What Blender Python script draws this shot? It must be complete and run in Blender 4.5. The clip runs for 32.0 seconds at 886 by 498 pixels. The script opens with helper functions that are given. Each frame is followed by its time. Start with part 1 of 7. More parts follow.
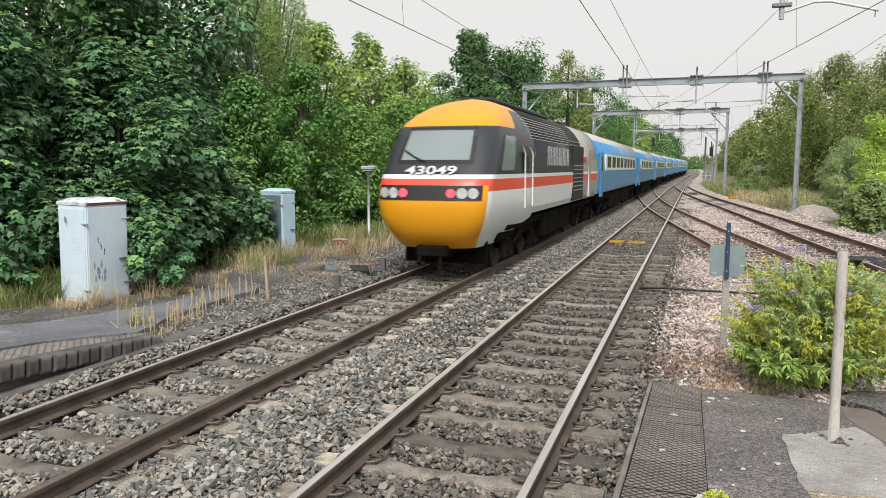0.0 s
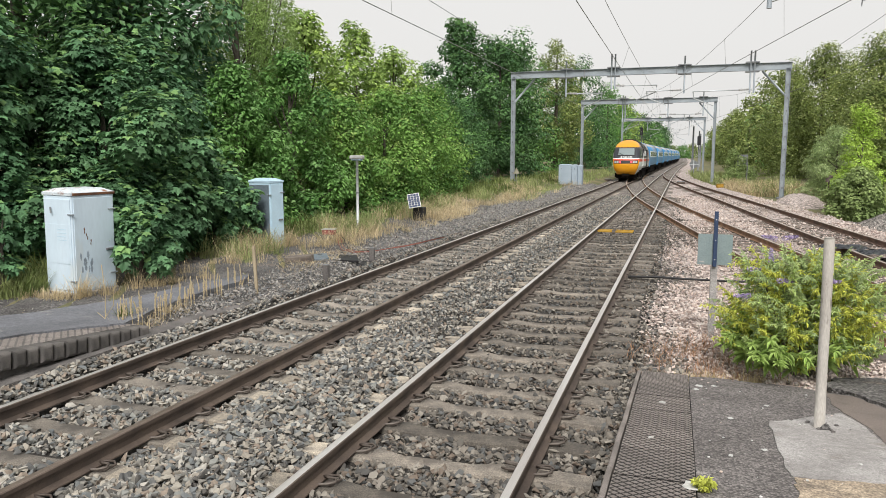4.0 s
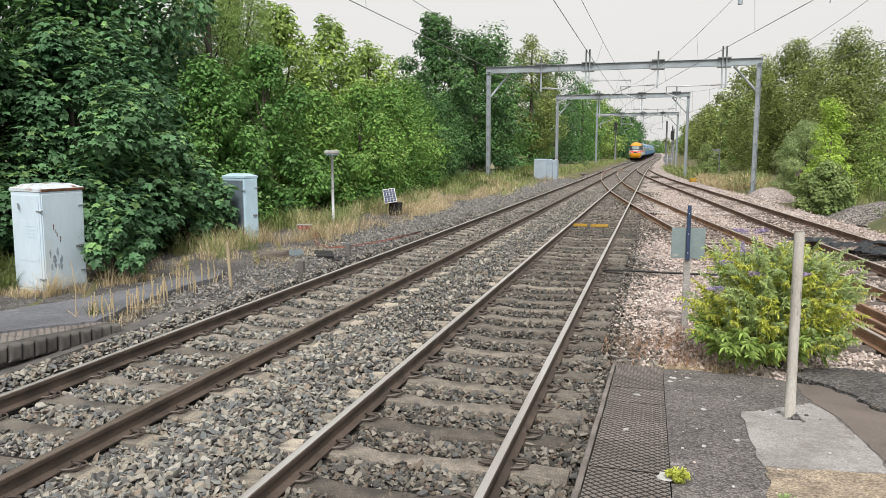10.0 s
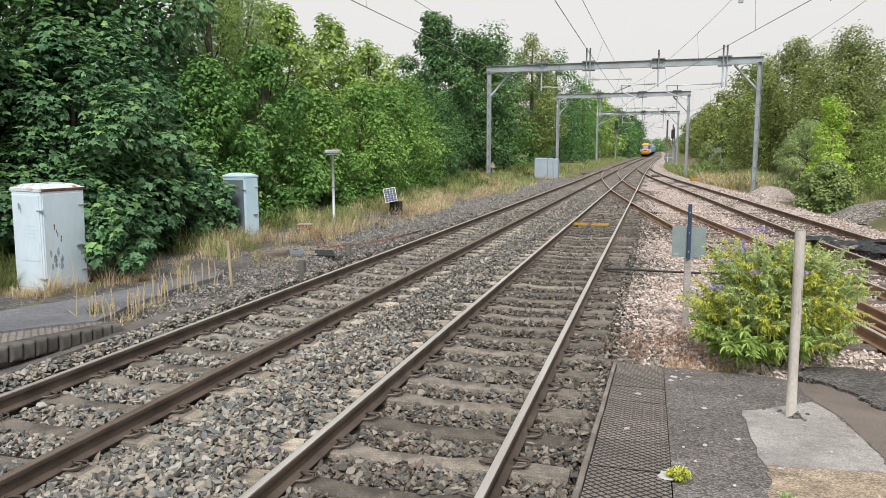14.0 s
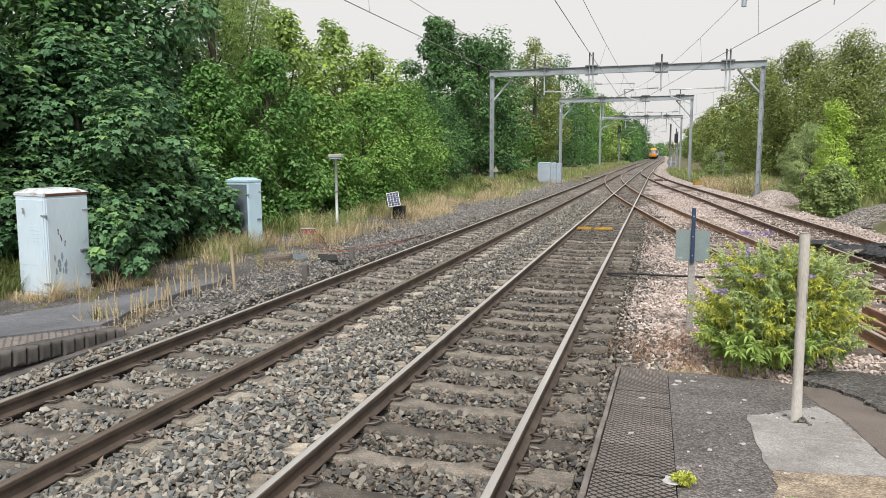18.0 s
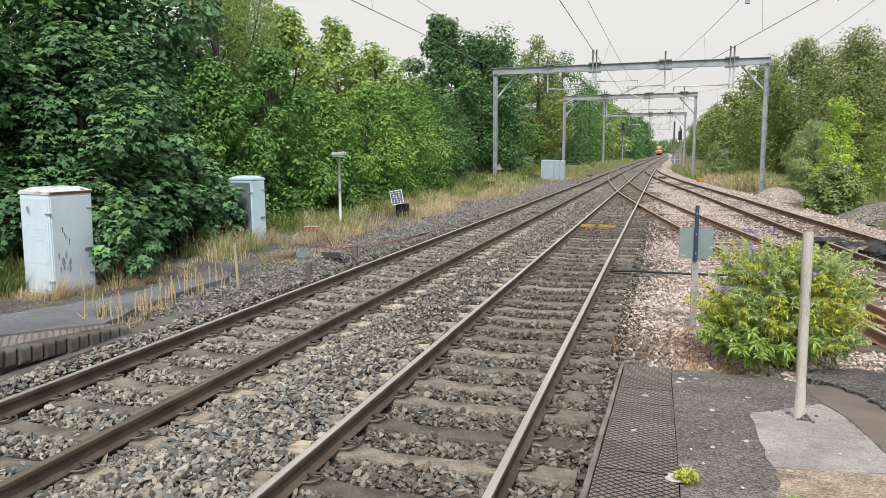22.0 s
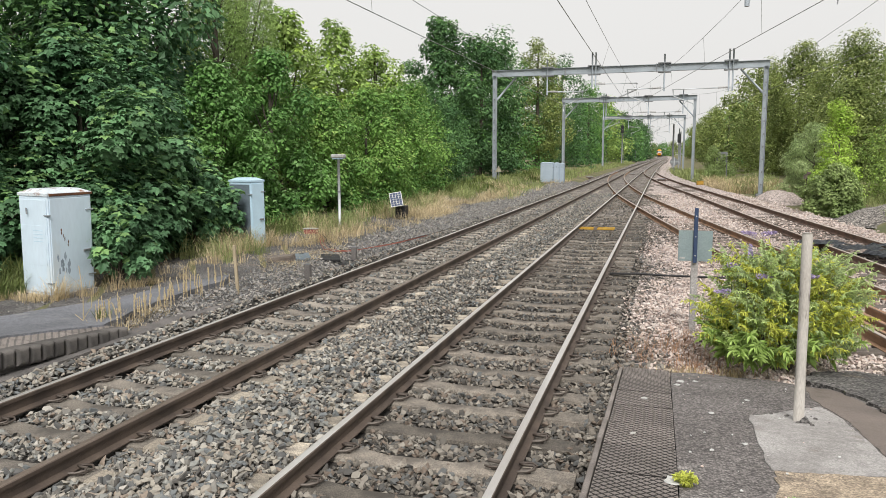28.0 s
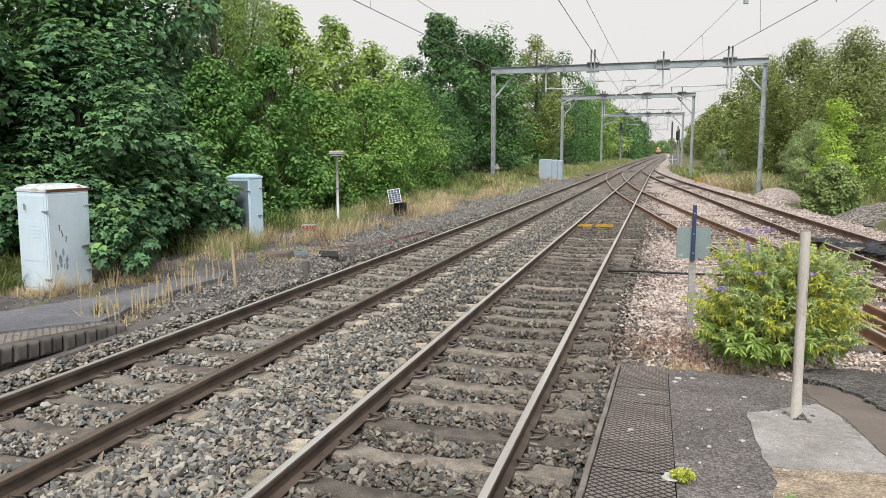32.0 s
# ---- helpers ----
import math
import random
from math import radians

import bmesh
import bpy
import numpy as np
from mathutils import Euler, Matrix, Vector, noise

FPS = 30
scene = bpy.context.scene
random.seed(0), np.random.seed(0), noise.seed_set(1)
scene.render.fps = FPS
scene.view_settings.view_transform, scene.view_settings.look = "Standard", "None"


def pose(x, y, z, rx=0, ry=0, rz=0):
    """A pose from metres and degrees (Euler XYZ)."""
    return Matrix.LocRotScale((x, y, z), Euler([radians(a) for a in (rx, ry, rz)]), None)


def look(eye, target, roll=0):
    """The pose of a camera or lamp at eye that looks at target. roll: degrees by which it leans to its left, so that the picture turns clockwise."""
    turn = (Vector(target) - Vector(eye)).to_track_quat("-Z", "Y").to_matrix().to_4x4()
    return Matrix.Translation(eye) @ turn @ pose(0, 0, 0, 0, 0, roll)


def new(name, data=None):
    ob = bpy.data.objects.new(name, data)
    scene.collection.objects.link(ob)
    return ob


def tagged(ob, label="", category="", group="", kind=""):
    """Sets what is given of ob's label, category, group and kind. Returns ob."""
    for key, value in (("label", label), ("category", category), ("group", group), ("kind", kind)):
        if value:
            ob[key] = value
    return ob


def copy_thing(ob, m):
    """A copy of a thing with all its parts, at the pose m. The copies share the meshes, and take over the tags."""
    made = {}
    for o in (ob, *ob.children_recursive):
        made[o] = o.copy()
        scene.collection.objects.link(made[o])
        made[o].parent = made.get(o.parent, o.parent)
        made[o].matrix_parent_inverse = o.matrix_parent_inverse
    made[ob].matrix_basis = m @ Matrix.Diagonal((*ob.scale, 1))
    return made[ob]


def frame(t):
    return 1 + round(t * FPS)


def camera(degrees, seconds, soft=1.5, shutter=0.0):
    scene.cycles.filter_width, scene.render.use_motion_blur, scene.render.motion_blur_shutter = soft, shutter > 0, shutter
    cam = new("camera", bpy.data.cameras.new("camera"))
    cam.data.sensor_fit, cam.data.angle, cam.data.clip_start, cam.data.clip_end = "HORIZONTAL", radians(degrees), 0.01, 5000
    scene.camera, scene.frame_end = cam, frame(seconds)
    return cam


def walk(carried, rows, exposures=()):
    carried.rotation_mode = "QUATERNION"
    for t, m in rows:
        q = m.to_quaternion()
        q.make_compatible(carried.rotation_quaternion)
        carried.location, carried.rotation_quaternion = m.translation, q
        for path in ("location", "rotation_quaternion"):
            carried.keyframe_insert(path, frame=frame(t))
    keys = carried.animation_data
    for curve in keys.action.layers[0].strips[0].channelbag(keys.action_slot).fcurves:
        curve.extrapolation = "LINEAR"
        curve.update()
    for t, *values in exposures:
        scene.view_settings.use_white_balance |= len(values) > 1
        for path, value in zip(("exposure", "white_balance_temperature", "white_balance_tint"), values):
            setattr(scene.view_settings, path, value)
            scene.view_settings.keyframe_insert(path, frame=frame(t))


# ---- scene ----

LENS = 63.0
cam = camera(LENS, 32.0, soft=0.45, shutter=0.35)
walk(cam, [(t, pose(x, y, z, rx, ry, rz)) for t, x, y, z, rx, ry, rz in (
    (0, 1.809, -0.026, 2.279, 83.577, -0.042, 19.083), (0.5, 1.806, -0.019, 2.278, 83.476, -0.109, 18.759), (1, 1.803, -0.019, 2.275, 83.311, -0.14, 18.492),
    (1.5, 1.805, -0.019, 2.279, 83.084, -0.194, 18.364), (2, 1.805, -0.019, 2.276, 82.914, -0.244, 18.286), (2.5, 1.804, -0.019, 2.275, 82.847, -0.265, 18.239),
    (3, 1.807, -0.02, 2.277, 82.794, -0.205, 18.217), (3.5, 1.803, -0.02, 2.276, 82.762, -0.131, 18.198), (5.5, 1.804, -0.023, 2.277, 82.77, 0.724, 18.227),
    (6, 1.802, -0.022, 2.275, 82.739, 0.852, 18.203), (6.5, 1.804, -0.022, 2.275, 82.681, 0.878, 18.155), (7, 1.801, -0.02, 2.275, 82.587, 0.859, 18.062),
    (7.5, 1.804, -0.019, 2.274, 82.477, 0.756, 17.912), (8, 1.803, -0.02, 2.276, 82.376, 0.59, 17.628), (8.5, 1.801, -0.009, 2.272, 82.321, 0.413, 17.267),
    (9, 1.802, -0.015, 2.273, 82.307, 0.26, 16.887), (9.5, 1.805, -0.01, 2.274, 82.316, 0.155, 16.531), (10, 1.806, -0.011, 2.274, 82.359, 0.104, 16.293),
    (10.5, 1.805, -0.011, 2.273, 82.381, 0.148, 16.17), (11, 1.806, -0.012, 2.274, 82.39, 0.19, 16.162), (11.5, 1.807, -0.009, 2.274, 82.375, 0.252, 16.197),
    (12, 1.806, -0.007, 2.274, 82.373, 0.267, 16.257), (12.5, 1.808, -0.01, 2.274, 82.348, 0.228, 16.325), (13, 1.805, -0.008, 2.272, 82.326, 0.213, 16.329),
    (13.5, 1.807, -0.006, 2.271, 82.306, 0.198, 16.343), (14, 1.806, -0.008, 2.274, 82.294, 0.197, 16.335), (14.5, 1.806, -0.011, 2.271, 82.323, 0.152, 16.357),
    (16.5, 1.806, -0.007, 2.273, 82.569, 0.281, 16.449), (17, 1.803, -0.002, 2.271, 82.578, 0.3, 16.469), (17.5, 1.806, -0.002, 2.273, 82.585, 0.342, 16.521),
    (18, 1.803, 0.001, 2.269, 82.646, 0.291, 16.576), (18.5, 1.804, 0.001, 2.27, 82.647, 0.3, 16.598), (19, 1.802, -0.003, 2.271, 82.617, 0.24, 16.658),
    (19.5, 1.804, -0.001, 2.272, 82.536, 0.329, 16.719), (20, 1.804, -0.001, 2.269, 82.458, 0.34, 16.784), (20.5, 1.805, 0.004, 2.267, 82.41, 0.394, 16.795),
    (21, 1.811, -0.001, 2.269, 82.408, 0.441, 16.852), (21.5, 1.812, 0, 2.27, 82.421, 0.418, 16.86), (22, 1.81, -0.004, 2.269, 82.479, 0.396, 16.842),
    (22.5, 1.81, -0.007, 2.27, 82.481, 0.385, 16.794), (23, 1.813, 0.005, 2.269, 82.484, 0.39, 16.803), (23.5, 1.811, 0.003, 2.272, 82.481, 0.353, 16.795),
    (24, 1.809, 0.001, 2.268, 82.521, 0.294, 16.796), (24.5, 1.809, 0.001, 2.268, 82.521, 0.294, 16.796), (25, 1.809, 0.002, 2.269, 82.57, 0.262, 16.802),
    (25.5, 1.81, 0.003, 2.267, 82.589, 0.295, 16.846), (27.5, 1.81, 0, 2.268, 82.652, 0.295, 16.8), (28, 1.81, 0, 2.268, 82.652, 0.295, 16.8),
    (28.5, 1.811, 0.001, 2.268, 82.652, 0.294, 16.806), (29, 1.81, -0.001, 2.268, 82.655, 0.302, 16.861), (29.5, 1.807, -0.004, 2.267, 82.636, 0.22, 16.854),
    (30, 1.812, 0.007, 2.265, 82.593, 0.301, 16.869), (30.5, 1.806, -0.003, 2.269, 82.542, 0.203, 16.789), (31, 1.808, 0.001, 2.267, 82.477, 0.161, 16.755),
    (31.5, 1.808, 0.001, 2.267, 82.422, 0.134, 16.715), (32, 1.81, 0, 2.264, 82.412, 0.158, 16.681),
)])

# ---- world and light ----
SUN_ELEV, SUN_AZ = 48.0, 165.0   # azimuth: degrees clockwise from +y
world = bpy.data.worlds.new("evening_sky")
scene.world = world
world.use_nodes = True
wn, wl = world.node_tree.nodes, world.node_tree.links
sky = wn.new("ShaderNodeTexSky")
sky.sky_type = "NISHITA"
sky.sun_disc = False
sky.sun_elevation, sky.sun_rotation = radians(SUN_ELEV), radians(SUN_AZ)
sky.air_density, sky.dust_density, sky.ozone_density = 1.0, 6.0, 1.0
pale = wn.new("ShaderNodeHueSaturation")
pale.inputs["Saturation"].default_value = 0.22
wl.new(sky.outputs[0], pale.inputs["Color"])
# thin bright evening overcast over the clear sky
veil = wn.new("ShaderNodeMix")
veil.data_type = "RGBA"
veil.inputs[0].default_value = 0.80
veil.inputs[7].default_value = (7.87, 7.76, 7.58, 1)
wl.new(pale.outputs[0], veil.inputs[6])
wl.new(veil.outputs[2], wn["Background"].inputs["Color"])
wn["Background"].inputs["Strength"].default_value = 0.12

sun = new("sun", bpy.data.lights.new("sun", "SUN"))
sun.data.energy, sun.data.angle, sun.data.color = 3.5, radians(20), (1.0, 0.97, 0.935)
sa, se = radians(SUN_AZ), radians(SUN_ELEV)
sun_dir = Vector((math.sin(sa) * math.cos(se), math.cos(sa) * math.cos(se), math.sin(se)))
sun.matrix_world = look(sun_dir * 60 + Vector((0, 0, 5)), (0, 0, 5))
scene.view_settings.exposure = 0.0

# ---- materials ----
def mat(name, a, b=None, scale=8.0, rough=0.7, metal=0.0, bump=0.0, fine=60.0, stain=None, stain_at=0.6, stain_scale=1.5,
        island=0.0, random_ob=0.0, translucent=0.0, spec=0.5, coords="Object", glow=0.0, stretch=(1, 1, 1), grain=0.22):
    """A surface of two colours in a coarse and a fine noise, with optional stains, relief and variation from piece to piece."""
    m = bpy.data.materials.new(name)
    m.use_nodes = True
    n, l = m.node_tree.nodes, m.node_tree.links
    p = n["Principled BSDF"]
    p.inputs["Roughness"].default_value, p.inputs["Metallic"].default_value = rough, metal
    p.inputs["Specular IOR Level"].default_value = spec
    tc = n.new("ShaderNodeTexCoord")
    mp = n.new("ShaderNodeMapping")
    mp.inputs["Scale"].default_value = stretch
    l.new(tc.outputs[coords], mp.inputs["Vector"])

    def noise_node(s, detail=4.0):
        t = n.new("ShaderNodeTexNoise")
        t.inputs["Scale"].default_value, t.inputs["Detail"].default_value = s, detail
        l.new(mp.outputs["Vector"], t.inputs["Vector"])
        return t.outputs["Fac"]

    def mix(f, c1, c2, kind="MIX"):
        x = n.new("ShaderNodeMix")
        x.data_type, x.blend_type = "RGBA", kind
        for value, k in ((f, 0), (c1, 6), (c2, 7)):
            if isinstance(value, (tuple, float, int)):
                x.inputs[k].default_value = value
            else:
                l.new(value, x.inputs[k])
        return x.outputs[2]

    def ramp(f, lo, hi):
        r = n.new("ShaderNodeMapRange")
        r.inputs["From Min"].default_value, r.inputs["From Max"].default_value = lo, hi
        l.new(f, r.inputs["Value"])
        return r.outputs["Result"]

    b = b or tuple(c * 0.7 for c in a[:3]) + (1,)
    col = mix(ramp(noise_node(scale), 0.35, 0.65), a, b)
    col = mix(ramp(noise_node(fine, 2.0), 0.3, 0.7), col, mix(grain, col, (0, 0, 0, 1)))
    if stain:
        col = mix(ramp(noise_node(stain_scale, 6.0), stain_at, stain_at + 0.12), col, stain)
    for amount, node, out in ((island, "ShaderNodeNewGeometry", "Random Per Island"), (random_ob, "ShaderNodeObjectInfo", "Random")):
        if amount:
            g = n.new(node)
            hsv = n.new("ShaderNodeHueSaturation")
            v = n.new("ShaderNodeMapRange")
            v.inputs["To Min"].default_value, v.inputs["To Max"].default_value = 1 - amount, 1 + amount
            l.new(g.outputs[out], v.inputs["Value"])
            l.new(v.outputs["Result"], hsv.inputs["Value"])
            l.new(col, hsv.inputs["Color"])
            col = hsv.outputs["Color"]
    l.new(col, p.inputs["Base Color"])
    if bump:
        bn = n.new("ShaderNodeBump")
        bn.inputs["Strength"].default_value, bn.inputs["Distance"].default_value = bump, min(0.02, 0.6 / fine)
        l.new(noise_node(fine, 5.0), bn.inputs["Height"])
        l.new(bn.outputs["Normal"], p.inputs["Normal"])
    if glow:
        p.inputs["Emission Color"].default_value, p.inputs["Emission Strength"].default_value = a, glow
    if translucent:
        tr = n.new("ShaderNodeBsdfTranslucent")
        l.new(col, tr.inputs["Color"])
        ms = n.new("ShaderNodeMixShader")
        ms.inputs[0].default_value = translucent
        l.new(p.outputs[0], ms.inputs[1])
        l.new(tr.outputs[0], ms.inputs[2])
        l.new(ms.outputs[0], n["Material Output"].inputs["Surface"])
    return m


def stone_mat(name, colours, island=0.35):
    """Broken stone: one of several colours from piece to piece, with dust and grain."""
    m = mat(name, colours[0], colours[1], scale=25, fine=120, rough=0.85, bump=0.3, island=island)
    n, l = m.node_tree.nodes, m.node_tree.links
    g = n.new("ShaderNodeNewGeometry")
    cr = n.new("ShaderNodeValToRGB")
    cr.color_ramp.interpolation = "CONSTANT"
    e = cr.color_ramp.elements
    for k, c in enumerate(colours):
        s = e[k] if k < 2 else e.new(k / len(colours))
        s.position, s.color = k / len(colours), c
    l.new(g.outputs["Random Per Island"], cr.inputs[0])
    old = n["Principled BSDF"].inputs["Base Color"].links[0].from_socket
    x = n.new("ShaderNodeMix")
    x.data_type = "RGBA"
    x.inputs[0].default_value = 0.75
    l.new(old, x.inputs[6])
    l.new(cr.outputs[0], x.inputs[7])
    l.new(x.outputs[2], n["Principled BSDF"].inputs["Base Color"])
    return m


def bed_mat(name, a, b, cell, depth=0.05, lo=0.45, hi=1.5, gaps=0.25, rough=0.9, scale=0.6, stain=None, stain_at=0.6, stain_scale=1.5, squash=(1, 1, 1)):
    """Stones or grit too small to lie loose: voronoi cells with relief, one shade from cell to cell."""
    m = mat(name, a, b, scale=scale, fine=14, rough=rough, stain=stain, stain_at=stain_at, stain_scale=stain_scale)
    n, l = m.node_tree.nodes, m.node_tree.links
    tc = n.new("ShaderNodeTexCoord")
    v = n.new("ShaderNodeTexVoronoi")
    v.inputs["Scale"].default_value = cell
    sq = n.new("ShaderNodeMapping")
    sq.inputs["Scale"].default_value = squash
    l.new(tc.outputs["Object"], sq.inputs["Vector"])
    l.new(sq.outputs[0], v.inputs["Vector"])
    p = n["Principled BSDF"]
    old = p.inputs["Base Color"].links[0].from_socket
    bw = n.new("ShaderNodeHueSaturation")
    mr = n.new("ShaderNodeMapRange")
    mr.inputs["To Min"].default_value, mr.inputs["To Max"].default_value = lo, hi
    sp = n.new("ShaderNodeSeparateColor")
    l.new(v.outputs["Color"], sp.inputs[0])
    l.new(sp.outputs[0], mr.inputs["Value"])
    l.new(mr.outputs[0], bw.inputs["Value"])
    l.new(old, bw.inputs["Color"])
    # shade between the stones, put in the colour: darker towards cell edges
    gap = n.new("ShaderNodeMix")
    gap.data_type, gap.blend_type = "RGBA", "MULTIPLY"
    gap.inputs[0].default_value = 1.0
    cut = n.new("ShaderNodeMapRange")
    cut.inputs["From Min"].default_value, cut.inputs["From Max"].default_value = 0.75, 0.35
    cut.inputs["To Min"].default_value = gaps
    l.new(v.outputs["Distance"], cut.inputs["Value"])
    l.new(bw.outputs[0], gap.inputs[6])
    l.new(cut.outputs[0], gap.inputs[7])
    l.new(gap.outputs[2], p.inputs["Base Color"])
    bn = n.new("ShaderNodeBump")
    bn.invert = True
    bn.inputs["Strength"].default_value, bn.inputs["Distance"].default_value = 0.8, depth
    l.new(v.outputs["Distance"], bn.inputs["Height"])
    l.new(bn.outputs[0], p.inputs["Normal"])
    return m


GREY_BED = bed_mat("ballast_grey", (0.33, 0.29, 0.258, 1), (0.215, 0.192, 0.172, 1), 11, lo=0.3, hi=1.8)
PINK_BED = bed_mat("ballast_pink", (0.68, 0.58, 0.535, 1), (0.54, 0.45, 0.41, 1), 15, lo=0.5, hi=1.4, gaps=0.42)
# near-black colour stands in for the shade in gaps between loose stones
SHADE_BED = mat("ballast_gap_shade", (0.04, 0.035, 0.03, 1), (0.025, 0.022, 0.019, 1), scale=6, fine=40, rough=0.95, bump=0.8)
GREY_STONE = stone_mat("stone_grey", [(0.255, 0.242, 0.215, 1), (0.095, 0.096, 0.095, 1), (0.40, 0.365, 0.305, 1), (0.18, 0.17, 0.15, 1), (0.275, 0.215, 0.165, 1), (0.14, 0.155, 0.16, 1), (0.44, 0.415, 0.365, 1), (0.06, 0.055, 0.05, 1), (0.315, 0.28, 0.23, 1), (0.22, 0.225, 0.208, 1)], 0.35)
SHOULDER_STONE = stone_mat("stone_shoulder_grey", [(0.29, 0.28, 0.265, 1), (0.13, 0.13, 0.13, 1), (0.42, 0.40, 0.37, 1), (0.21, 0.205, 0.195, 1), (0.30, 0.27, 0.235, 1), (0.17, 0.175, 0.18, 1), (0.36, 0.345, 0.32, 1)], 0.35)
OILY_STONE = stone_mat("stone_oily_grey", [(0.165, 0.148, 0.125, 1), (0.07, 0.068, 0.064, 1), (0.33, 0.30, 0.255, 1), (0.12, 0.108, 0.092, 1), (0.17, 0.13, 0.10, 1), (0.11, 0.115, 0.115, 1), (0.26, 0.235, 0.20, 1), (0.05, 0.046, 0.042, 1), (0.195, 0.17, 0.14, 1)], 0.35)
PINK_STONE = stone_mat("stone_pink", [(0.62, 0.52, 0.465, 1), (0.40, 0.315, 0.275, 1), (0.72, 0.64, 0.59, 1), (0.27, 0.245, 0.235, 1), (0.62, 0.50, 0.435, 1), (0.54, 0.465, 0.42, 1), (0.21, 0.17, 0.15, 1), (0.48, 0.44, 0.41, 1)], 0.35)
SOIL = bed_mat("soil", (0.165, 0.156, 0.149, 1), (0.085, 0.08, 0.077, 1), 42, 0.012, 0.4, 2.0, 0.4, 0.95, 1.4, (0.17, 0.135, 0.10, 1), 0.6, 1.1)
GRASS_GROUND = mat("grass_ground", (0.10, 0.11, 0.045, 1), (0.20, 0.17, 0.08, 1), scale=0.35, fine=9, rough=0.95, bump=0.6)
CONCRETE = mat("sleeper_concrete", (0.285, 0.248, 0.205, 1), (0.155, 0.138, 0.118, 1), scale=5, fine=90, rough=0.9, bump=0.8, random_ob=0.5, stain=(0.09, 0.078, 0.066, 1), stain_at=0.56, stain_scale=4, grain=0.6)
# dusty sleeper end, with the light it catches put into the colour
LIT_CONCRETE = mat("sleeper_lit_end", (0.56, 0.49, 0.39, 1), (0.40, 0.355, 0.29, 1), scale=4, fine=90, rough=0.9, bump=0.8, random_ob=0.4, stain=(0.13, 0.115, 0.10, 1), stain_at=0.57, stain_scale=4, grain=0.55)
WORN_CONCRETE = mat("sleeper_worn_concrete", (0.345, 0.305, 0.255, 1), (0.19, 0.17, 0.148, 1), scale=4, fine=90, rough=0.9, bump=0.8, random_ob=0.4, stain=(0.11, 0.097, 0.083, 1), stain_at=0.55, stain_scale=4, grain=0.55)
TIMBER = mat("sleeper_timber", (0.24, 0.205, 0.175, 1), (0.13, 0.105, 0.088, 1), scale=3, fine=50, rough=0.9, bump=0.5, random_ob=0.4, stretch=(1, 6, 6), grain=0.5)
RAIL_SIDE = mat("rail_rust", (0.115, 0.085, 0.066, 1), (0.06, 0.044, 0.035, 1), scale=3, fine=70, rough=0.75, bump=0.2)
RAIL_BROWN = mat("rail_brown_top", (0.30, 0.24, 0.20, 1), (0.20, 0.155, 0.125, 1), scale=2, fine=60, rough=0.45, metal=0.6)
RAIL_RUSTY = mat("rail_orange_rust", (0.40, 0.235, 0.14, 1), (0.23, 0.14, 0.09, 1), scale=3, fine=70, rough=0.85, bump=0.2)
RAIL_MAROON = mat("rail_dark_rust", (0.21, 0.125, 0.09, 1), (0.12, 0.075, 0.055, 1), scale=3, fine=70, rough=0.8, bump=0.2)
HEAP = bed_mat("heap_stone", (0.36, 0.33, 0.30, 1), (0.25, 0.228, 0.205, 1), 17, 0.06)
RAIL_TOP = mat("rail_polished", (0.76, 0.735, 0.71, 1), (0.62, 0.585, 0.55, 1), scale=1.5, fine=40, rough=0.5, metal=0.85, grain=0.08, stretch=(6, 0.3, 1))
RAIL_DULL = mat("rail_dull_top", (0.66, 0.58, 0.51, 1), (0.50, 0.42, 0.35, 1), scale=1.5, fine=40, rough=0.5, metal=0.7)
RAIL_SHOULDER = mat("rail_head_shoulder", (0.20, 0.155, 0.125, 1), (0.13, 0.10, 0.08, 1), scale=3, fine=70, rough=0.5, metal=0.3)
CLIP = mat("spring_clip", (0.17, 0.145, 0.125, 1), (0.09, 0.07, 0.058, 1), rough=0.6, metal=0.3)
ASPHALT = bed_mat("asphalt", (0.255, 0.232, 0.222, 1), (0.175, 0.158, 0.15, 1), 62, 0.008, 0.45, 1.45, 0.45, 0.92, 1.3, (0.30, 0.28, 0.265, 1), 0.62, 5)
PATH_ASPHALT = bed_mat("path_asphalt", (0.215, 0.222, 0.245, 1), (0.14, 0.145, 0.16, 1), 60, 0.003, 0.78, 1.22, 0.75, 0.9, 1.1, (0.27, 0.265, 0.26, 1), 0.6, 2.5)
OLD_ASPHALT = mat("old_asphalt", (0.235, 0.195, 0.17, 1), (0.175, 0.145, 0.128, 1), scale=1.4, fine=90, rough=0.85, bump=0.5, stain=(0.10, 0.085, 0.07, 1), stain_at=0.6, stain_scale=2.2, grain=0.45)
PATCH = bed_mat("cement_patch", (0.47, 0.45, 0.435, 1), (0.34, 0.322, 0.308, 1), 110, 0.003, 0.75, 1.22, 0.75, 0.9, 2.2, (0.22, 0.19, 0.165, 1), 0.61, 2.8)
SAND = bed_mat("sandy_concrete", (0.52, 0.42, 0.31, 1), (0.34, 0.275, 0.205, 1), 80, 0.006, 0.6, 1.4, 0.6, 0.95, 5.0, (0.21, 0.17, 0.135, 1), 0.6, 3.5)
BRICK = mat("blue_brick", (0.14, 0.128, 0.118, 1), (0.085, 0.079, 0.074, 1), scale=6, fine=80, rough=0.85, bump=0.5, random_ob=0.25, stain=(0.203, 0.203, 0.095, 1), stain_at=0.66, stain_scale=4)
PAVER = mat("paver", (0.30, 0.262, 0.24, 1), (0.20, 0.174, 0.157, 1), scale=3, fine=120, rough=0.7, bump=0.4, random_ob=0.15, grain=0.4)
PAVER_DARK = mat("paver_groove", (0.018, 0.016, 0.015, 1), rough=0.95)
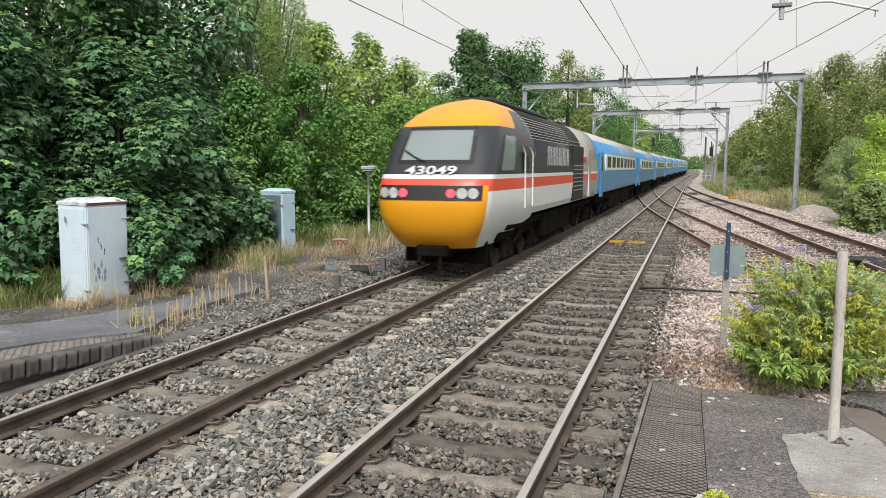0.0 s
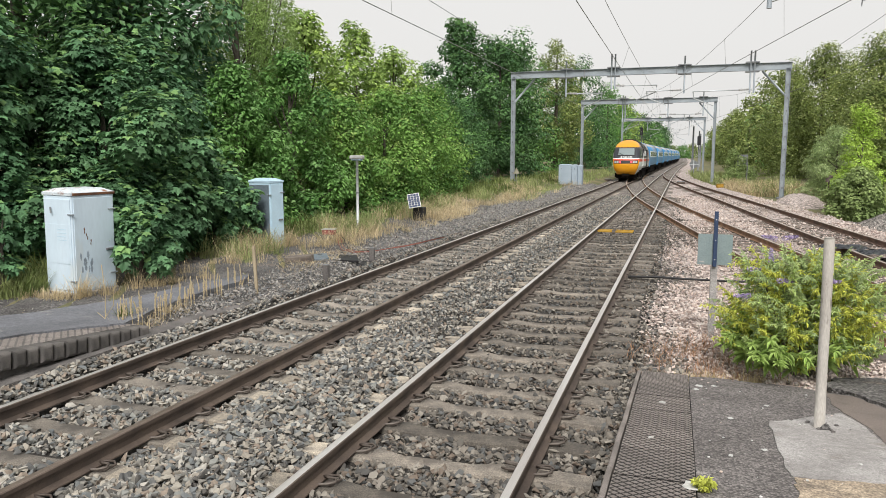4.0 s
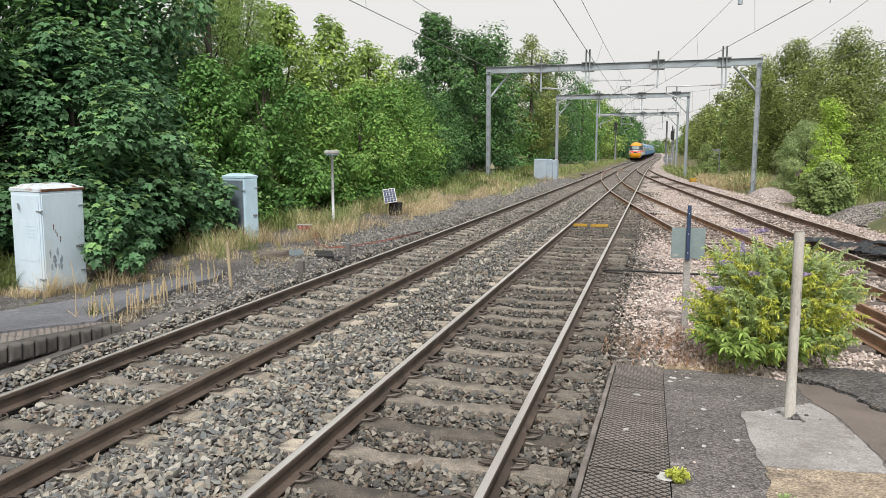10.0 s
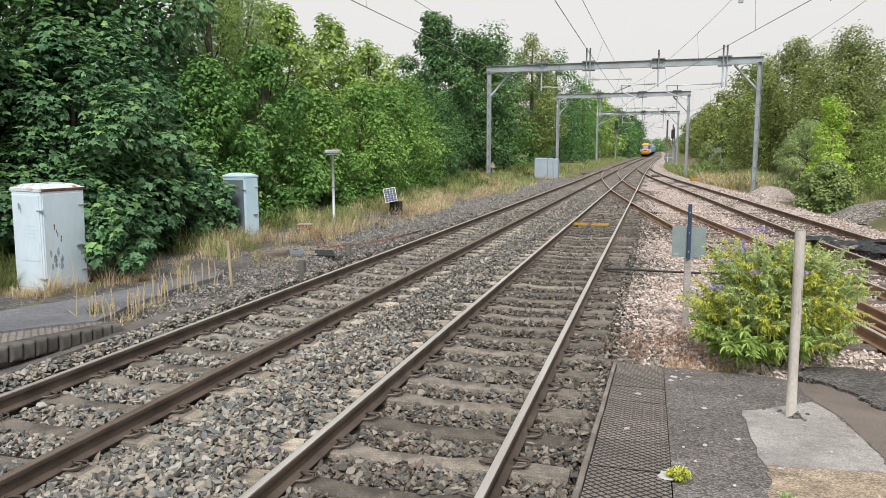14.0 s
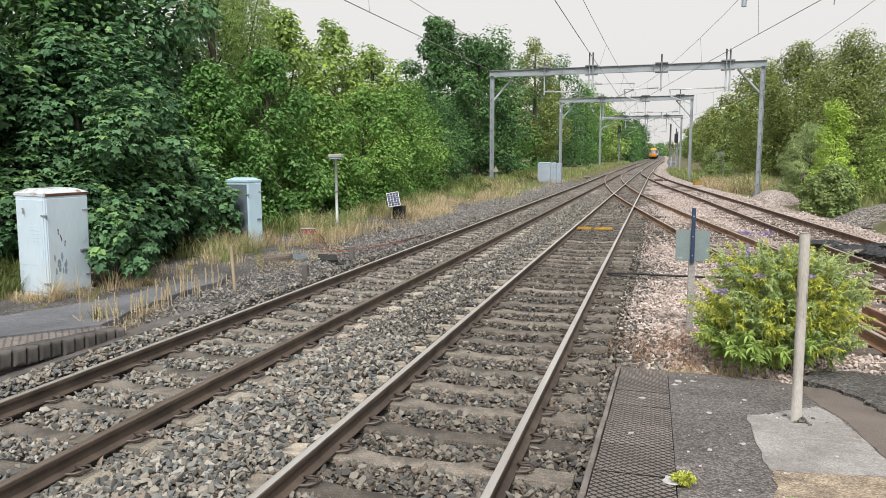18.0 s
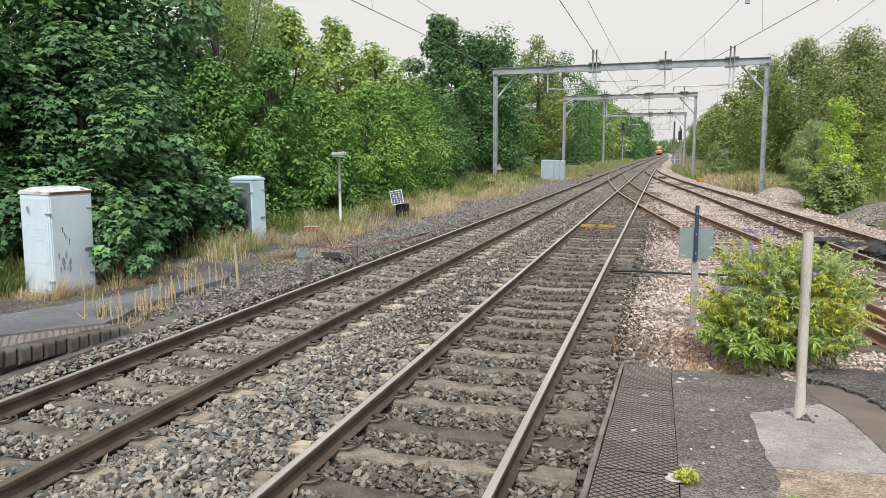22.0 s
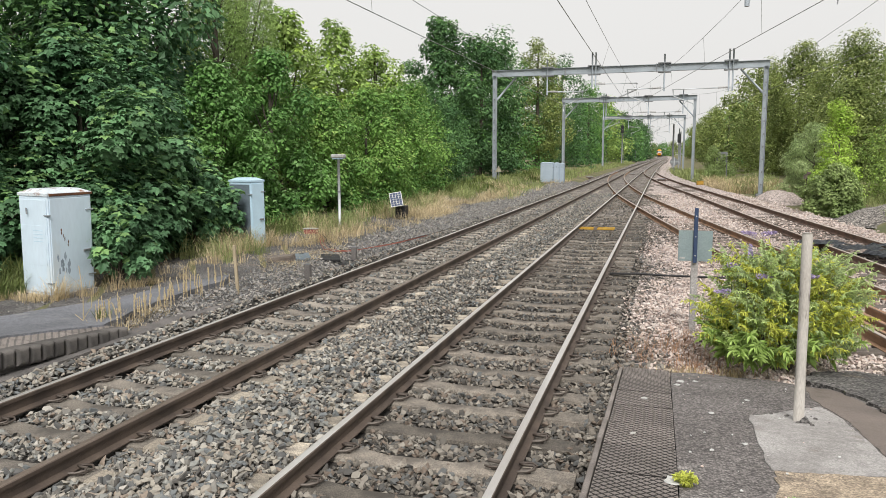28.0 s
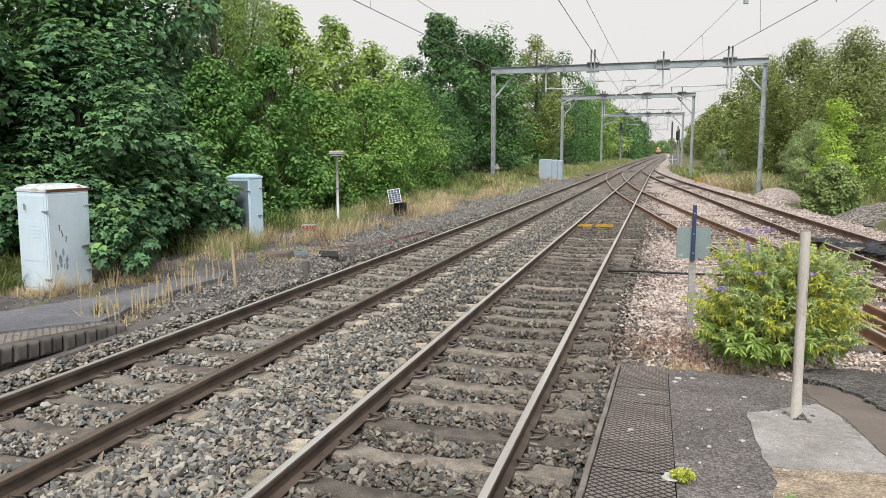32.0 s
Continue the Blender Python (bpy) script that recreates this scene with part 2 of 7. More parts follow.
LID = mat("trough_lid", (0.184, 0.168, 0.160, 1), (0.120, 0.112, 0.106, 1), scale=3, fine=70, rough=0.9, bump=0.5, random_ob=0.2, grain=0.4)
GALV = mat("galvanised_steel", (0.368, 0.408, 0.440, 1), (0.296, 0.332, 0.360, 1), scale=0.9, fine=25, rough=0.55, metal=0.3)
GALV_DARK = mat("weathered_steel", (0.25, 0.26, 0.27, 1), (0.18, 0.19, 0.20, 1), scale=2, fine=25, rough=0.6, metal=0.4)
WIRE = mat("copper_wire", (0.24, 0.25, 0.235, 1), (0.18, 0.19, 0.175, 1), rough=0.5, metal=0.3)
ROPE = mat("pale_cable", (0.40, 0.38, 0.28, 1), rough=0.8)
INSUL = mat("insulator", (0.50, 0.50, 0.49, 1), rough=0.35)
CAB_WHITE = mat("cabinet_paint", (0.60, 0.71, 0.80, 1), (0.54, 0.65, 0.74, 1), scale=1.5, fine=20, rough=0.55, bump=0.05, stain=(0.55, 0.62, 0.66, 1), stain_at=0.6, stain_scale=2.5, stretch=(1, 1, 0.3), grain=0.06)
CAB_BLUE = mat("cabinet_blue_grey", (0.49, 0.66, 0.77, 1), (0.44, 0.60, 0.71, 1), scale=1.5, fine=20, rough=0.5, grain=0.06)
CAB_PALE = mat("cabinet_pale_grey", (0.44, 0.52, 0.60, 1), (0.38, 0.46, 0.54, 1), scale=1.5, fine=20, rough=0.5, grain=0.08)
CAB_DARK = mat("dark_blue_grey", (0.17, 0.215, 0.25, 1), (0.14, 0.18, 0.21, 1), scale=1.5, fine=20, rough=0.5)
GALV_LIGHT = mat("bright_galvanised", (0.62, 0.65, 0.67, 1), (0.54, 0.57, 0.59, 1), scale=2, fine=25, rough=0.5, metal=0.2)
CAB_LID = mat("rusted_lid", (0.66, 0.72, 0.76, 1), (0.60, 0.66, 0.70, 1), scale=1.5, fine=20, rough=0.6, stain=(0.24, 0.10, 0.05, 1), stain_at=0.56, stain_scale=6)
RUST = mat("rust", (0.18, 0.075, 0.035, 1), (0.10, 0.045, 0.025, 1), scale=8, fine=60, rough=0.9, bump=0.3)
LIMEWOOD = mat("weathered_post", (0.510, 0.484, 0.442, 1), (0.391, 0.365, 0.327, 1), scale=4, fine=50, rough=0.85, bump=0.3, stain=(0.145, 0.128, 0.111, 1), stain_at=0.62, stain_scale=11, stretch=(2, 2, 0.5))
BARK = mat("bark", (0.12, 0.10, 0.08, 1), (0.07, 0.06, 0.048, 1), scale=4, fine=30, rough=0.95, bump=0.8, stretch=(3, 3, 0.6))


def leaf_mat(name, a, b, island=0.4, translucent=0.3):
    return mat(name, a, b, scale=0.55, fine=6, rough=0.5, island=island, translucent=translucent, spec=0.2)


LEAF_DARK = leaf_mat("leaf_sycamore", (0.155, 0.30, 0.138, 1), (0.055, 0.135, 0.066, 1), translucent=0.2)
LEAF_MID = leaf_mat("leaf_mid_green", (0.225, 0.425, 0.115, 1), (0.10, 0.23, 0.066, 1))
LEAF_DEEP = leaf_mat("leaf_deep_green", (0.14, 0.275, 0.098, 1), (0.055, 0.13, 0.05, 1), translucent=0.2)
LEAF_OLIVE = leaf_mat("leaf_olive", (0.33, 0.405, 0.125, 1), (0.14, 0.19, 0.058, 1))
LEAF_LIME = leaf_mat("leaf_lime", (0.40, 0.53, 0.16, 1), (0.22, 0.34, 0.095, 1))
LEAF_BIRCH = leaf_mat("leaf_birch", (0.42, 0.56, 0.20, 1), (0.22, 0.35, 0.11, 1), translucent=0.42)
# paler green for outer leaves on top of a clump
LEAF_UPPER = leaf_mat("leaf_upper_pale", (0.27, 0.44, 0.165, 1), (0.17, 0.32, 0.115, 1))
LEAF_BRIGHT = leaf_mat("leaf_bright_lime", (0.52, 0.70, 0.15, 1), (0.36, 0.52, 0.10, 1), translucent=0.45)
LEAF_FEATHER = leaf_mat("leaf_feathery_olive", (0.52, 0.57, 0.23, 1), (0.34, 0.39, 0.15, 1))
LEAF_FRESH = leaf_mat("leaf_fresh_green", (0.29, 0.49, 0.12, 1), (0.12, 0.26, 0.07, 1))
LEAF_GREYGREEN = leaf_mat("leaf_grey_green", (0.36, 0.46, 0.18, 1), (0.20, 0.28, 0.10, 1))
LEAF_SILVER = leaf_mat("leaf_silver", (0.50, 0.60, 0.31, 1), (0.33, 0.44, 0.19, 1), translucent=0.4)
LEAF_YELLOW = leaf_mat("leaf_yellow_green", (0.72, 0.72, 0.16, 1), (0.48, 0.57, 0.14, 1), translucent=0.42)
LEAF_SPRAY = leaf_mat("leaf_buddleia", (0.66, 0.76, 0.36, 1), (0.46, 0.60, 0.25, 1), translucent=0.42)
DRY = mat("dry_grass", (0.68, 0.565, 0.365, 1), (0.51, 0.41, 0.24, 1), scale=2, fine=10, rough=0.9, island=0.4, translucent=0.25)
GREEN_GRASS = mat("green_grass", (0.22, 0.27, 0.075, 1), (0.12, 0.17, 0.05, 1), scale=2, fine=10, rough=0.8, island=0.4, translucent=0.25)
GOLD_GRASS = mat("golden_green_grass", (0.37, 0.41, 0.165, 1), (0.22, 0.275, 0.10, 1), scale=1, fine=10, rough=0.85, island=0.4, translucent=0.25)
RED_WEED = mat("dead_weed", (0.44, 0.25, 0.14, 1), (0.30, 0.165, 0.095, 1), scale=3, fine=20, rough=0.9, island=0.3)
FLOWER = mat("lilac_flower", (0.43, 0.35, 0.56, 1), (0.33, 0.26, 0.46, 1), scale=20, fine=90, rough=0.8, island=0.2)

# ---- mesh helpers ----
def mesh_np(name, verts, faces, material, smooth=False, mats=None, index=None):
    """A mesh from arrays: verts (n, 3), faces (m, k)."""
    me = bpy.data.meshes.new(name)
    verts, faces = np.asarray(verts, np.float32), np.asarray(faces, np.int32)
    me.vertices.add(len(verts))
    me.vertices.foreach_set("co", verts.ravel())
    k = faces.shape[1]
    me.loops.add(faces.size)
    me.loops.foreach_set("vertex_index", faces.ravel())
    me.polygons.add(len(faces))
    me.polygons.foreach_set("loop_start", np.arange(0, faces.size, k, dtype=np.int32))
    me.polygons.foreach_set("use_smooth", np.full(len(faces), smooth))
    for m in (mats or [material]):
        me.materials.append(m)
    if index is not None:
        me.polygons.foreach_set("material_index", np.asarray(index, np.int32))
    me.update(calc_edges=True)
    me.validate()
    return me


def part(name, bm, material, parent=None, label="", at=None, smooth=False):
    """A bmesh as one mesh object, under a thing or on its own."""
    me = bpy.data.meshes.new(name)
    if smooth:
        for f in bm.faces:
            f.smooth = True
    bm.to_mesh(me)
    bm.free()
    for m in (material if isinstance(material, (list, tuple)) else [material]):
        me.materials.append(m)
    ob = new(name, me)
    ob.parent = parent
    if at is not None:
        ob.matrix_basis = at
    return tagged(ob, label)


def put(name, me, parent=None, at=None, label=""):
    """Another object on a mesh that is already there."""
    ob = new(name, me)
    ob.parent = parent
    if at is not None:
        ob.matrix_basis = at
    return tagged(ob, label)


def thing(name, x, y, z, rz=0.0, label="", category="", group="", kind=""):
    ob = new(name)
    ob.empty_display_size = 0.2
    ob.matrix_basis = pose(x, y, z, 0, 0, rz)
    return tagged(ob, label, category, group, kind)


def box(bm, x0, x1, y0, y1, z0, z1, bevel=0.0, mi=0):
    m = Matrix.LocRotScale(((x0 + x1) / 2, (y0 + y1) / 2, (z0 + z1) / 2), None, (abs(x1 - x0), abs(y1 - y0), abs(z1 - z0)))
    r = bmesh.ops.create_cube(bm, size=1.0, matrix=m)
    faces = {f for v in r["verts"] for f in v.link_faces}
    for f in faces:
        f.material_index = mi
    if bevel:
        edges = list({e for v in r["verts"] for e in v.link_edges})
        out = bmesh.ops.bevel(bm, geom=edges, offset=bevel, segments=1, profile=0.5, affect="EDGES")
        for f in out["faces"]:
            f.material_index = mi
    return bm


def boxed(x0, x1, y0, y1, z0, z1, bevel=0.0):
    return box(bmesh.new(), x0, x1, y0, y1, z0, z1, bevel)


def tube(bm, pts, radii, n=8, mi=0, caps=True):
    """A round bar along points, with one radius or one for each point."""
    pts = [Vector(p) for p in pts]
    radii = radii if isinstance(radii, (list, tuple)) else [radii] * len(pts)
    rings = []
    for k, p in enumerate(pts):
        d = (pts[min(k + 1, len(pts) - 1)] - pts[max(k - 1, 0)]).normalized()
        a = d.cross((0, 0, 1) if abs(d.z) < 0.9 else (1, 0, 0)).normalized()
        b = d.cross(a)
        rings.append([bm.verts.new(p + radii[k] * (math.cos(2 * math.pi * j / n) * a + math.sin(2 * math.pi * j / n) * b)) for j in range(n)])
    for r, s in zip(rings, rings[1:]):
        for j in range(n):
            f = bm.faces.new((r[j], r[(j + 1) % n], s[(j + 1) % n], s[j]))
            f.smooth, f.material_index = n > 5, mi
    if caps:
        for r in (rings[0], rings[-1][::-1]):
            f = bm.faces.new(r)
            f.material_index = mi
    return bm


def tubed(pts, radii, n=8):
    return tube(bmesh.new(), pts, radii, n)


def hermite(points, y):
    """A smooth curve x(y) through (y, x) points; straight beyond the ends."""
    ys, xs = np.array([p[0] for p in points], float), np.array([p[1] for p in points], float)
    slope = np.gradient(xs, ys)
    y = np.asarray(y, float)
    k = np.clip(np.searchsorted(ys, y) - 1, 0, len(ys) - 2)
    h = ys[k + 1] - ys[k]
    u = np.clip((y - ys[k]) / h, 0, 1)
    x = (2*u**3 - 3*u**2 + 1)*xs[k] + (u**3 - 2*u**2 + u)*h*slope[k] + (-2*u**3 + 3*u**2)*xs[k + 1] + (u**3 - u**2)*h*slope[k + 1]
    return x + np.where(y < ys[0], (y - ys[0]) * slope[0], 0) + np.where(y > ys[-1], (y - ys[-1]) * slope[-1], 0)


# ---- the plan: tracks as curves x(y); rail tops at z = 0 ----
TRACK_GAP, GAUGE = 3.3165, 1.505
BRANCH_UP = ((-8, 8.4), (10.35, 5.25), (18.4, 3.9), (26.4, 2.6), (33.6, 1.5), (42, 0.3), (58.5, -1.45), (70, -2.35), (85, -3.1), (100, -TRACK_GAP))
BRANCH_DOWN = ((-8, 10.4), (16.6, 6.95), (23, 6.3), (33, 5.35), (41, 4.6), (55, 3.2), (66.5, 2.1), (75, 1.35), (92, 0.3), (110, 0.0))


def bend(y):
    u = np.clip((np.asarray(y, float) - 60) / 260, 0, 1)
    return 3.1 * u * u * (3 - 2 * u)


def grade(y):
    """The line climbs gently away from the station."""
    return 0.0036 * np.maximum(0.0, np.asarray(y, float) - 60)


def line_a(y):
    return -TRACK_GAP + bend(y)


def line_b(y):
    return 0.0 + bend(y)


def line_c(y):
    return hermite(BRANCH_UP, y) + bend(y)


def line_d(y):
    return hermite(BRANCH_DOWN, y) + bend(y)


def heading(line, y):
    """Degrees by which a track turns to the left of +y."""
    return -math.degrees(math.atan2(float(line(y + 0.5) - line(y - 0.5)), 1.0))


def smooth01(v, a, b):
    u = np.clip((v - a) / (b - a), 0, 1)
    return u * u * (3 - 2 * u)


def ground_z(x, y):
    """Height of the natural ground."""
    x, y = np.asarray(x, float), np.asarray(y, float)
    left = 0.05 * smooth01(-x, 5.2, 7.0) + 0.45 * smooth01(-x, 6.5, 9.5) * smooth01(y, 26, 48) + 0.6 * smooth01(-x, 11, 20)
    right = 0.35 * smooth01(x, 8.5, 16) * smooth01(y, 20, 50)
    low = -0.42 * (1 - smooth01(-x, 5.1, 5.7)) * (1 - smooth01(x, 8.6, 10))
    wave = 0.05 * (np.sin(x * 1.3 + y * 0.7) + np.sin(y * 0.9 - x * 0.4)) * (smooth01(np.abs(x + 0.5), 6, 9))
    return left + right + low - 0.06 + wave + np.minimum(grade(y), 1.25)

# ---- ground, ballast, tracks ----
def sheet(name, xs, ys, height, material, smooth=True):
    gx, gy = np.meshgrid(np.asarray(xs, float), np.asarray(ys, float))
    v = np.stack([gx, gy, height(gx, gy)], -1).reshape(-1, 3)
    w, h = len(xs), len(ys)
    i = (np.arange(h - 1)[:, None] * w + np.arange(w - 1)[None]).ravel()
    return new(name, mesh_np(name, v, np.stack([i, i + 1, i + w + 1, i + w], 1), material, smooth))


def spaced(*runs):
    out = []
    for a, b, s in runs:
        out += list(np.arange(a, b, s))
    return out + [runs[-1][1]]


tagged(sheet("ground", spaced((-2500, -60, 200), (-60, -14, 4), (-14, 14, 0.5), (14, 60, 4), (60, 2500, 200)),
             spaced((-400, -10, 30), (-10, 60, 0.6), (60, 140, 4), (140, 600, 30), (600, 3500, 300)), ground_z, GRASS_GROUND),
       "uneven trackside ground with soil and thin dry grass", "ground", kind="structure")

BED_Z = -0.228


def bed_z(x, y):
    hump = 0.02 * np.sin(x * 5.1 + y * 3.3) * np.sin(y * 2.1 - x * 2.7)
    fall = -0.35 * smooth01(line_a(y) - x, 1.43, 2.28)
    rise = 0.13 * smooth01(line_a(y) - x, 1.03, 1.28) * (1 - smooth01(line_a(y) - x, 1.40, 1.58))
    mound = 0.075 * smooth01(x - line_a(y), 1.0, 1.4) * (1 - smooth01(x - line_b(y), -1.3, -0.95))
    return BED_Z + hump + fall + rise + mound + np.minimum(grade(y), 1.25)


def bed_right(y):
    return np.maximum(line_d(y), line_b(y)) + 2.6


def bed_sheet(name, left, right, ys, material, lift):
    n = 26
    ys = np.asarray(ys, float)
    u = np.linspace(0, 1, n)[None]
    gx = left(ys)[:, None] * (1 - u) + right(ys)[:, None] * u
    gy = np.repeat(ys[:, None], n, 1)
    z = bed_z(gx, gy) + lift - 0.4 * (u > 0.99)
    v = np.stack([gx, gy, z], -1).reshape(-1, 3)
    i = (np.arange(len(ys) - 1)[:, None] * n + np.arange(n - 1)[None]).ravel()
    return new(name, mesh_np(name, v, np.stack([i, i + 1, i + n + 1, i + n], 1), material, True))


# the near bed of the running lines has gap shade as its colour
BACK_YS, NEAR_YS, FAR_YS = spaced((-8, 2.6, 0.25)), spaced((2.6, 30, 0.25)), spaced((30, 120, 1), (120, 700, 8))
for ys, grey, pink, where in ((BACK_YS, GREY_BED, PINK_BED, "crushed stone ballast beside the ramp"), (NEAR_YS, SHADE_BED, PINK_BED, "bed sheet under the loose stones"), (FAR_YS, GREY_BED, PINK_BED, "crushed stone ballast farther along")):
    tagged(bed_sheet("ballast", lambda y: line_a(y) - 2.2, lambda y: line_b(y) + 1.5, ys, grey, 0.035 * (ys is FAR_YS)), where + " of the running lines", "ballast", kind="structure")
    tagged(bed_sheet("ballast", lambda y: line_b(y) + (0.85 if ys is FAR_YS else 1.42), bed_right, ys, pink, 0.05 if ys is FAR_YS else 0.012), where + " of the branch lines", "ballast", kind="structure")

# rail section: foot, web and head, heights from the top of the head
HALF = ((0.070, -0.159), (0.070, -0.149), (0.014, -0.128), (0.009, -0.09), (0.010, -0.052), (0.035, -0.040), (0.0355, -0.010), (0.030, -0.002), (0.019, 0.0))
PROFILE = [(x, z) for x, z in HALF] + [(-x, z) for x, z in HALF[::-1]]


def rail_mesh(line, side, ys, drop, top, flank):
    ys = np.asarray(ys, float)
    xs = np.asarray(line(ys), float) * np.ones_like(ys)
    dx = np.gradient(xs, ys)
    nrm = np.stack([1 / np.sqrt(1 + dx**2), -dx / np.sqrt(1 + dx**2)], 1)
    prof = np.array(PROFILE)
    n = len(prof)
    lat = side * GAUGE / 2 + prof[:, 0]
    v = np.stack([xs[:, None] + nrm[:, :1] * lat[None], ys[:, None] + nrm[:, 1:] * lat[None], prof[None, :, 1] - drop + np.minimum(grade(ys), 1.25)[:, None]], -1).reshape(-1, 3)
    k = np.arange(n)
    i = (np.arange(len(ys) - 1)[:, None] * n)
    f = np.stack([i + k, i + (k + 1) % n, i + n + (k + 1) % n, i + n + k], -1).reshape(-1, 4)
    idx = np.tile(np.where((k >= 7) & (k <= 9), 0, np.where((k == 6) | (k == 10), 2, 1)), len(ys) - 1)
    return mesh_np("rail", v, f, None, mats=[top, flank, RAIL_SHOULDER], index=idx)


def sleeper_mesh(length=2.5, material=CONCRETE, ends=0):
    """A concrete sleeper: raised ends with the rail seats, a lower waist, sloping sides."""
    st = [(-length / 2, 0.105, -0.175), (-0.98, 0.110, -0.170), (-0.52, 0.110, -0.168), (-0.30, 0.095, -0.192), (0.30, 0.095, -0.192), (0.52, 0.110, -0.168), (0.98, 0.110, -0.170), (length / 2, 0.105, -0.175)]
    v, f = [], []
    for x, w, z in st:
        v += [(x, -w - 0.035, -0.37), (x, -w, z - 0.012), (x, -w + 0.012, z), (x, w - 0.012, z), (x, w, z - 0.012), (x, w + 0.035, -0.37)]
    for k in range(len(st) - 1):
        f += [(6*k + j, 6*k + j + 1, 6*k + 7 + j, 6*k + 6 + j) for j in range(5)]
    me = bpy.data.meshes.new("sleeper")
    me.from_pydata(v, [], f + [tuple(range(5, -1, -1)), tuple(range(len(v) - 6, len(v)))])
    me.materials.append(material)
    me.materials.append(LIT_CONCRETE)
    # one end gets the paler concrete, light painted on with the dust
    for p in me.polygons:
        p.material_index = int(p.center.x * ends > 0.9)
    return me


def timber_mesh(length=2.6):
    bm = boxed(-length / 2, length / 2, -0.125, 0.125, -0.34, -0.165, 0.012)
    me = bpy.data.meshes.new("sleeper")
    bm.to_mesh(me)
    bm.free()
    me.materials.append(TIMBER)
    return me


def clip_mesh():
    """A coiled spring clip that holds the rail's foot, in its shoulder."""
    bm = bmesh.new()
    pts = [(-0.05, -0.07, -0.146), (0.03, -0.075, -0.132), (0.085, -0.045, -0.122), (0.07, -0.005, -0.112), (0.0, 0.005, -0.116), (-0.045, 0.03, -0.122), (-0.02, 0.07, -0.128), (0.05, 0.075, -0.126), (0.09, 0.045, -0.134), (0.06, 0.02, -0.15)]
    tube(bm, pts, 0.0105, 6)
    box(bm, -0.02, 0.05, -0.035, 0.035, -0.172, -0.150, 0.006)
    me = bpy.data.meshes.new("rail_clip")
    bm.to_mesh(me)
    bm.free()
    me.materials.append(CLIP)
    return me


SLEEPER, TIMBER_ME, RAIL_CLIP = sleeper_mesh(ends=-1), timber_mesh(), clip_mesh()
SLEEPER_Y = []
A_FIRST, B_FIRST, STEP = -6.04, -5.73, 0.648


def track(line, y0, y1, first, step, label, drop=0.0, top=(RAIL_TOP, RAIL_TOP), flank=RAIL_SIDE, singles=70, clips=34, me=SLEEPER, skip=None):
    t = thing("railway_track", 0, 0, 0, 0, label, "railway track", "railway tracks", "structure")
    ys = spaced((y0, 130, 1.0), (130, 700, 10)) if y1 > 140 else np.arange(y0, y1 + 0.5, 1.0)
    for side in (-1, 1):
        put("rail", rail_mesh(line, side, ys, drop, top[side > 0], flank), t)
    rnd = random.Random(7)
    far_v, far_f, base = [], [], 0
    bv = np.array([v.co for v in me.vertices])
    bf = [tuple(p.vertices) for p in me.polygons]
    n, y = 0, first
    while y < min(y1, 260):
        x, h = float(line(y)), heading(line, y) + rnd.uniform(-0.5, 0.5)
        if not (skip and skip(y)):
            yy, zz = y + rnd.uniform(-0.02, 0.02), -drop + rnd.uniform(-0.006, 0.004) + min(float(grade(y)), 1.25)
            SLEEPER_Y.append((x, yy, radians(h)))
            if n < singles:
                s = put("sleeper", me, t, pose(x, yy, zz, rnd.uniform(-0.6, 0.6), rnd.uniform(-0.4, 0.4), h))
                if n < clips:
                    for cx, turn in ((-0.86, 180), (-0.645, 0), (0.645, 180), (0.86, 0)):
                        put("rail_clip", RAIL_CLIP, s, pose(cx, rnd.uniform(-0.01, 0.01), 0, 0, 0, turn))
            else:
                a = radians(h)
                r = np.array([[math.cos(a), -math.sin(a), 0], [math.sin(a), math.cos(a), 0], [0, 0, 1]])
                far_v.append(bv @ r.T + (x, yy, zz))
                far_f += [tuple(base + q for q in p) for p in bf]
                base += len(bv)
            n += 1
        y += step
    if far_v:
        m2 = bpy.data.meshes.new("sleepers_far")
        m2.from_pydata(np.concatenate(far_v).tolist(), [], far_f)
        m2.materials.append(me.materials[0])
        tagged(put("sleepers_far", m2, t), "weathered sleepers farther along the line", kind="stuff")
    return t


track(line_a, -8, 700, A_FIRST, STEP, "running line of worn steel rails on concrete sleepers", top=(RAIL_TOP, RAIL_BROWN), singles=90, clips=34, me=sleeper_mesh(2.5, WORN_CONCRETE, 1))
track(line_b, -8, 700, B_FIRST, STEP, "running line with bright polished rails on concrete sleepers", singles=90, clips=34)
track(line_c, -8, 100, -6.0, 0.70, "branch line with orange rusty rails crossing the running line", 0.004, (RAIL_DULL, RAIL_DULL), RAIL_RUSTY, 60, 12, TIMBER_ME, lambda y: 27 < y < 52 or y > 62)
track(line_d, -8, 110, -6.0, 0.70, "branch line with dark rails and timber sleepers", 0.004, (RAIL_DULL, RAIL_DULL), RAIL_MAROON, 60, 12, TIMBER_ME, lambda y: y > 62)


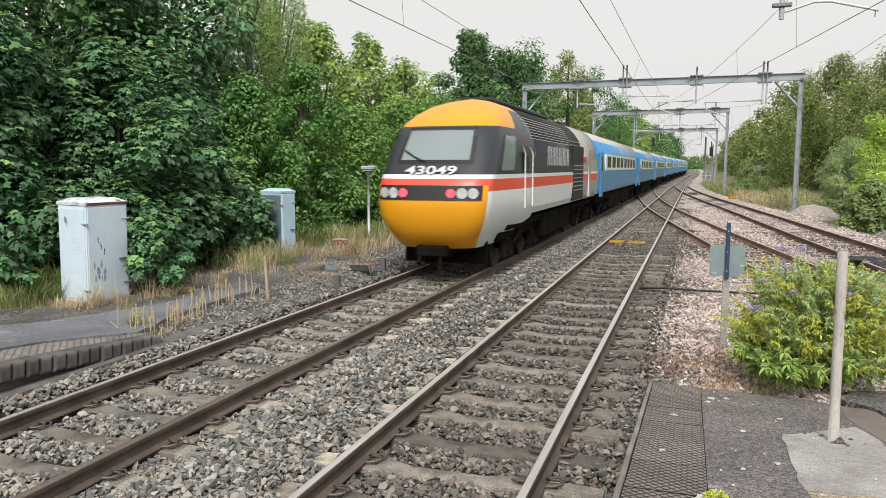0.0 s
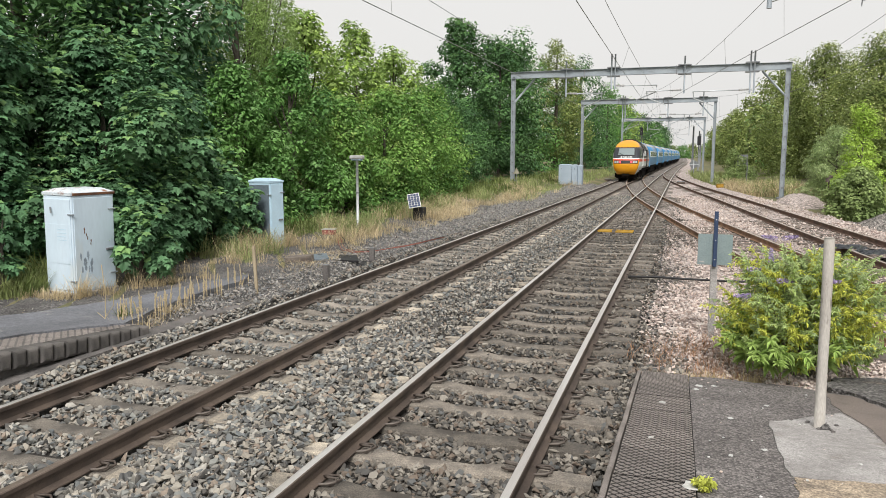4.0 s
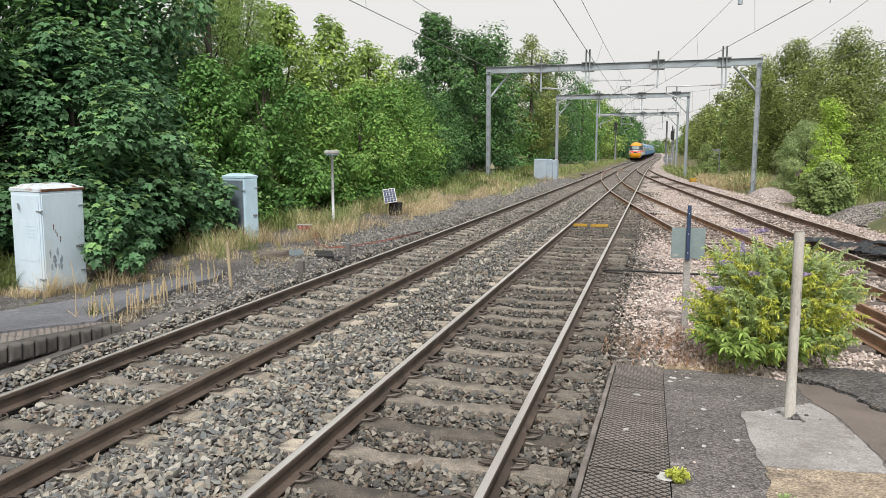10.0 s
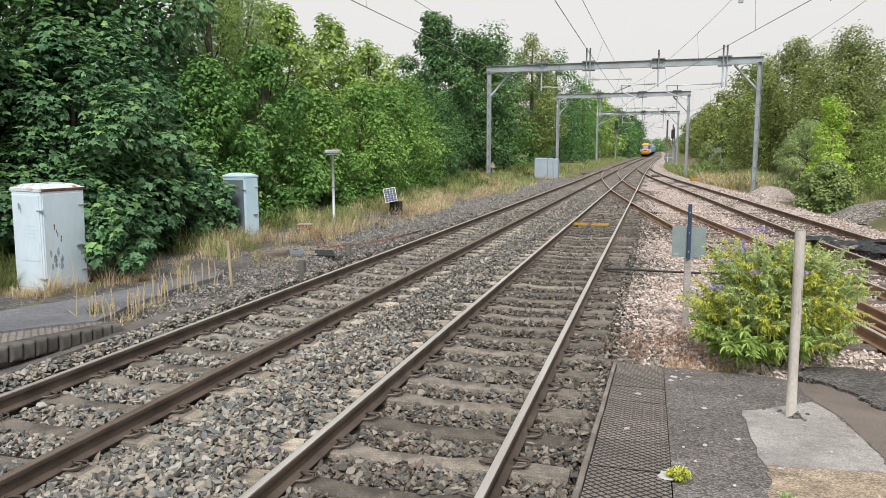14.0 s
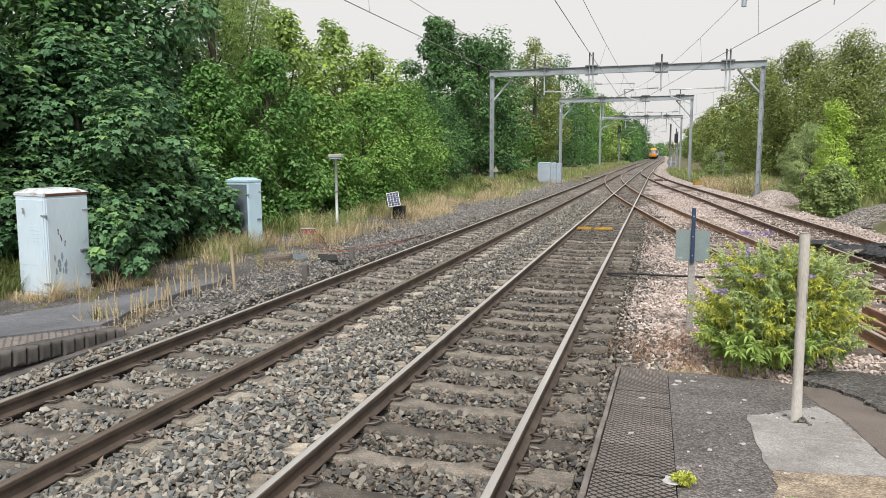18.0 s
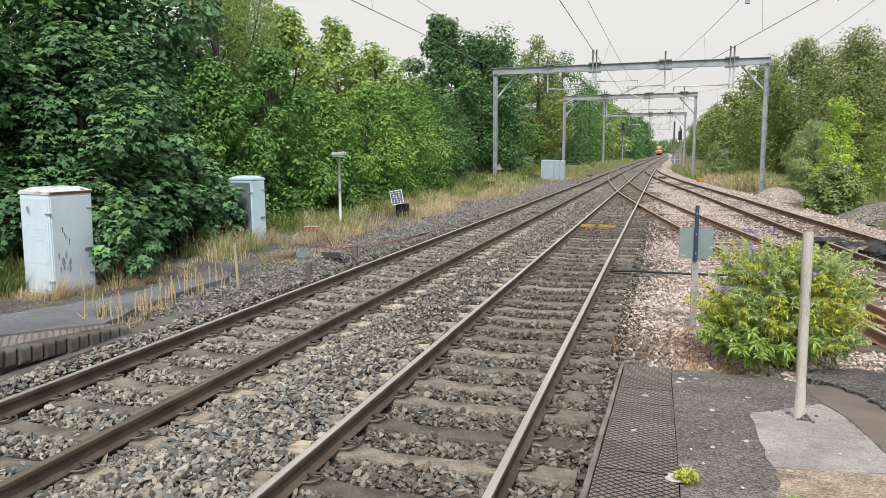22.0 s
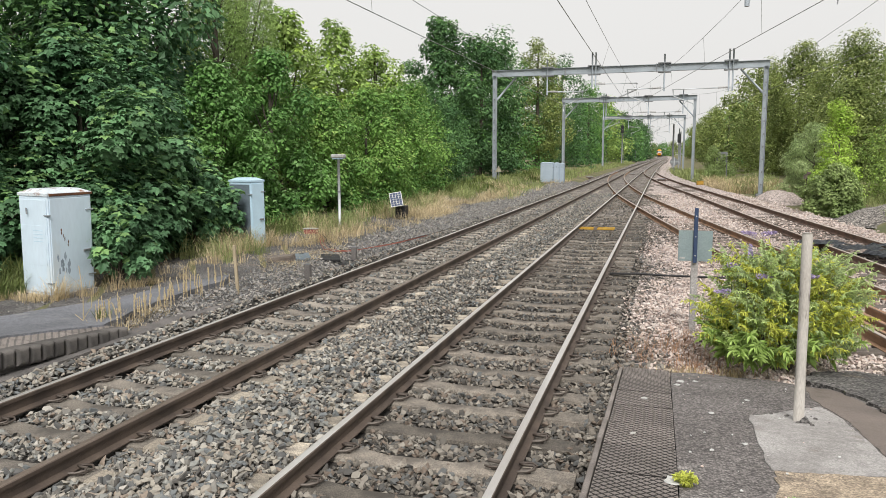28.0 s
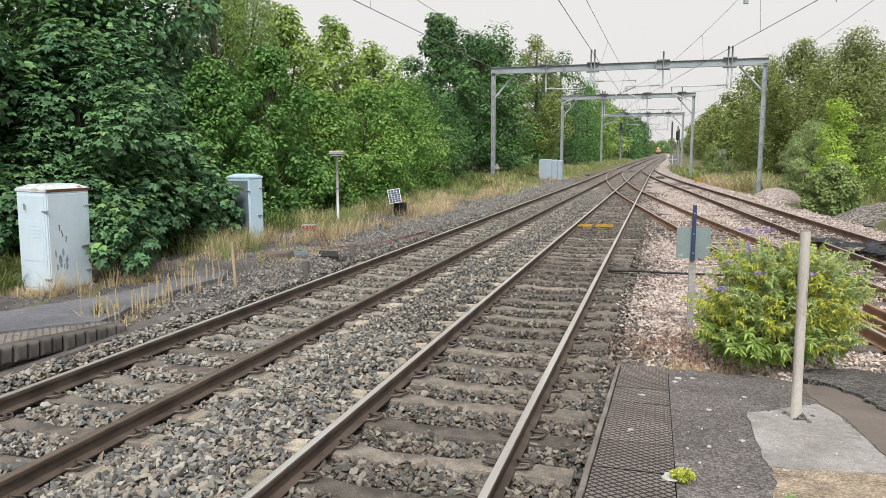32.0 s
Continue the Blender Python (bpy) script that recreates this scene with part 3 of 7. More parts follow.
def stone_shape(rng, points):
    """One angular broken stone: the hull of a few corners, flatter than wide."""
    bm = bmesh.new()
    p = rng.normal(size=(points, 3))
    p /= np.linalg.norm(p, axis=1, keepdims=True)
    p = np.sign(p) * np.abs(p) ** 0.75 * rng.uniform(0.8, 1.1, (points, 1)) * (0.66, 0.5, 0.34)
    for q in p:
        bm.verts.new(q)
    r = bmesh.ops.convex_hull(bm, input=bm.verts)
    bmesh.ops.delete(bm, geom=list({e for e in r["geom_interior"] + r["geom_unused"] if isinstance(e, bmesh.types.BMVert)}), context="VERTS")
    bmesh.ops.triangulate(bm, faces=bm.faces)
    bm.verts.index_update()
    out = np.array([v.co for v in bm.verts]), np.array([[v.index for v in f.verts] for f in bm.faces])
    bm.free()
    return out


def stones(name, label, count, xr, yr, material, size, seed, keep, lift=0.0, corners=8, zf=None, rise=0.9):
    """Loose broken stones: angular blocks lying at their own angles, in a bed with gaps."""
    rng = np.random.default_rng(seed)
    x = rng.uniform(*xr, count)
    u = rng.uniform(0, 1, count)
    y = yr[0] + (yr[1] - yr[0]) * u**1.25
    ok = keep(x, y, rng)
    x, y = x[ok], y[ok]
    n = len(x)
    s = size * rng.uniform(0.6, 1.45, n) * (1 + 0.012 * np.clip(y - 8, 0, 40))
    yaw = rng.uniform(0, 2 * math.pi, n)
    q = np.stack([np.cos(yaw / 2), rng.normal(size=n) * 0.28, rng.normal(size=n) * 0.28, np.sin(yaw / 2)], 1)
    q /= np.linalg.norm(q, axis=1, keepdims=True)
    w, a, b, c = q.T
    r = np.stack([1-2*(b*b+c*c), 2*(a*b-c*w), 2*(a*c+b*w), 2*(a*b+c*w), 1-2*(a*a+c*c), 2*(b*c-a*w), 2*(a*c-b*w), 2*(b*c+a*w), 1-2*(a*a+b*b)], -1).reshape(n, 3, 3)
    z = (zf or bed_z)(x, y) + lift + s * rng.uniform(-0.25, rise, n)
    place, kind = np.stack([x, y, z], -1), np.arange(n) % 9
    vs, fs, base = [], [], 0
    for k in range(9):
        v, f = stone_shape(rng, corners)
        m = kind == k
        grown = v[None] * s[m][:, None, None] * rng.uniform([0.8, 0.8, 0.8], [1.3, 1.2, 1.15], (int(m.sum()), 3))[:, None]
        vs.append((np.einsum("nij,nkj->nki", r[m], grown) + place[m][:, None]).reshape(-1, 3))
        fs.append((base + np.arange(int(m.sum()))[:, None, None] * len(v) + f[None]).reshape(-1, 3))
        base += len(vs[-1])
    return tagged(new(name, mesh_np(name, np.concatenate(vs), np.concatenate(fs), material)), label, "ballast", kind="stuff")


SL = np.array(SLEEPER_Y)


def clear_of_track(x, y, rng, cover=0.03):
    """True where a stone may lie: off the rails, and mostly off the sleepers."""
    ok = np.ones(len(x), bool)
    for line in (line_a, line_b, line_c, line_d):
        d = x - line(y)
        for side in (-1, 1):
            ok &= np.abs(d - side * GAUGE / 2) > 0.085
    for sx, sy, a in SL[SL[:, 1] < 48]:
        near = np.abs(y - sy) < 0.5
        dx, dy = x[near] - sx, y[near] - sy
        u, w = dx * math.cos(a) + dy * math.sin(a), -dx * math.sin(a) + dy * math.cos(a)
        hit = (np.abs(u) < 1.27) & (np.abs(w) < 0.145) & (rng.uniform(size=len(u)) > np.where(np.abs(u) > 1.12, 0.45, cover))
        idx = np.where(near)[0]
        ok[idx[hit]] = False
    return ok


def grey_keep(x, y, r):
    x0 = 1.75 + 0.25 * np.sin(y * 0.9)
    return (r.uniform(size=len(x)) > smooth01(x, x0 - 0.55, x0 + 0.55)) & (((x < 1.4) | (y > 8.0))) & clear_of_track(x, y, r) & (x > np.where(y < 8.4, -4.72, -4.58) - 0.35 * r.uniform(size=len(x)) ** 2 * (y > 8.4))


def pink_keep(x, y, r):
    x0 = 1.75 + 0.25 * np.sin(y * 0.9)
    return (r.uniform(size=len(x)) < smooth01(x, x0 - 0.55, x0 + 0.55)) & clear_of_track(x, y, r) & (x < bed_right(y) - 0.2)


def oily_keep(x, y, r):
    """Inside and beside the second line the stones are darkened by oil and brake dust."""
    d = x - line_b(y)
    return (r.uniform(size=len(x)) < smooth01(d, -1.0, -0.65)) & grey_keep(x, y, r)


def clean_keep(x, y, r):
    d = x - line_b(y)
    return (r.uniform(size=len(x)) > smooth01(d, -1.0, -0.65)) & grey_keep(x, y, r)


stones("ballast_stones", "loose grey and brown broken stones between the tracks", 42000, (-5.0, -0.6), (2.8, 8.8), GREY_STONE, 0.050, 3, clean_keep, corners=9)
stones("ballast_stones", "loose oil-darkened broken stones between the sleepers", 28000, (-1.1, 2.0), (2.8, 8.8), OILY_STONE, 0.048, 2, oily_keep, corners=9)
stones("ballast_stones", "loose grey and brown broken stones farther along the line", 82000, (-5.0, -0.6), (8.8, 46), GREY_STONE, 0.048, 5, clean_keep, corners=6)
stones("ballast_stones", "loose oil-darkened broken stones farther along the line", 50000, (-1.1, 2.4), (8.8, 46), OILY_STONE, 0.048, 9, oily_keep, corners=6)
stones("ballast_stones", "loose pinkish granite stones beside the branch line", 24000, (1.2, 5.5), (7.9, 13), PINK_STONE, 0.041, 4, pink_keep, 0.012, 8)
stones("ballast_stones", "loose pinkish granite stones beside the branch line", 46000, (1.2, 9.5), (13, 48), PINK_STONE, 0.050, 6, pink_keep, 0.012, 6)

def verge_z(x, y):
    return np.maximum(ground_z(x, y), -0.17 + 0.14 * smooth01(-x, 4.75, 5.3)) + 0.012


stones("ballast_stones", "grey stones and grit strewn over the verge", 24000, (-8.4, -4.7), (7.9, 44), GREY_STONE, 0.038, 8,
       lambda x, y, r: r.uniform(size=len(x)) < np.clip(1.35 - (-x - 4.7) / (1.1 + 0.06 * (y - 8)), 0.05, 1), 0.0, 6, verge_z)

stones("ballast_stones", "grey stone shoulder sloping down beside the running line", 40000, (-6.6, -4.6), (8.6, 62), SHOULDER_STONE, 0.046, 10,
       lambda x, y, r: r.uniform(size=len(x)) < np.clip(1.25 - (-x - 4.6) / (0.85 + 0.05 * (y - 9)), 0, 1), 0.0, 6, verge_z)

# ---- the near ramp of the platform ----
RAMP_X, RAMP_END, RAMP_SLOPE = 1.43, 8.15, 0.112


def ramp_z(x, y):
    return -0.115 + RAMP_SLOPE * (RAMP_END - np.asarray(y, float)) + 0.0 * x


def ramp_end(x):
    return RAMP_END + 0.05 * math.sin(x * 9) - 0.35 * max(0.0, x - 2.7)


def ramp_solid(name, outline, material, lift, thick, label):
    """A slab that follows the ramp: an outline in plan, its top lifted a little."""
    bm = bmesh.new()
    top = [bm.verts.new((x, y, float(ramp_z(x, y)) + lift)) for x, y in outline]
    low = [bm.verts.new((x, y, float(ramp_z(x, y)) + lift - thick)) for x, y in outline]
    bm.faces.new(top)
    bm.faces.new(low[::-1])
    for k in range(len(top)):
        j = (k + 1) % len(top)
        bm.faces.new((low[k], low[j], top[j], top[k]))
    bmesh.ops.recalc_face_normals(bm, faces=bm.faces)
    bmesh.ops.triangulate(bm, faces=[f for f in bm.faces if len(f.verts) > 4])
    return tagged(part(name, bm, material), label, "pavement", kind="structure")


far_edge = [(x, ramp_end(x)) for x in np.arange(4.2, 2.0, -0.2)]
ramp_solid("pavement", [(1.962, -6), (6.5, -6), (5.6, 0), (4.75, 5), (4.35, 7.2)] + far_edge + [(1.962, ramp_end(2.0))], ASPHALT, 0.0, 0.9, "worn dark asphalt on the platform ramp")

# ---- overhead line: portals, wires ----
def portal(y, x0, x1, top, tubes, label):
    """A steel portal over the tracks: two posts, a boom, corner braces and drop tubes with arms."""
    t = thing("overhead_line_portal", 0, y, 0, 0, label, "gantry", "overhead line portals")
    for x, s in ((x0, 1), (x1, -1)):
        g = float(ground_z(x, y)) - 0.2
        bm = bmesh.new()
        for dx in (-0.13, 0.13):
            box(bm, x + dx - 0.012, x + dx + 0.012, -0.13, 0.13, g, top, 0.003)
        box(bm, x - 0.12, x + 0.12, -0.012, 0.012, g, top)
        part("post", bm, GALV, t)
        bm = boxed(x - 0.3, x + 0.3, -0.3, 0.3, g + 0.1, g + 0.34, 0.02)
        box(bm, x - 0.22, x + 0.22, -0.22, 0.22, g + 0.34, g + 0.37)
        part("base_plate", bm, GALV_DARK, t)
        bm = tubed([(x + s * 0.1, 0, top - 1.75), (x + s * 1.55, 0, top - 0.15)], 0.075, 6)
        part("brace", bm, GALV, t)
        for k in range(9 if y < 60 else 0):
            z = g + 0.9 + k * (top - g - 1.2) / 9
            part("fixing_plate", boxed(x - 0.04, x + 0.04, -0.15, -0.132, z, z + 0.11), GALV_DARK, t)
    bm = bmesh.new()
    for dz in (-0.22, 0.22):
        box(bm, x0 - 0.2, x1 + 0.2, -0.14, 0.14, top + 0.13 + dz - 0.014, top + 0.13 + dz + 0.014)
    box(bm, x0 - 0.2, x1 + 0.2, -0.012, 0.012, top - 0.08, top + 0.34)
    part("boom", bm, GALV, t)
    for f in (0.28, 0.62):
        bm = boxed(x0 + (x1 - x0) * f - 0.03, x0 + (x1 - x0) * f + 0.03, -0.17, 0.17, top - 0.14, top + 0.4, 0.004)
        part("splice_plate", bm, GALV_DARK, t)
    for x, low, high, double, reach in tubes:
        bm = bmesh.new()
        for dx in ((-0.12, 0.12) if double else (0.0,)):
            tube(bm, [(x + dx, -0.2, low), (x + dx, -0.2, high)], 0.055, 8)
        part("drop_tube", bm, GALV, t)
        for dz in (-0.16, 0.42):
            part("clamp", boxed(x - 0.42, x + 0.42, -0.27, 0.2, top + dz - 0.04, top + dz + 0.04, 0.004), GALV_DARK, t)
        for r in reach:
            d = 1 if r > 0 else -1
            bm = tubed([(x, -0.2, low + 0.25), (x + d * 0.18, -0.2, low + 0.25)], 0.045, 6)
            tube(bm, [(x + d * 0.75, -0.2, low + 0.22), (x + r, -0.2, low + 0.2)], 0.042, 6)
            tube(bm, [(x + r, -0.2, low + 0.2), (x + r - d * 0.05, -0.2, low - 0.25), (x + r - d * 1.3, -0.2, low - 0.75), (x + r - d * 1.35, -0.2, low - 1.15)], 0.04, 6)
            part("cantilever_arm", bm, GALV_LIGHT, t)
            us = [k / 24 for k in range(25)]
            bm = tubed([(x + d * (0.16 + 0.62 * u), -0.2, low + 0.25 - 0.03 * u) for u in us], [0.10 if k % 4 == 2 else 0.05 for k in range(25)], 10)
            part("insulator", bm, INSUL, t)
    return t


portal(52, -9.95, 8.05, 7.95, ((-6.15, 6.45, 8.9, False, (2.5,)), (-2.93, 6.9, 9.25, True, (2.9,)), (1.72, 6.5, 8.95, False, (-2.4,)), (5.9, 6.4, 9.1, True, (-3.6,))), "pale grey galvanised steel portal spanning the tracks")
portal(79, -8.5, 4.75, 7.9, ((-4.2, 5.9, 8.6, True, (1.6,)), (0.2, 6.4, 8.4, False, (-1.6, 1.6)), (3.6, 6.4, 8.9, False, (-1.8,))), "grey galvanised steel portal beyond the junction")
portal(120, -7.5, 4.85, 8.0, ((-3.6, 6.4, 8.6, False, (1.8,)), (-0.4, 6.4, 8.6, True, (1.6,)), (2.6, 5.6, 8.7, False, (-1.8,))), "distant grey steel portal over the line")


def wire_run(name, line, supports, contact, messenger, label, droppers=True, stagger=0.18):
    """Contact wire, sagging messenger wire and droppers along a track."""
    t = thing(name, 0, 0, 0, 0, label, "overhead wire", "overhead wires")
    bm = bmesh.new()
    tube(bm, [(float(line(y)) + stagger * math.sin(y * 0.05), y, contact) for y in spaced((supports[0], supports[-1], 4.0))], 0.008, 5)
    part("contact_wire", bm, WIRE, t)
    bm, pts = bmesh.new(), []
    for a, b in zip(supports, supports[1:]):
        for k in range(12):
            u = k / 12
            y = a + (b - a) * u
            z = contact + 0.65 + (messenger - contact - 0.65) * (2 * u - 1) ** 2
            pts.append((float(line(y)) + 0.1 * math.sin(y * 0.05), y, z))
            if k % 2 and y < 120 and droppers:
                part("dropper", tubed([(float(line(y)) + stagger * math.sin(y * 0.05), y, contact), pts[-1]], 0.004, 4), WIRE, t)
    tube(bm, pts, 0.0065, 5)
    part("messenger_wire", bm, WIRE, t)
    return t


SPANS = [-16, 52, 79, 120, 168, 225, 290, 360, 440]
wire_run("overhead_wire", line_a, SPANS, 4.80, 6.35, "thin dark overhead wires with droppers above the line")
wire_run("overhead_wire", line_b, SPANS, 5.0, 6.5, "thin dark overhead wires with droppers above the line", True, -0.12)
wire_run("overhead_wire", line_c, [-16, 16, 52, 79], 5.08, 6.6, "thin dark overhead wires above the branch line")
wire_run("overhead_wire", line_d, [-16, 16, 52, 79], 4.78, 6.3, "thin dark overhead wires above the branch line")


RUBBER_BLACK = mat("black_enamel", (0.02, 0.02, 0.022, 1), rough=0.5)


def mast(name, x, y, height, r, label, head=None):
    """A plain round or square mast, with a signal head on some."""
    g = float(ground_z(x, y)) - 0.2
    t = thing(name, x, y, g, 0, label, "mast", "far masts beside the line")
    part("pole", tubed([(0, 0, 0), (0, 0, height)], [r, r * 0.85], 10), GALV_DARK, t)
    part("foot", boxed(-0.3, 0.3, -0.3, 0.3, 0, 0.3, 0.03), GALV_DARK, t)
    if head:
        part("signal_head", boxed(-0.28, 0.28, -0.2, 0.1, head - 0.75, head + 0.75, 0.08), RUBBER_BLACK, t, "black signal head")
        part("platform", boxed(-0.5, 0.5, -0.4, 0.5, head - 1.1, head - 1.05), GALV_DARK, t)
        part("ladder", tubed([(0.35, 0.2, 0.2), (0.35, 0.2, head - 1.0)], 0.03, 5), GALV_DARK, t)
    return t


mast("mast", 3.4, 130, 7.8, 0.17, "tall plain steel mast beside the far line")
mast("signal_post", 4.3, 128, 7.0, 0.12, "steel signal post with black head and ladder", 5.4)
mast("signal_post", -6.1, 150, 8.2, 0.13, "steel signal post with black head on the hedge side", 7.2)
mast("mast", -5.4, 205, 7.6, 0.16, "far plain steel mast on the hedge side")
mast("mast", 5.6, 178, 7.8, 0.16, "far plain steel mast on the branch side")

# a cantilever boom over the branch lines, just above the view
t = thing("cantilever_mast", 10.5, 16.2, -0.2, 0, "galvanised steel mast with drop tube and registration arm", "mast")
part("post", boxed(-0.15, 0.15, -0.15, 0.15, 0, 8.3, 0.01), GALV, t)
part("boom", boxed(-7.45, 0.15, -0.1, 0.1, 8.0, 8.25, 0.01), GALV, t)
part("drop_tube", tubed([(-7.17, 0, 8.0), (-7.17, 0, 5.42)], 0.05, 10), GALV, t)
part("tube_clamp", boxed(-7.35, -6.99, -0.08, 0.08, 5.66, 5.73, 0.01), GALV_DARK, t)
part("registration_arm", tubed([(-7.17, 0, 5.55), (-6.98, 0, 5.60), (-6.6, 0, 5.72), (-6.3, 0, 5.71), (-5.6, 0, 5.52), (-5.47, 0, 5.48)], 0.026, 8), GALV_LIGHT, t)
part("wire_clip", tubed([(-5.52, 0, 5.5), (-5.53, 0, 5.36)], 0.012, 6), GALV_DARK, t)

# small plates near the first portal
t = thing("marker_sign", -9.35, 50.6, float(ground_z(-9.35, 50.6)), 0, "small yellow triangular sign on a thin post", "sign")
part("post", tubed([(0, 0, -0.1), (0, 0, 1.2)], 0.03, 6), GALV_DARK, t)
bm = bmesh.new()
lo = [bm.verts.new(p) for p in ((-0.24, -0.02, 0.75), (0.24, -0.02, 0.75), (0, -0.02, 1.2))]
hi = [bm.verts.new((v.co.x, -0.035, v.co.z)) for v in lo]
bm.faces.new(lo)
bm.faces.new(hi[::-1])
for k in range(3):
    bm.faces.new((lo[k], lo[(k + 1) % 3], hi[(k + 1) % 3], hi[k]))
bmesh.ops.recalc_face_normals(bm, faces=bm.faces)
part("plate", bm, ROPE, t, "pale yellow plate")
for x, y, rz in ((-1.55, 88, 0), (1.75, 70, 5), (-5.35, 76, 0)):
    t = thing("point_machine", x, y, -0.2, rz, "dark low point machine beside the rails", "point machine", "point machines at the junction")
    part("case", boxed(-0.35, 0.35, -0.6, 0.6, 0, 0.22, 0.04), RAIL_SIDE, t)
    part("cover", boxed(-0.3, 0.3, -0.5, 0.3, 0.22, 0.28, 0.02), GALV_DARK, t)
    part("drive_rod", tubed([(0.3, 0, 0.1), (1.0, 0, 0.08)], 0.03, 6), RAIL_SIDE, t)

# ---- trees and bushes ----
DIAMOND = (np.array([(0, 0, 0), (0.5, 0.3, 0.07), (1, 0, -0.08), (0.5, -0.3, 0.07)]), np.array([(0, 1, 2), (0, 2, 3)]))
SLIM = (np.array([(0, 0, 0), (0.45, 0.13, 0.05), (1, 0, -0.15), (0.45, -0.13, 0.05)]), np.array([(0, 1, 2), (0, 2, 3)]))
LOBED = (np.array([(0.0, 0, 0), (0.02, 0.42, -0.02), (0.32, 0.33, 0.04), (0.56, 0.56, -0.08), (0.64, 0.25, 0.03), (1.0, 0, -0.14),
                   (0.64, -0.25, 0.03), (0.56, -0.56, -0.08), (0.32, -0.33, 0.04), (0.02, -0.42, -0.02)]),
         np.array([(0, 1, 2), (2, 3, 4), (0, 2, 4), (0, 4, 5), (0, 5, 6), (0, 6, 8), (6, 7, 8), (0, 8, 9)]))


def leaf_mesh(name, pos, nrm, size, shape, material, rng, tip=None, young=None):
    tv, tf = shape
    n = len(pos)
    nrm = nrm / np.linalg.norm(nrm, axis=1, keepdims=True)
    a = rng.normal(size=(n, 3))
    # leaves hang: the tip points outwards and down
    a = a * 0.8 + nrm * np.array([0.6, 0.6, 0]) + np.array([0, 0, -0.45])
    t = a - nrm * (a * nrm).sum(1, keepdims=True)
    t /= np.linalg.norm(t, axis=1, keepdims=True)
    b = np.cross(nrm, t)
    v = pos[:, None] + size[:, None, None] * (tv[None, :, :1] * t[:, None] + tv[None, :, 1:2] * b[:, None] + tv[None, :, 2:] * nrm[:, None])
    f = (np.arange(n)[:, None, None] * len(tv) + tf[None]).reshape(-1, 3)
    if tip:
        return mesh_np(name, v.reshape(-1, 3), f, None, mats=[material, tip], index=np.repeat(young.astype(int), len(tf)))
    return mesh_np(name, v.reshape(-1, 3), f, material)


def crown_points(clumps, count, rng, fill=0.42, up=0.8):
    """Leaf places and normals on and in a heap of uneven clumps."""
    c = np.array([k[0] for k in clumps], float)
    r = np.array([k[1] for k in clumps], float)
    area = (r.prod(1)) ** (2 / 3)
    pick = rng.choice(len(c), count, p=area / area.sum())
    d = rng.normal(size=(count, 3))
    d /= np.linalg.norm(d, axis=1, keepdims=True)
    lump = 1 + 0.22 * np.sin(d[:, 0] * 5 + pick) * np.sin(d[:, 1] * 4 + pick * 1.7) + 0.12 * np.sin(d[:, 2] * 9 + pick * 0.6)
    depth = 1 - fill * rng.uniform(0, 1, count) ** 2
    pos = c[pick] + d * r[pick] * (lump * depth)[:, None]
    nrm = d * 0.75 + np.array([0, 0, up]) + rng.normal(size=(count, 3)) * 0.38
    # picks the outermost, upward-facing leaves, which get the paler material
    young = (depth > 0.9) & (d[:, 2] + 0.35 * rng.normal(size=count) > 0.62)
    return pos, nrm, young


def tree(name, x, y, height, spread, count, material, leaf, seed, label, base=0.25, shape=DIAMOND, slim=1.0, group="", clump=0.34, nclump=22, lean=(0, 0), hang=1.0, up=0.8):
    """A tapered trunk with limbs and a crown of many leaves in uneven clumps."""
    rng = np.random.default_rng(seed)
    g = float(ground_z(x, y)) - 0.1
    t = thing(name, x, y, g, 0, label, "tree" if height > 3.5 else "bush", group)
    clumps, limbs = [], []
    for k in range(nclump):
        u = (k + 0.5) / nclump
        w = spread * (0.3 + 0.7 * math.sin(math.pi * (0.22 + 0.72 * u))) * slim
        a = k * 2.4 + rng.uniform(-0.5, 0.5)
        q = rng.uniform(0.35, 0.85) * (1 - 0.75 * max(0.0, u - 0.8) / 0.2)
        cr = spread * clump * rng.uniform(0.7, 1.2) * (1.1 - 0.4 * u)
        z = base * height + u * (height * (1 - base) - cr * 0.9) + 0.25 * cr
        ce = (w * q * math.cos(a) + lean[0] * u, w * q * math.sin(a) + lean[1] * u, z)
        clumps.append((ce, (cr * rng.uniform(0.9, 1.25), cr * rng.uniform(0.9, 1.25), cr * hang * rng.uniform(0.75, 1.15))))
        limbs.append(ce)
    bm = bmesh.new()
    tr = max(0.05, height * 0.016)
    path = [(lean[0] * u, lean[1] * u, height * u) for u in (0, 0.25, 0.5, 0.75, 0.92)]
    tube(bm, path, [tr * 1.25, tr, tr * 0.75, tr * 0.45, tr * 0.15], 8)
    part("trunk", bm, BARK, t)
    for ce in limbs[::2] if y < 58 else ():
        z0 = max(0.12 * height, ce[2] - 0.22 * height)
        a = (lean[0] * z0 / height, lean[1] * z0 / height, z0)
        m = tuple(0.5 * (p + q) + s for p, q, s in zip(a, ce, (0, 0, -0.04 * height)))
        part("limb", tubed([a, m, ce], [tr * 0.45, tr * 0.3, tr * 0.1], 5), BARK, t)
    pos, nrm, young = crown_points(clumps, count, rng, 0.42, up)
    pos[:, 2] = np.maximum(pos[:, 2], 0.05)
    size = leaf * rng.uniform(0.6, 1.35, count)
    put("crown", leaf_mesh("crown", pos, nrm, size, shape, material, rng, UPPER_LEAVES.get(material.name), young), t)
    return t


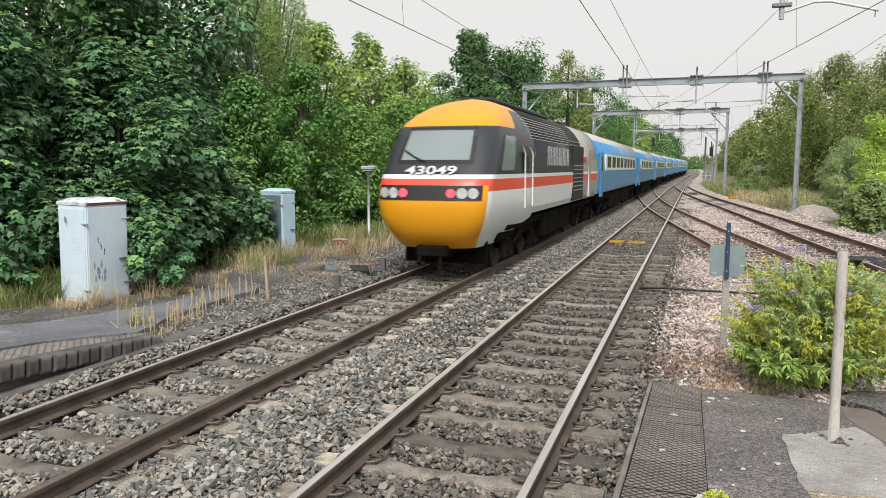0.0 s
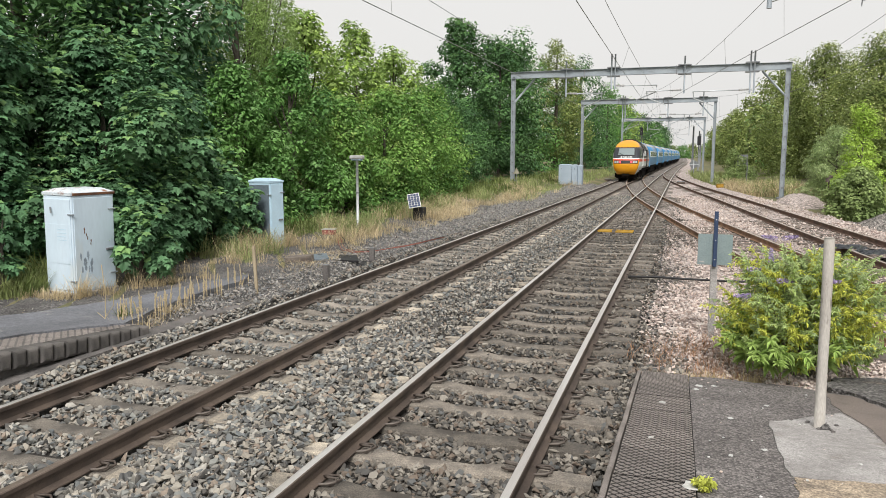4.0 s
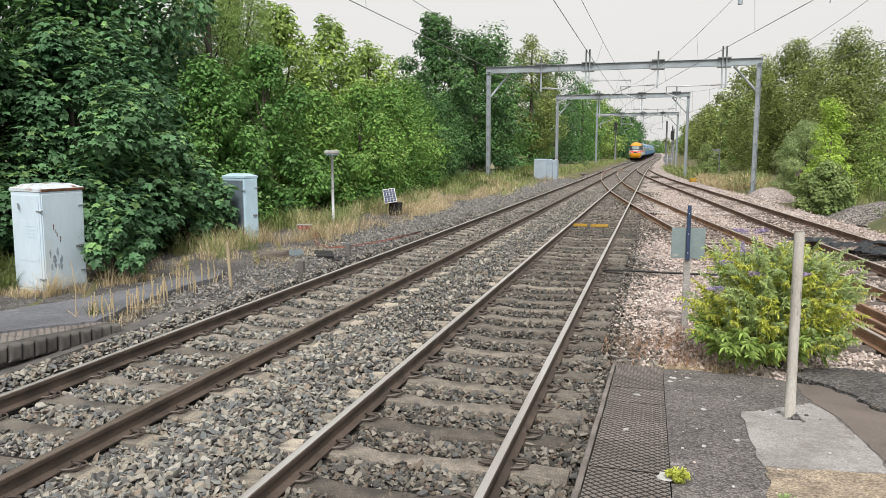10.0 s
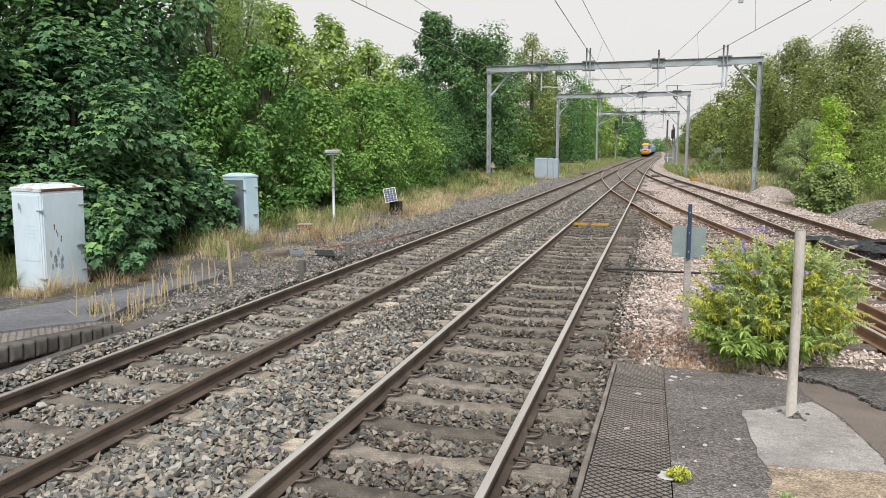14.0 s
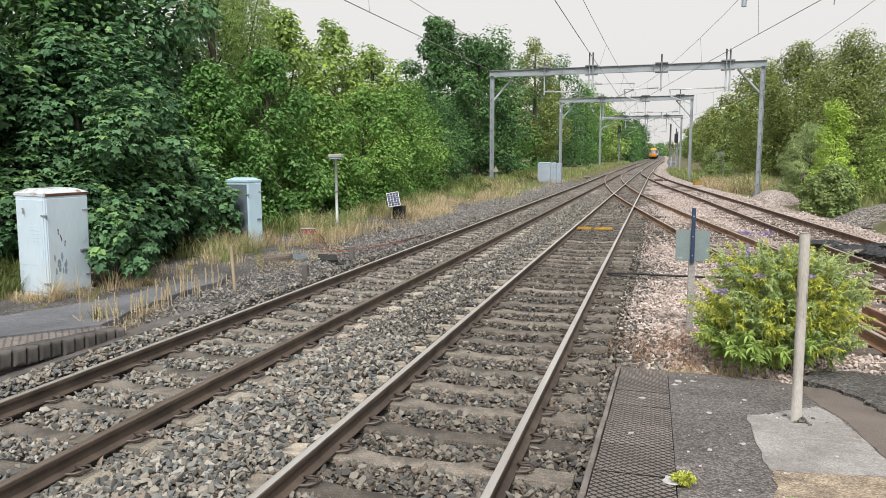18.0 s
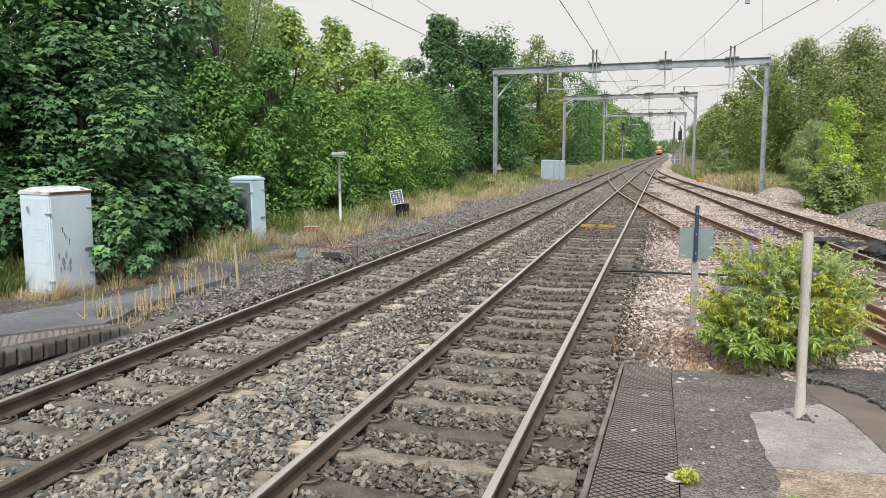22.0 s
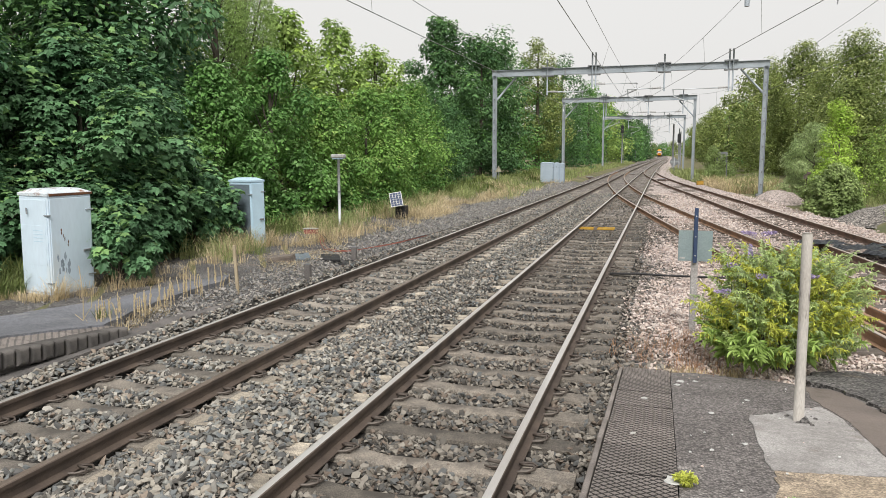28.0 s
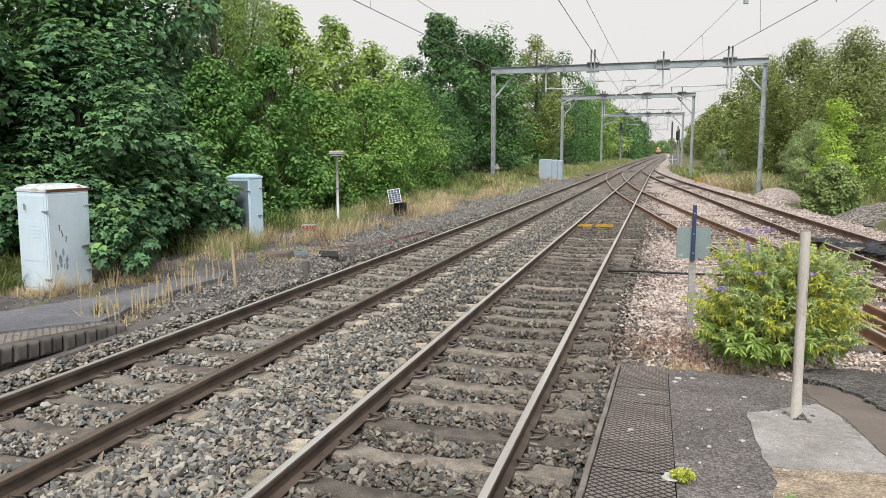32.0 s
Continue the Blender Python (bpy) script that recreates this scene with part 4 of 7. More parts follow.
# crown material and the paler one for its topmost leaves
UPPER_LEAVES = {"leaf_sycamore": LEAF_UPPER, "leaf_deep_green": LEAF_MID, "leaf_mid_green": LEAF_UPPER, "leaf_fresh_green": LEAF_LIME, "leaf_lime": LEAF_BRIGHT, "leaf_olive": LEAF_FEATHER}
SYC = "broad-leaved sycamore with dense dark green leaves at the trackside"
# near sycamores behind the cabinets
for x, y, h, s, n, seed in ((-11.2, 10.3, 5.4, 2.1, 17000, 11), (-10.1, 12.7, 5.0, 2.0, 17000, 12), (-12.8, 7.2, 6.4, 2.4, 8000, 13), (-11.2, 15.6, 5.6, 2.0, 8500, 14)):
    tree("sycamore", x, y, h, s, n, LEAF_DARK, 0.163, seed, SYC, 0.0, LOBED, 1.05, "sycamores beside the line", 0.36, 34, up=1.15)
for x, y, h, s, n, seed in ((-7.35, 10.5, 1.5, 0.55, 800, 15), (-8.55, 15.75, 1.75, 0.38, 520, 16), (-8.95, 14.9, 2.3, 0.75, 1500, 17), (-8.0, 11.3, 1.7, 0.6, 800, 18), (-8.9, 9.0, 1.7, 0.35, 300, 19)):
    tree("sycamore_sapling", x, y, h, s, n, LEAF_DARK, 0.155, seed, "young sycamore growing against the steel cabinet", 0.28, LOBED, 1.0, "sycamores beside the line", 0.42, 10)
# taller trees behind: a dense dark canopy over the sycamores
for x, y, h, s, n, m, seed, b in ((-15, 11, 11, 3.4, 13000, LEAF_DEEP, 21, 0.12), (-17, 17, 14, 4.2, 14000, LEAF_DEEP, 22, 0.12), (-14.4, 18.6, 11.5, 2.9, 17000, LEAF_DARK, 23, 0.1),
                               (-22, 16, 16, 5, 10000, LEAF_DEEP, 26, 0.1), (-20, 26, 15, 5, 10000, LEAF_DEEP, 27, 0.1)):
    tree("tree", x, y, h, s, n, m, 0.24, seed, "tall leafy tree rising behind the trackside hedge", b, DIAMOND, 1.0, "tall trees behind the hedge", 0.36, 30)
# birches with fine hanging twigs
for x, y, h, s, n, seed in ((-13.3, 22.6, 9.8, 1.9, 30000, 29), (-14.2, 25.8, 11.0, 2.0, 28000, 25)):
    tree("birch", x, y, h, s, n, LEAF_BIRCH, 0.14, seed, "slender birch with fine hanging light green twigs", 0.1, SLIM, 1.0, "birches behind the hedge", 0.26, 46, hang=2.0)
# the hedge along the line
for x, y, h, s, n, m, seed in ((-10.9, 18.8, 5.2, 1.7, 11000, LEAF_MID, 31), (-10.9, 22.0, 6.0, 1.9, 12000, LEAF_MID, 32), (-10.7, 25.5, 4.8, 1.9, 12000, LEAF_FRESH, 33), (-10.6, 29.5, 5.4, 2.2, 12000, LEAF_FRESH, 34),
                            (-10.9, 33.5, 5.6, 2.3, 11000, LEAF_FRESH, 35), (-11.5, 38, 6.4, 2.4, 11000, LEAF_FRESH, 36), (-12.2, 43, 6.2, 2.4, 10000, LEAF_DEEP, 37), (-12.6, 48, 5.8, 2.3, 9000, LEAF_DEEP, 38)):
    tree("hedge_tree", x, y, h, s, int(1.3 * n), m, 0.15, seed, "bushy green trackside tree reaching down to the grass", 0.0, DIAMOND, 1.0, "hedge trees along the line", 0.31, 38)
for x, y, h, s, n, m, seed in ((-15.2, 31, 8.9, 2.5, 11000, LEAF_LIME, 41), (-15.4, 37, 9.2, 2.4, 10000, LEAF_LIME, 42), (-15.6, 43, 8.6, 2.8, 10000, LEAF_LIME, 43), (-14.6, 54, 12.4, 3.3, 26000, LEAF_DEEP, 44), (-13.4, 62, 12.0, 3.2, 18000, LEAF_DEEP, 45), (-12.5, 86, 15.5, 4.0, 16000, LEAF_OLIVE, 46)):
    tree("tree", x, y, h, s, n, m, 0.24, seed, "leafy tree with an uneven sunlit top behind the hedge", 0.1, DIAMOND, 1.0, "tall trees behind the hedge", 0.36, 26)
# farther along, beside the line
for k in range(15):
    y = 66 + k * 16 + (k % 3) * 3
    x = -13.2 + 0.02 * (y - 60) + (k % 2) * -3.5 + float(bend(y))
    tree("tree", x, y, 13.2 + (k * 7 % 5) * 0.7 - 0.004 * y, 4.6, (11000 if k < 5 else 4600), (LEAF_LIME if k in (6, 7) else (LEAF_DEEP, LEAF_MID, LEAF_DEEP)[k % 3]), (0.30 if k < 5 else 0.50), 60 + k, "distant leafy tree beside the line", 0.0, DIAMOND, 1.0, "far trees along the line", 0.4, 22)
# the branch side
for x, y, h, s, n, m, seed in ((16.4, 66, 11.4, 4.2, 34000, LEAF_OLIVE, 81), (20, 58, 11.4, 4.4, 24000, LEAF_OLIVE, 82), (14.0, 76, 12.4, 3.9, 34000, LEAF_OLIVE, 83), (13.0, 90, 12.6, 3.7, 24000, LEAF_OLIVE, 85), (17.5, 82, 12.5, 4.4, 16000, LEAF_OLIVE, 87), (14.2, 58, 7.2, 2.8, 22000, LEAF_OLIVE, 89), (22.5, 46, 10.8, 4.4, 16000, LEAF_OLIVE, 84), (24, 84, 12.0, 5.0, 6000, LEAF_OLIVE, 86)):
    tree("tree", x, y, h, s, n, m, 0.20, seed, "tall olive green tree with a soft feathery outline", 0.0, DIAMOND, 1.05, "trees on the branch side", 0.33, 48, hang=1.35)
for k in range(12):
    y = 104 + k * 20
    tree("tree", 13.0 + (k % 2) * 4 + float(bend(y)) - 0.012 * (y - 98), y, 13.6 - 0.1 * k, 4.8, 4400, (LEAF_OLIVE, LEAF_MID)[k % 2], 0.5, 100 + k, "distant leafy tree beside the line", 0.0, DIAMOND, 1.0, "far trees along the line", 0.4, 22)
for x, y, h, s, n, m, seed, lab in ((9.75, 38.5, 5.0, 1.25, 8000, LEAF_BRIGHT, 121, "bright lime green young tree beside the branch line"), (8.85, 34.0, 2.45, 1.1, 15000, LEAF_GREYGREEN, 122, "round grey-green bush beside the branch line"),
                                 (10.0, 45.5, 4.2, 1.7, 20000, LEAF_SILVER, 123, "silvery green buddleia bush beside the portal leg"), (12.8, 35, 3.2, 1.7, 6000, LEAF_SILVER, 124, "silvery green bush on the bank"), (12.6, 39.5, 4.8, 1.6, 6000, LEAF_LIME, 125, "light green young tree on the bank"), (14.6, 31, 3.6, 1.9, 6000, LEAF_SILVER, 126, "grey green bush on the bank"),
                                 (6.6, 75, 3.6, 1.15, 7000, LEAF_GREYGREEN, 127, "grey green flowering bush beside the far branch line"), (7.9, 79, 2.4, 1.0, 4000, LEAF_GREYGREEN, 128, "grey green bush beside the far branch line")):
    tree("bush", x, y, h, s, n, m, 0.125 if m is not LEAF_SILVER else 0.16, seed, lab, 0.0, SLIM if m is LEAF_SILVER else DIAMOND, 1.0, "bushes on the branch side", 0.42, 18)
# the distance closes with woods
for k in range(22):
    a = -10.5 + k
    tree("tree", 6 + a * 9, (480 if abs(6 + a * 9) > 13 else 720) + (k * 37 % 60), 12 + (k * 5 % 4), 8, 2000, (LEAF_MID, LEAF_OLIVE)[k % 2], 1.2, 140 + k, "far trees closing the view along the line", 0.0, DIAMOND, 1.0, "woods in the distance", 0.42, 14)

# ---- the train ----
YELLOW = mat("warning_yellow", (0.74, 0.33, 0.010, 1), (0.70, 0.305, 0.010, 1), scale=0.7, fine=12, rough=0.36, grain=0.05)
TRAIN_WHITE = mat("train_off_white", (0.74, 0.78, 0.77, 1), (0.70, 0.74, 0.73, 1), scale=0.7, fine=12, rough=0.36, grain=0.05)
TRAIN_RED = mat("train_red", (0.74, 0.085, 0.045, 1), (0.68, 0.08, 0.04, 1), rough=0.36, grain=0.05)
TRAIN_GREY = mat("train_charcoal", (0.028, 0.032, 0.040, 1), (0.024, 0.028, 0.035, 1), scale=0.7, fine=12, rough=0.38, grain=0.05)
TRAIN_CREAM = mat("train_stone_grey", (0.42, 0.40, 0.35, 1), (0.36, 0.34, 0.30, 1), scale=1.2, fine=12, rough=0.42)
TRAIN_BLUE = mat("nanking_blue", (0.07, 0.27, 0.54, 1), (0.06, 0.24, 0.49, 1), scale=1.0, fine=12, spec=0.5, rough=0.3, grain=0.05)
ROOF_GREY = mat("train_roof", (0.52, 0.505, 0.47, 1), (0.44, 0.425, 0.39, 1), scale=1.5, fine=12, rough=0.6)
ROOF_BLACK = mat("train_roof_black", (0.010, 0.010, 0.010, 1), (0.016, 0.016, 0.016, 1), rough=0.75)
UNDER = mat("underframe", (0.008, 0.0075, 0.007, 1), (0.016, 0.013, 0.011, 1), scale=4, fine=30, rough=1.0, spec=0.03)
RUBBER = mat("black_rubber", (0.012, 0.012, 0.013, 1), rough=0.6)
GLASS = mat("tinted_glass", (0.055, 0.065, 0.065, 1), (0.045, 0.055, 0.055, 1), rough=0.06, spec=0.8)
# cab glass: the sky's reflection is put into this pale base colour
SCREEN = mat("glass_sky_tint", (0.22, 0.265, 0.27, 1), (0.20, 0.245, 0.25, 1), scale=0.6, rough=0.08, spec=0.8, grain=0.03)
STEEL = mat("wheel_steel", (0.05, 0.045, 0.04, 1), rough=0.6, metal=0.4)
LAMP_GLASS = mat("lamp_lens", (0.62, 0.64, 0.64, 1), (0.5, 0.52, 0.52, 1), rough=0.12)
TAIL = mat("tail_lamp_red", (1.0, 0.06, 0.08, 1), (1.0, 0.06, 0.08, 1), rough=0.3, glow=2.2)
LETTER = mat("pale_lettering", (0.66, 0.67, 0.66, 1), (0.60, 0.61, 0.60, 1), rough=0.5)

Z_SET = ((0.60, 0.46), (0.80, 0.24), (1.00, 0.10), (1.30, 0.01), (1.60, 0.0), (1.93, 0.10), (2.12, 0.24), (2.45, 0.50), (3.06, 0.98), (3.26, 1.20), (3.48, 1.62), (3.70, 2.2), (3.84, 2.75), (3.92, 3.2))
Z_WIDE = ((0.60, 0.94), (0.80, 1.06), (1.05, 1.22), (1.30, 1.33), (1.60, 1.375), (2.12, 1.37), (2.6, 1.335), (3.0, 1.26), (3.26, 1.16), (3.48, 1.01), (3.66, 0.83), (3.78, 0.64), (3.86, 0.42), (3.905, 0.2), (3.92, 0.02))
CAB_LEN, CAR_LEN = 4.3, 16.4


def on_table(table, z):
    return float(np.interp(z, [r[0] for r in table], [r[1] for r in table]))


def nose(z, u, out=0.0):
    """A point of the cab's skin: z the height, u from -1 to 1 round the front from side to side."""
    s, w = on_table(Z_SET, z) - out, on_table(Z_WIDE, z) + out
    end = CAB_LEN if z >= 1.05 else 2.0 + (z - 0.6) / 0.45 * 2.3
    d = min(0.78, end - s - 0.05)
    a = min(abs(u) / 0.7, 1.0) * math.pi / 2
    x = w * math.sin(a) ** 0.70
    y = s + d * (1 - max(math.cos(a), 0.0) ** 0.48)
    if abs(u) > 0.7:
        y = s + d + (abs(u) - 0.7) / 0.3 * (end - s - d)
    x *= 0.905 + 0.095 * float(smooth01(np.array(y), 0.0, 3.4))
    return (math.copysign(x, u), y, z)


def skin(z_list, u_list, out=0.0, colour=None):
    """A patch of the cab's skin as a grid."""
    bm = bmesh.new()
    rows = [[bm.verts.new(nose(z, u, out)) for u in u_list] for z in z_list]
    for i in range(len(z_list) - 1):
        for j in range(len(u_list) - 1):
            f = bm.faces.new((rows[i][j], rows[i][j + 1], rows[i + 1][j + 1], rows[i + 1][j]))
            f.smooth = True
            if colour:
                f.material_index = colour(0.5 * (z_list[i] + z_list[i + 1]), 0.5 * (u_list[j] + u_list[j + 1]))
    bmesh.ops.remove_doubles(bm, verts=bm.verts, dist=0.0005)
    return bm


def hull(y0, y1, colour, z_list, materials):
    """A length of body: the same section carried along, closed at both ends."""
    bm = bmesh.new()
    prof = [(on_table(Z_WIDE, z), z) for z in z_list]
    ring = [(-x, z) for x, z in prof] + [(x, z) for x, z in prof[::-1]]
    a = [bm.verts.new((x, y0, z)) for x, z in ring]
    b = [bm.verts.new((x, y1, z)) for x, z in ring]
    for k in range(len(ring)):
        j = (k + 1) % len(ring)
        f = bm.faces.new((a[k], b[k], b[j], a[j]))
        f.material_index = colour(0.5 * (ring[k][1] + ring[j][1]))
        f.smooth = ring[k][1] > 2.9
    bm.faces.new(a)
    bm.faces.new(b[::-1])
    bmesh.ops.recalc_face_normals(bm, faces=bm.faces)
    return bm


def wheelset(parent, y, name="wheelset"):
    bm = bmesh.new()
    tube(bm, [(-0.98, 0, 0), (0.98, 0, 0)], 0.08, 10)
    for s in (-1, 1):
        tube(bm, [(s * 0.69, 0, 0), (s * 0.70, 0, 0), (s * 0.72, 0, 0), (s * 0.83, 0, 0)], [0.53, 0.535, 0.505, 0.495], 24)
        tube(bm, [(s * 0.83, 0, 0), (s * 0.845, 0, 0)], [0.40, 0.40], 20)
        for k in range(3):
            a = k * 2.094
            tube(bm, [(s * 0.84, 0.25 * math.cos(a), 0.25 * math.sin(a)), (s * 0.86, 0.25 * math.cos(a), 0.25 * math.sin(a))], 0.05, 8)
    return part(name, bm, STEEL, parent, at=pose(0, y, 0.5))


def bogie(parent, y0, y1):
    bm = bmesh.new()
    for s in (-1, 1):
        box(bm, s * 0.93, s * 1.06, y0 - 0.55, y1 + 0.55, 0.62, 0.84, 0.03)
        for y in (y0, y1):
            box(bm, s * 0.95, s * 1.15, y - 0.17, y + 0.17, 0.34, 0.68, 0.03)
            tube(bm, [(s * 1.09, y - 0.3, 0.30), (s * 1.09, y - 0.3, 0.70)], 0.085, 10)
            tube(bm, [(s * 1.09, y + 0.3, 0.30), (s * 1.09, y + 0.3, 0.70)], 0.085, 10)
        tube(bm, [(s * 1.12, y0 + 0.5, 0.5), (s * 1.14, 0.5 * (y0 + y1), 0.8)], 0.045, 8)
        box(bm, s * 0.9, s * 1.12, 0.5 * (y0 + y1) - 0.3, 0.5 * (y0 + y1) + 0.3, 0.45, 0.95, 0.04)
    box(bm, -0.95, 0.95, 0.5 * (y0 + y1) - 0.25, 0.5 * (y0 + y1) + 0.25, 0.5, 0.9)
    return part("bogie", bm, UNDER, parent)


def word_bars(parent, x, y0, y1, z0, z1, n, label):
    """A brand word as plain upright strokes of its size and colour."""
    w = (y1 - y0) / n
    for k in range(n):
        part("letter_bar", boxed(x - 0.004, x + 0.004, y0 + k * w + 0.14 * w, y0 + k * w + (0.26 + 0.12 * (k % 3 == 1)) * w, z0, z1), LETTER, parent, label)


def power_car():
    t = thing("power_car", 0, 0, 0, 0, "diesel power car, yellow nose, charcoal flanks, red and white stripes", "train")
    MATS = [YELLOW, TRAIN_WHITE, TRAIN_RED, TRAIN_GREY, ROOF_BLACK, TRAIN_CREAM, RUBBER]

    def nose_colour(z, u):
        front = abs(u) < 0.55
        if z > 3.17:
            return 0 if abs(u) < 0.80 or z > 3.62 else 3
        if z > 2.14:
            return 3 if abs(u) < 0.93 else 3
        if z > 2.05:
            return 1
        if z > 1.92:
            return 2
        if not front and z > 1.80:
            return 2
        return 0 if front else 1
    zl = [0.6, 0.7, 0.8, 0.92, 1.05, 1.3, 1.5, 1.62, 1.80, 1.92, 2.05, 2.14, 2.3, 2.45, 2.7, 2.9, 3.06, 3.17, 3.26, 3.36, 3.48, 3.58, 3.66, 3.72, 3.78, 3.83, 3.86, 3.89, 3.905, 3.92]
    us = [k / 40 for k in range(-40, 41)]
    part("cab", skin(zl, us, 0, nose_colour), MATS, t)
    part("lamp_panel", skin([1.62, 1.7, 1.8, 1.87, 1.92], [k / 40 for k in range(-18, 19)], 0.012), RUBBER, t, "black panel that holds the lamps")
    bm = skin([2.36, 2.5, 2.8, 3.14], [k / 40 for k in range(-11, 12)], 0.010)
    part("windscreen_surround", bm, RUBBER, t, "black rubber surround")
    part("windscreen", skin([2.44, 2.5, 2.8, 3.07], [k / 40 for k in range(-9, 10)], 0.022), SCREEN, t, "windscreen with sky reflection in its pale colour")
    bm = bmesh.new()
    tube(bm, [nose(2.40, -0.03, 0.03), nose(2.50, -0.1, 0.05), nose(2.64, -0.2, 0.05)], 0.018, 5)
    part("wiper", bm, RUBBER, t)
    for s in (-1, 1):
        for k, (u, r, m, nm) in enumerate(((0.125, 0.09, TAIL, "tail_lamp"), (0.215, 0.11, LAMP_GLASS, "headlamp"), (0.325, 0.11, LAMP_GLASS, "headlamp"))):
            c = Vector(nose(1.765, s * u, 0.02))
            d = Vector(nose(1.765, s * u + 0.02, 0.02)) - Vector(nose(1.765, s * u - 0.02, 0.02))
            out = Vector((d.y, -d.x, 0)).normalized()
            part("lamp_rim", tubed([c - out * 0.05, c + out * 0.022], r + 0.02, 18), STEEL, t)
            part(nm, tubed([c - out * 0.05, c + out * 0.03], r, 18), m, t, "glowing red tail lamp" if m is TAIL else "")
        # cab side window, door and its rails
        x = s * 1.378
        us = [s * v for v in (0.70, 0.73, 0.76, 0.79)]
        part("side_window", skin([2.22, 2.45, 2.7, 2.98], us if s > 0 else us[::-1], 0.012), SCREEN, t, "cab window with sky reflection in its pale colour")
        bm = boxed(x - 0.012, x + 0.004, 2.85, 3.5, 2.16, 2.66, 0.01)
        part("cab_door", bm, TRAIN_GREY, t, "charcoal cab door")
        part("door_window", boxed(x - 0.01, x + 0.01, 2.97, 3.38, 2.2, 2.58, 0.01), GLASS, t)
        for y in (2.78, 3.6):
            part("handrail", tubed([(x + s * 0.04, y, 1.35), (x + s * 0.04, y, 2.6), (x * 0.98, y, 2.78)], 0.015, 6), LETTER, t, "white handrail")
    # the engine room
    zs = [1.14, 1.3, 1.80, 2.05, 2.14, 2.6, 3.0, 3.26, 3.48, 3.66, 3.78, 3.86, 3.905, 3.92]

    def side(z):
        return 4 if z > 3.1 else 3 if z > 2.14 else 1 if z > 2.05 else 2 if z > 1.80 else 1
    part("body", hull(CAB_LEN, 12.45, side, zs, MATS), MATS, t)
    part("rear_body", hull(12.45, CAR_LEN, lambda z: 5 if z > 2.14 else 1 if z > 2.05 else 2 if z > 1.80 else 5, zs, MATS), MATS, t, "stone grey rear end with a red stripe")
    for s in (-1, 1):
        for k in range(8):
            z = 3.0 + k * 0.075
            x = on_table(Z_WIDE, z)
            bm = boxed(s * (x - 0.03), s * (x + 0.010), 3.9, 10.1, z, z + 0.014)
            part("louvre_slat", bm, LETTER, t, "pale roof louvre slat")
        for k in range(15):
            z = 1.25 + k * 0.135
            x = on_table(Z_WIDE, z) + 0.002
            part("grille_slat", boxed(s * (x - 0.02), s * (x + 0.02), 10.15, 12.35, z, z + 0.03), GALV, t)
        part("grille", boxed(s * 1.24, s * 1.374, 10.1, 12.4, 1.2, 3.0), RUBBER, t, "black radiator grille")
        part("rear_door", boxed(s * 1.30, s * 1.377, 13.6, 14.4, 1.2, 2.95, 0.01), TRAIN_CREAM, t, "stone grey rear door")
        part("handrail", tubed([(s * 1.41, 13.5, 1.25), (s * 1.41, 13.5, 2.7)], 0.02, 6), LETTER, t, "white handrail")
        word_bars(t, s * 1.375, 5.7, 9.3, 2.34, 2.86, 15, "pale lettering on the charcoal flank")
        part("nameplate", boxed(s * 1.36, s * 1.378, 12.7, 13.2, 2.5, 2.68, 0.005), TRAIN_RED, t, "small red plate")
    part("roof_cowl", boxed(-0.42, 0.42, 3.5, 10.6, 3.84, 4.0, 0.06), ROOF_BLACK, t, "black roof cowl")
    part("roof_fan", boxed(-0.55, 0.55, 12.2, 13.6, 3.72, 3.92, 0.06), ROOF_BLACK, t)
    bm = boxed(-0.35, 0.35, 8.2, 9.6, 3.76, 3.95, 0.05)
    part("exhaust", bm, ROOF_BLACK, t)
    bm = bmesh.new()
    for y0, y1 in ((6.1, 7.0), (7.1, 8.6), (8.7, 9.9), (10.0, 10.7)):
        box(bm, -1.2, 1.2, y0, y1, 0.34, 0.98, 0.05)
    box(bm, -1.15, 1.15, 2.2, CAR_LEN - 0.2, 0.86, 1.02)
    part("underframe", bm, UNDER, t)
    bm = boxed(-0.35, 0.35, 0.25, 1.0, 0.42, 0.66, 0.04)
    tube(bm, [(-0.25, 0.35, 0.5), (-0.25, 0.2, 0.3)], 0.05, 8)
    tube(bm, [(0.2, 0.3, 0.5), (0.2, 0.25, 0.15)], 0.04, 8)
    part("coupler", bm, UNDER, t)
    bm = boxed(-0.95, 0.95, 1.2, 1.3, 0.2, 0.7, 0.02)
    part("obstacle_deflector", bm, UNDER, t)
    for a, b in ((2.35, 4.95), (12.0, 14.6)):
        bogie(t, a, b)
    # the running number
    cu = bpy.data.curves.new("running_number", "FONT")
    cu.body, cu.size, cu.align_x, cu.extrude, cu.offset = "43049", 0.36, "CENTER", 0.003, 0.0075
    cu.materials.append(LETTER)
    ob = new("running_number", cu)
    ob.parent = t
    a, b = Vector(nose(2.14, 0, 0.035)), Vector(nose(2.36, 0, 0.035))
    ob.matrix_basis = pose(0, a.y, a.z + 0.01, math.degrees(math.atan2(b.z - a.z, b.y - a.y)), 0, 0) @ Matrix.Diagonal((1.25, 0.82, 1, 1))
    tagged(ob, "white running number on the nose")
    return t


COACH_LEN = 22.3


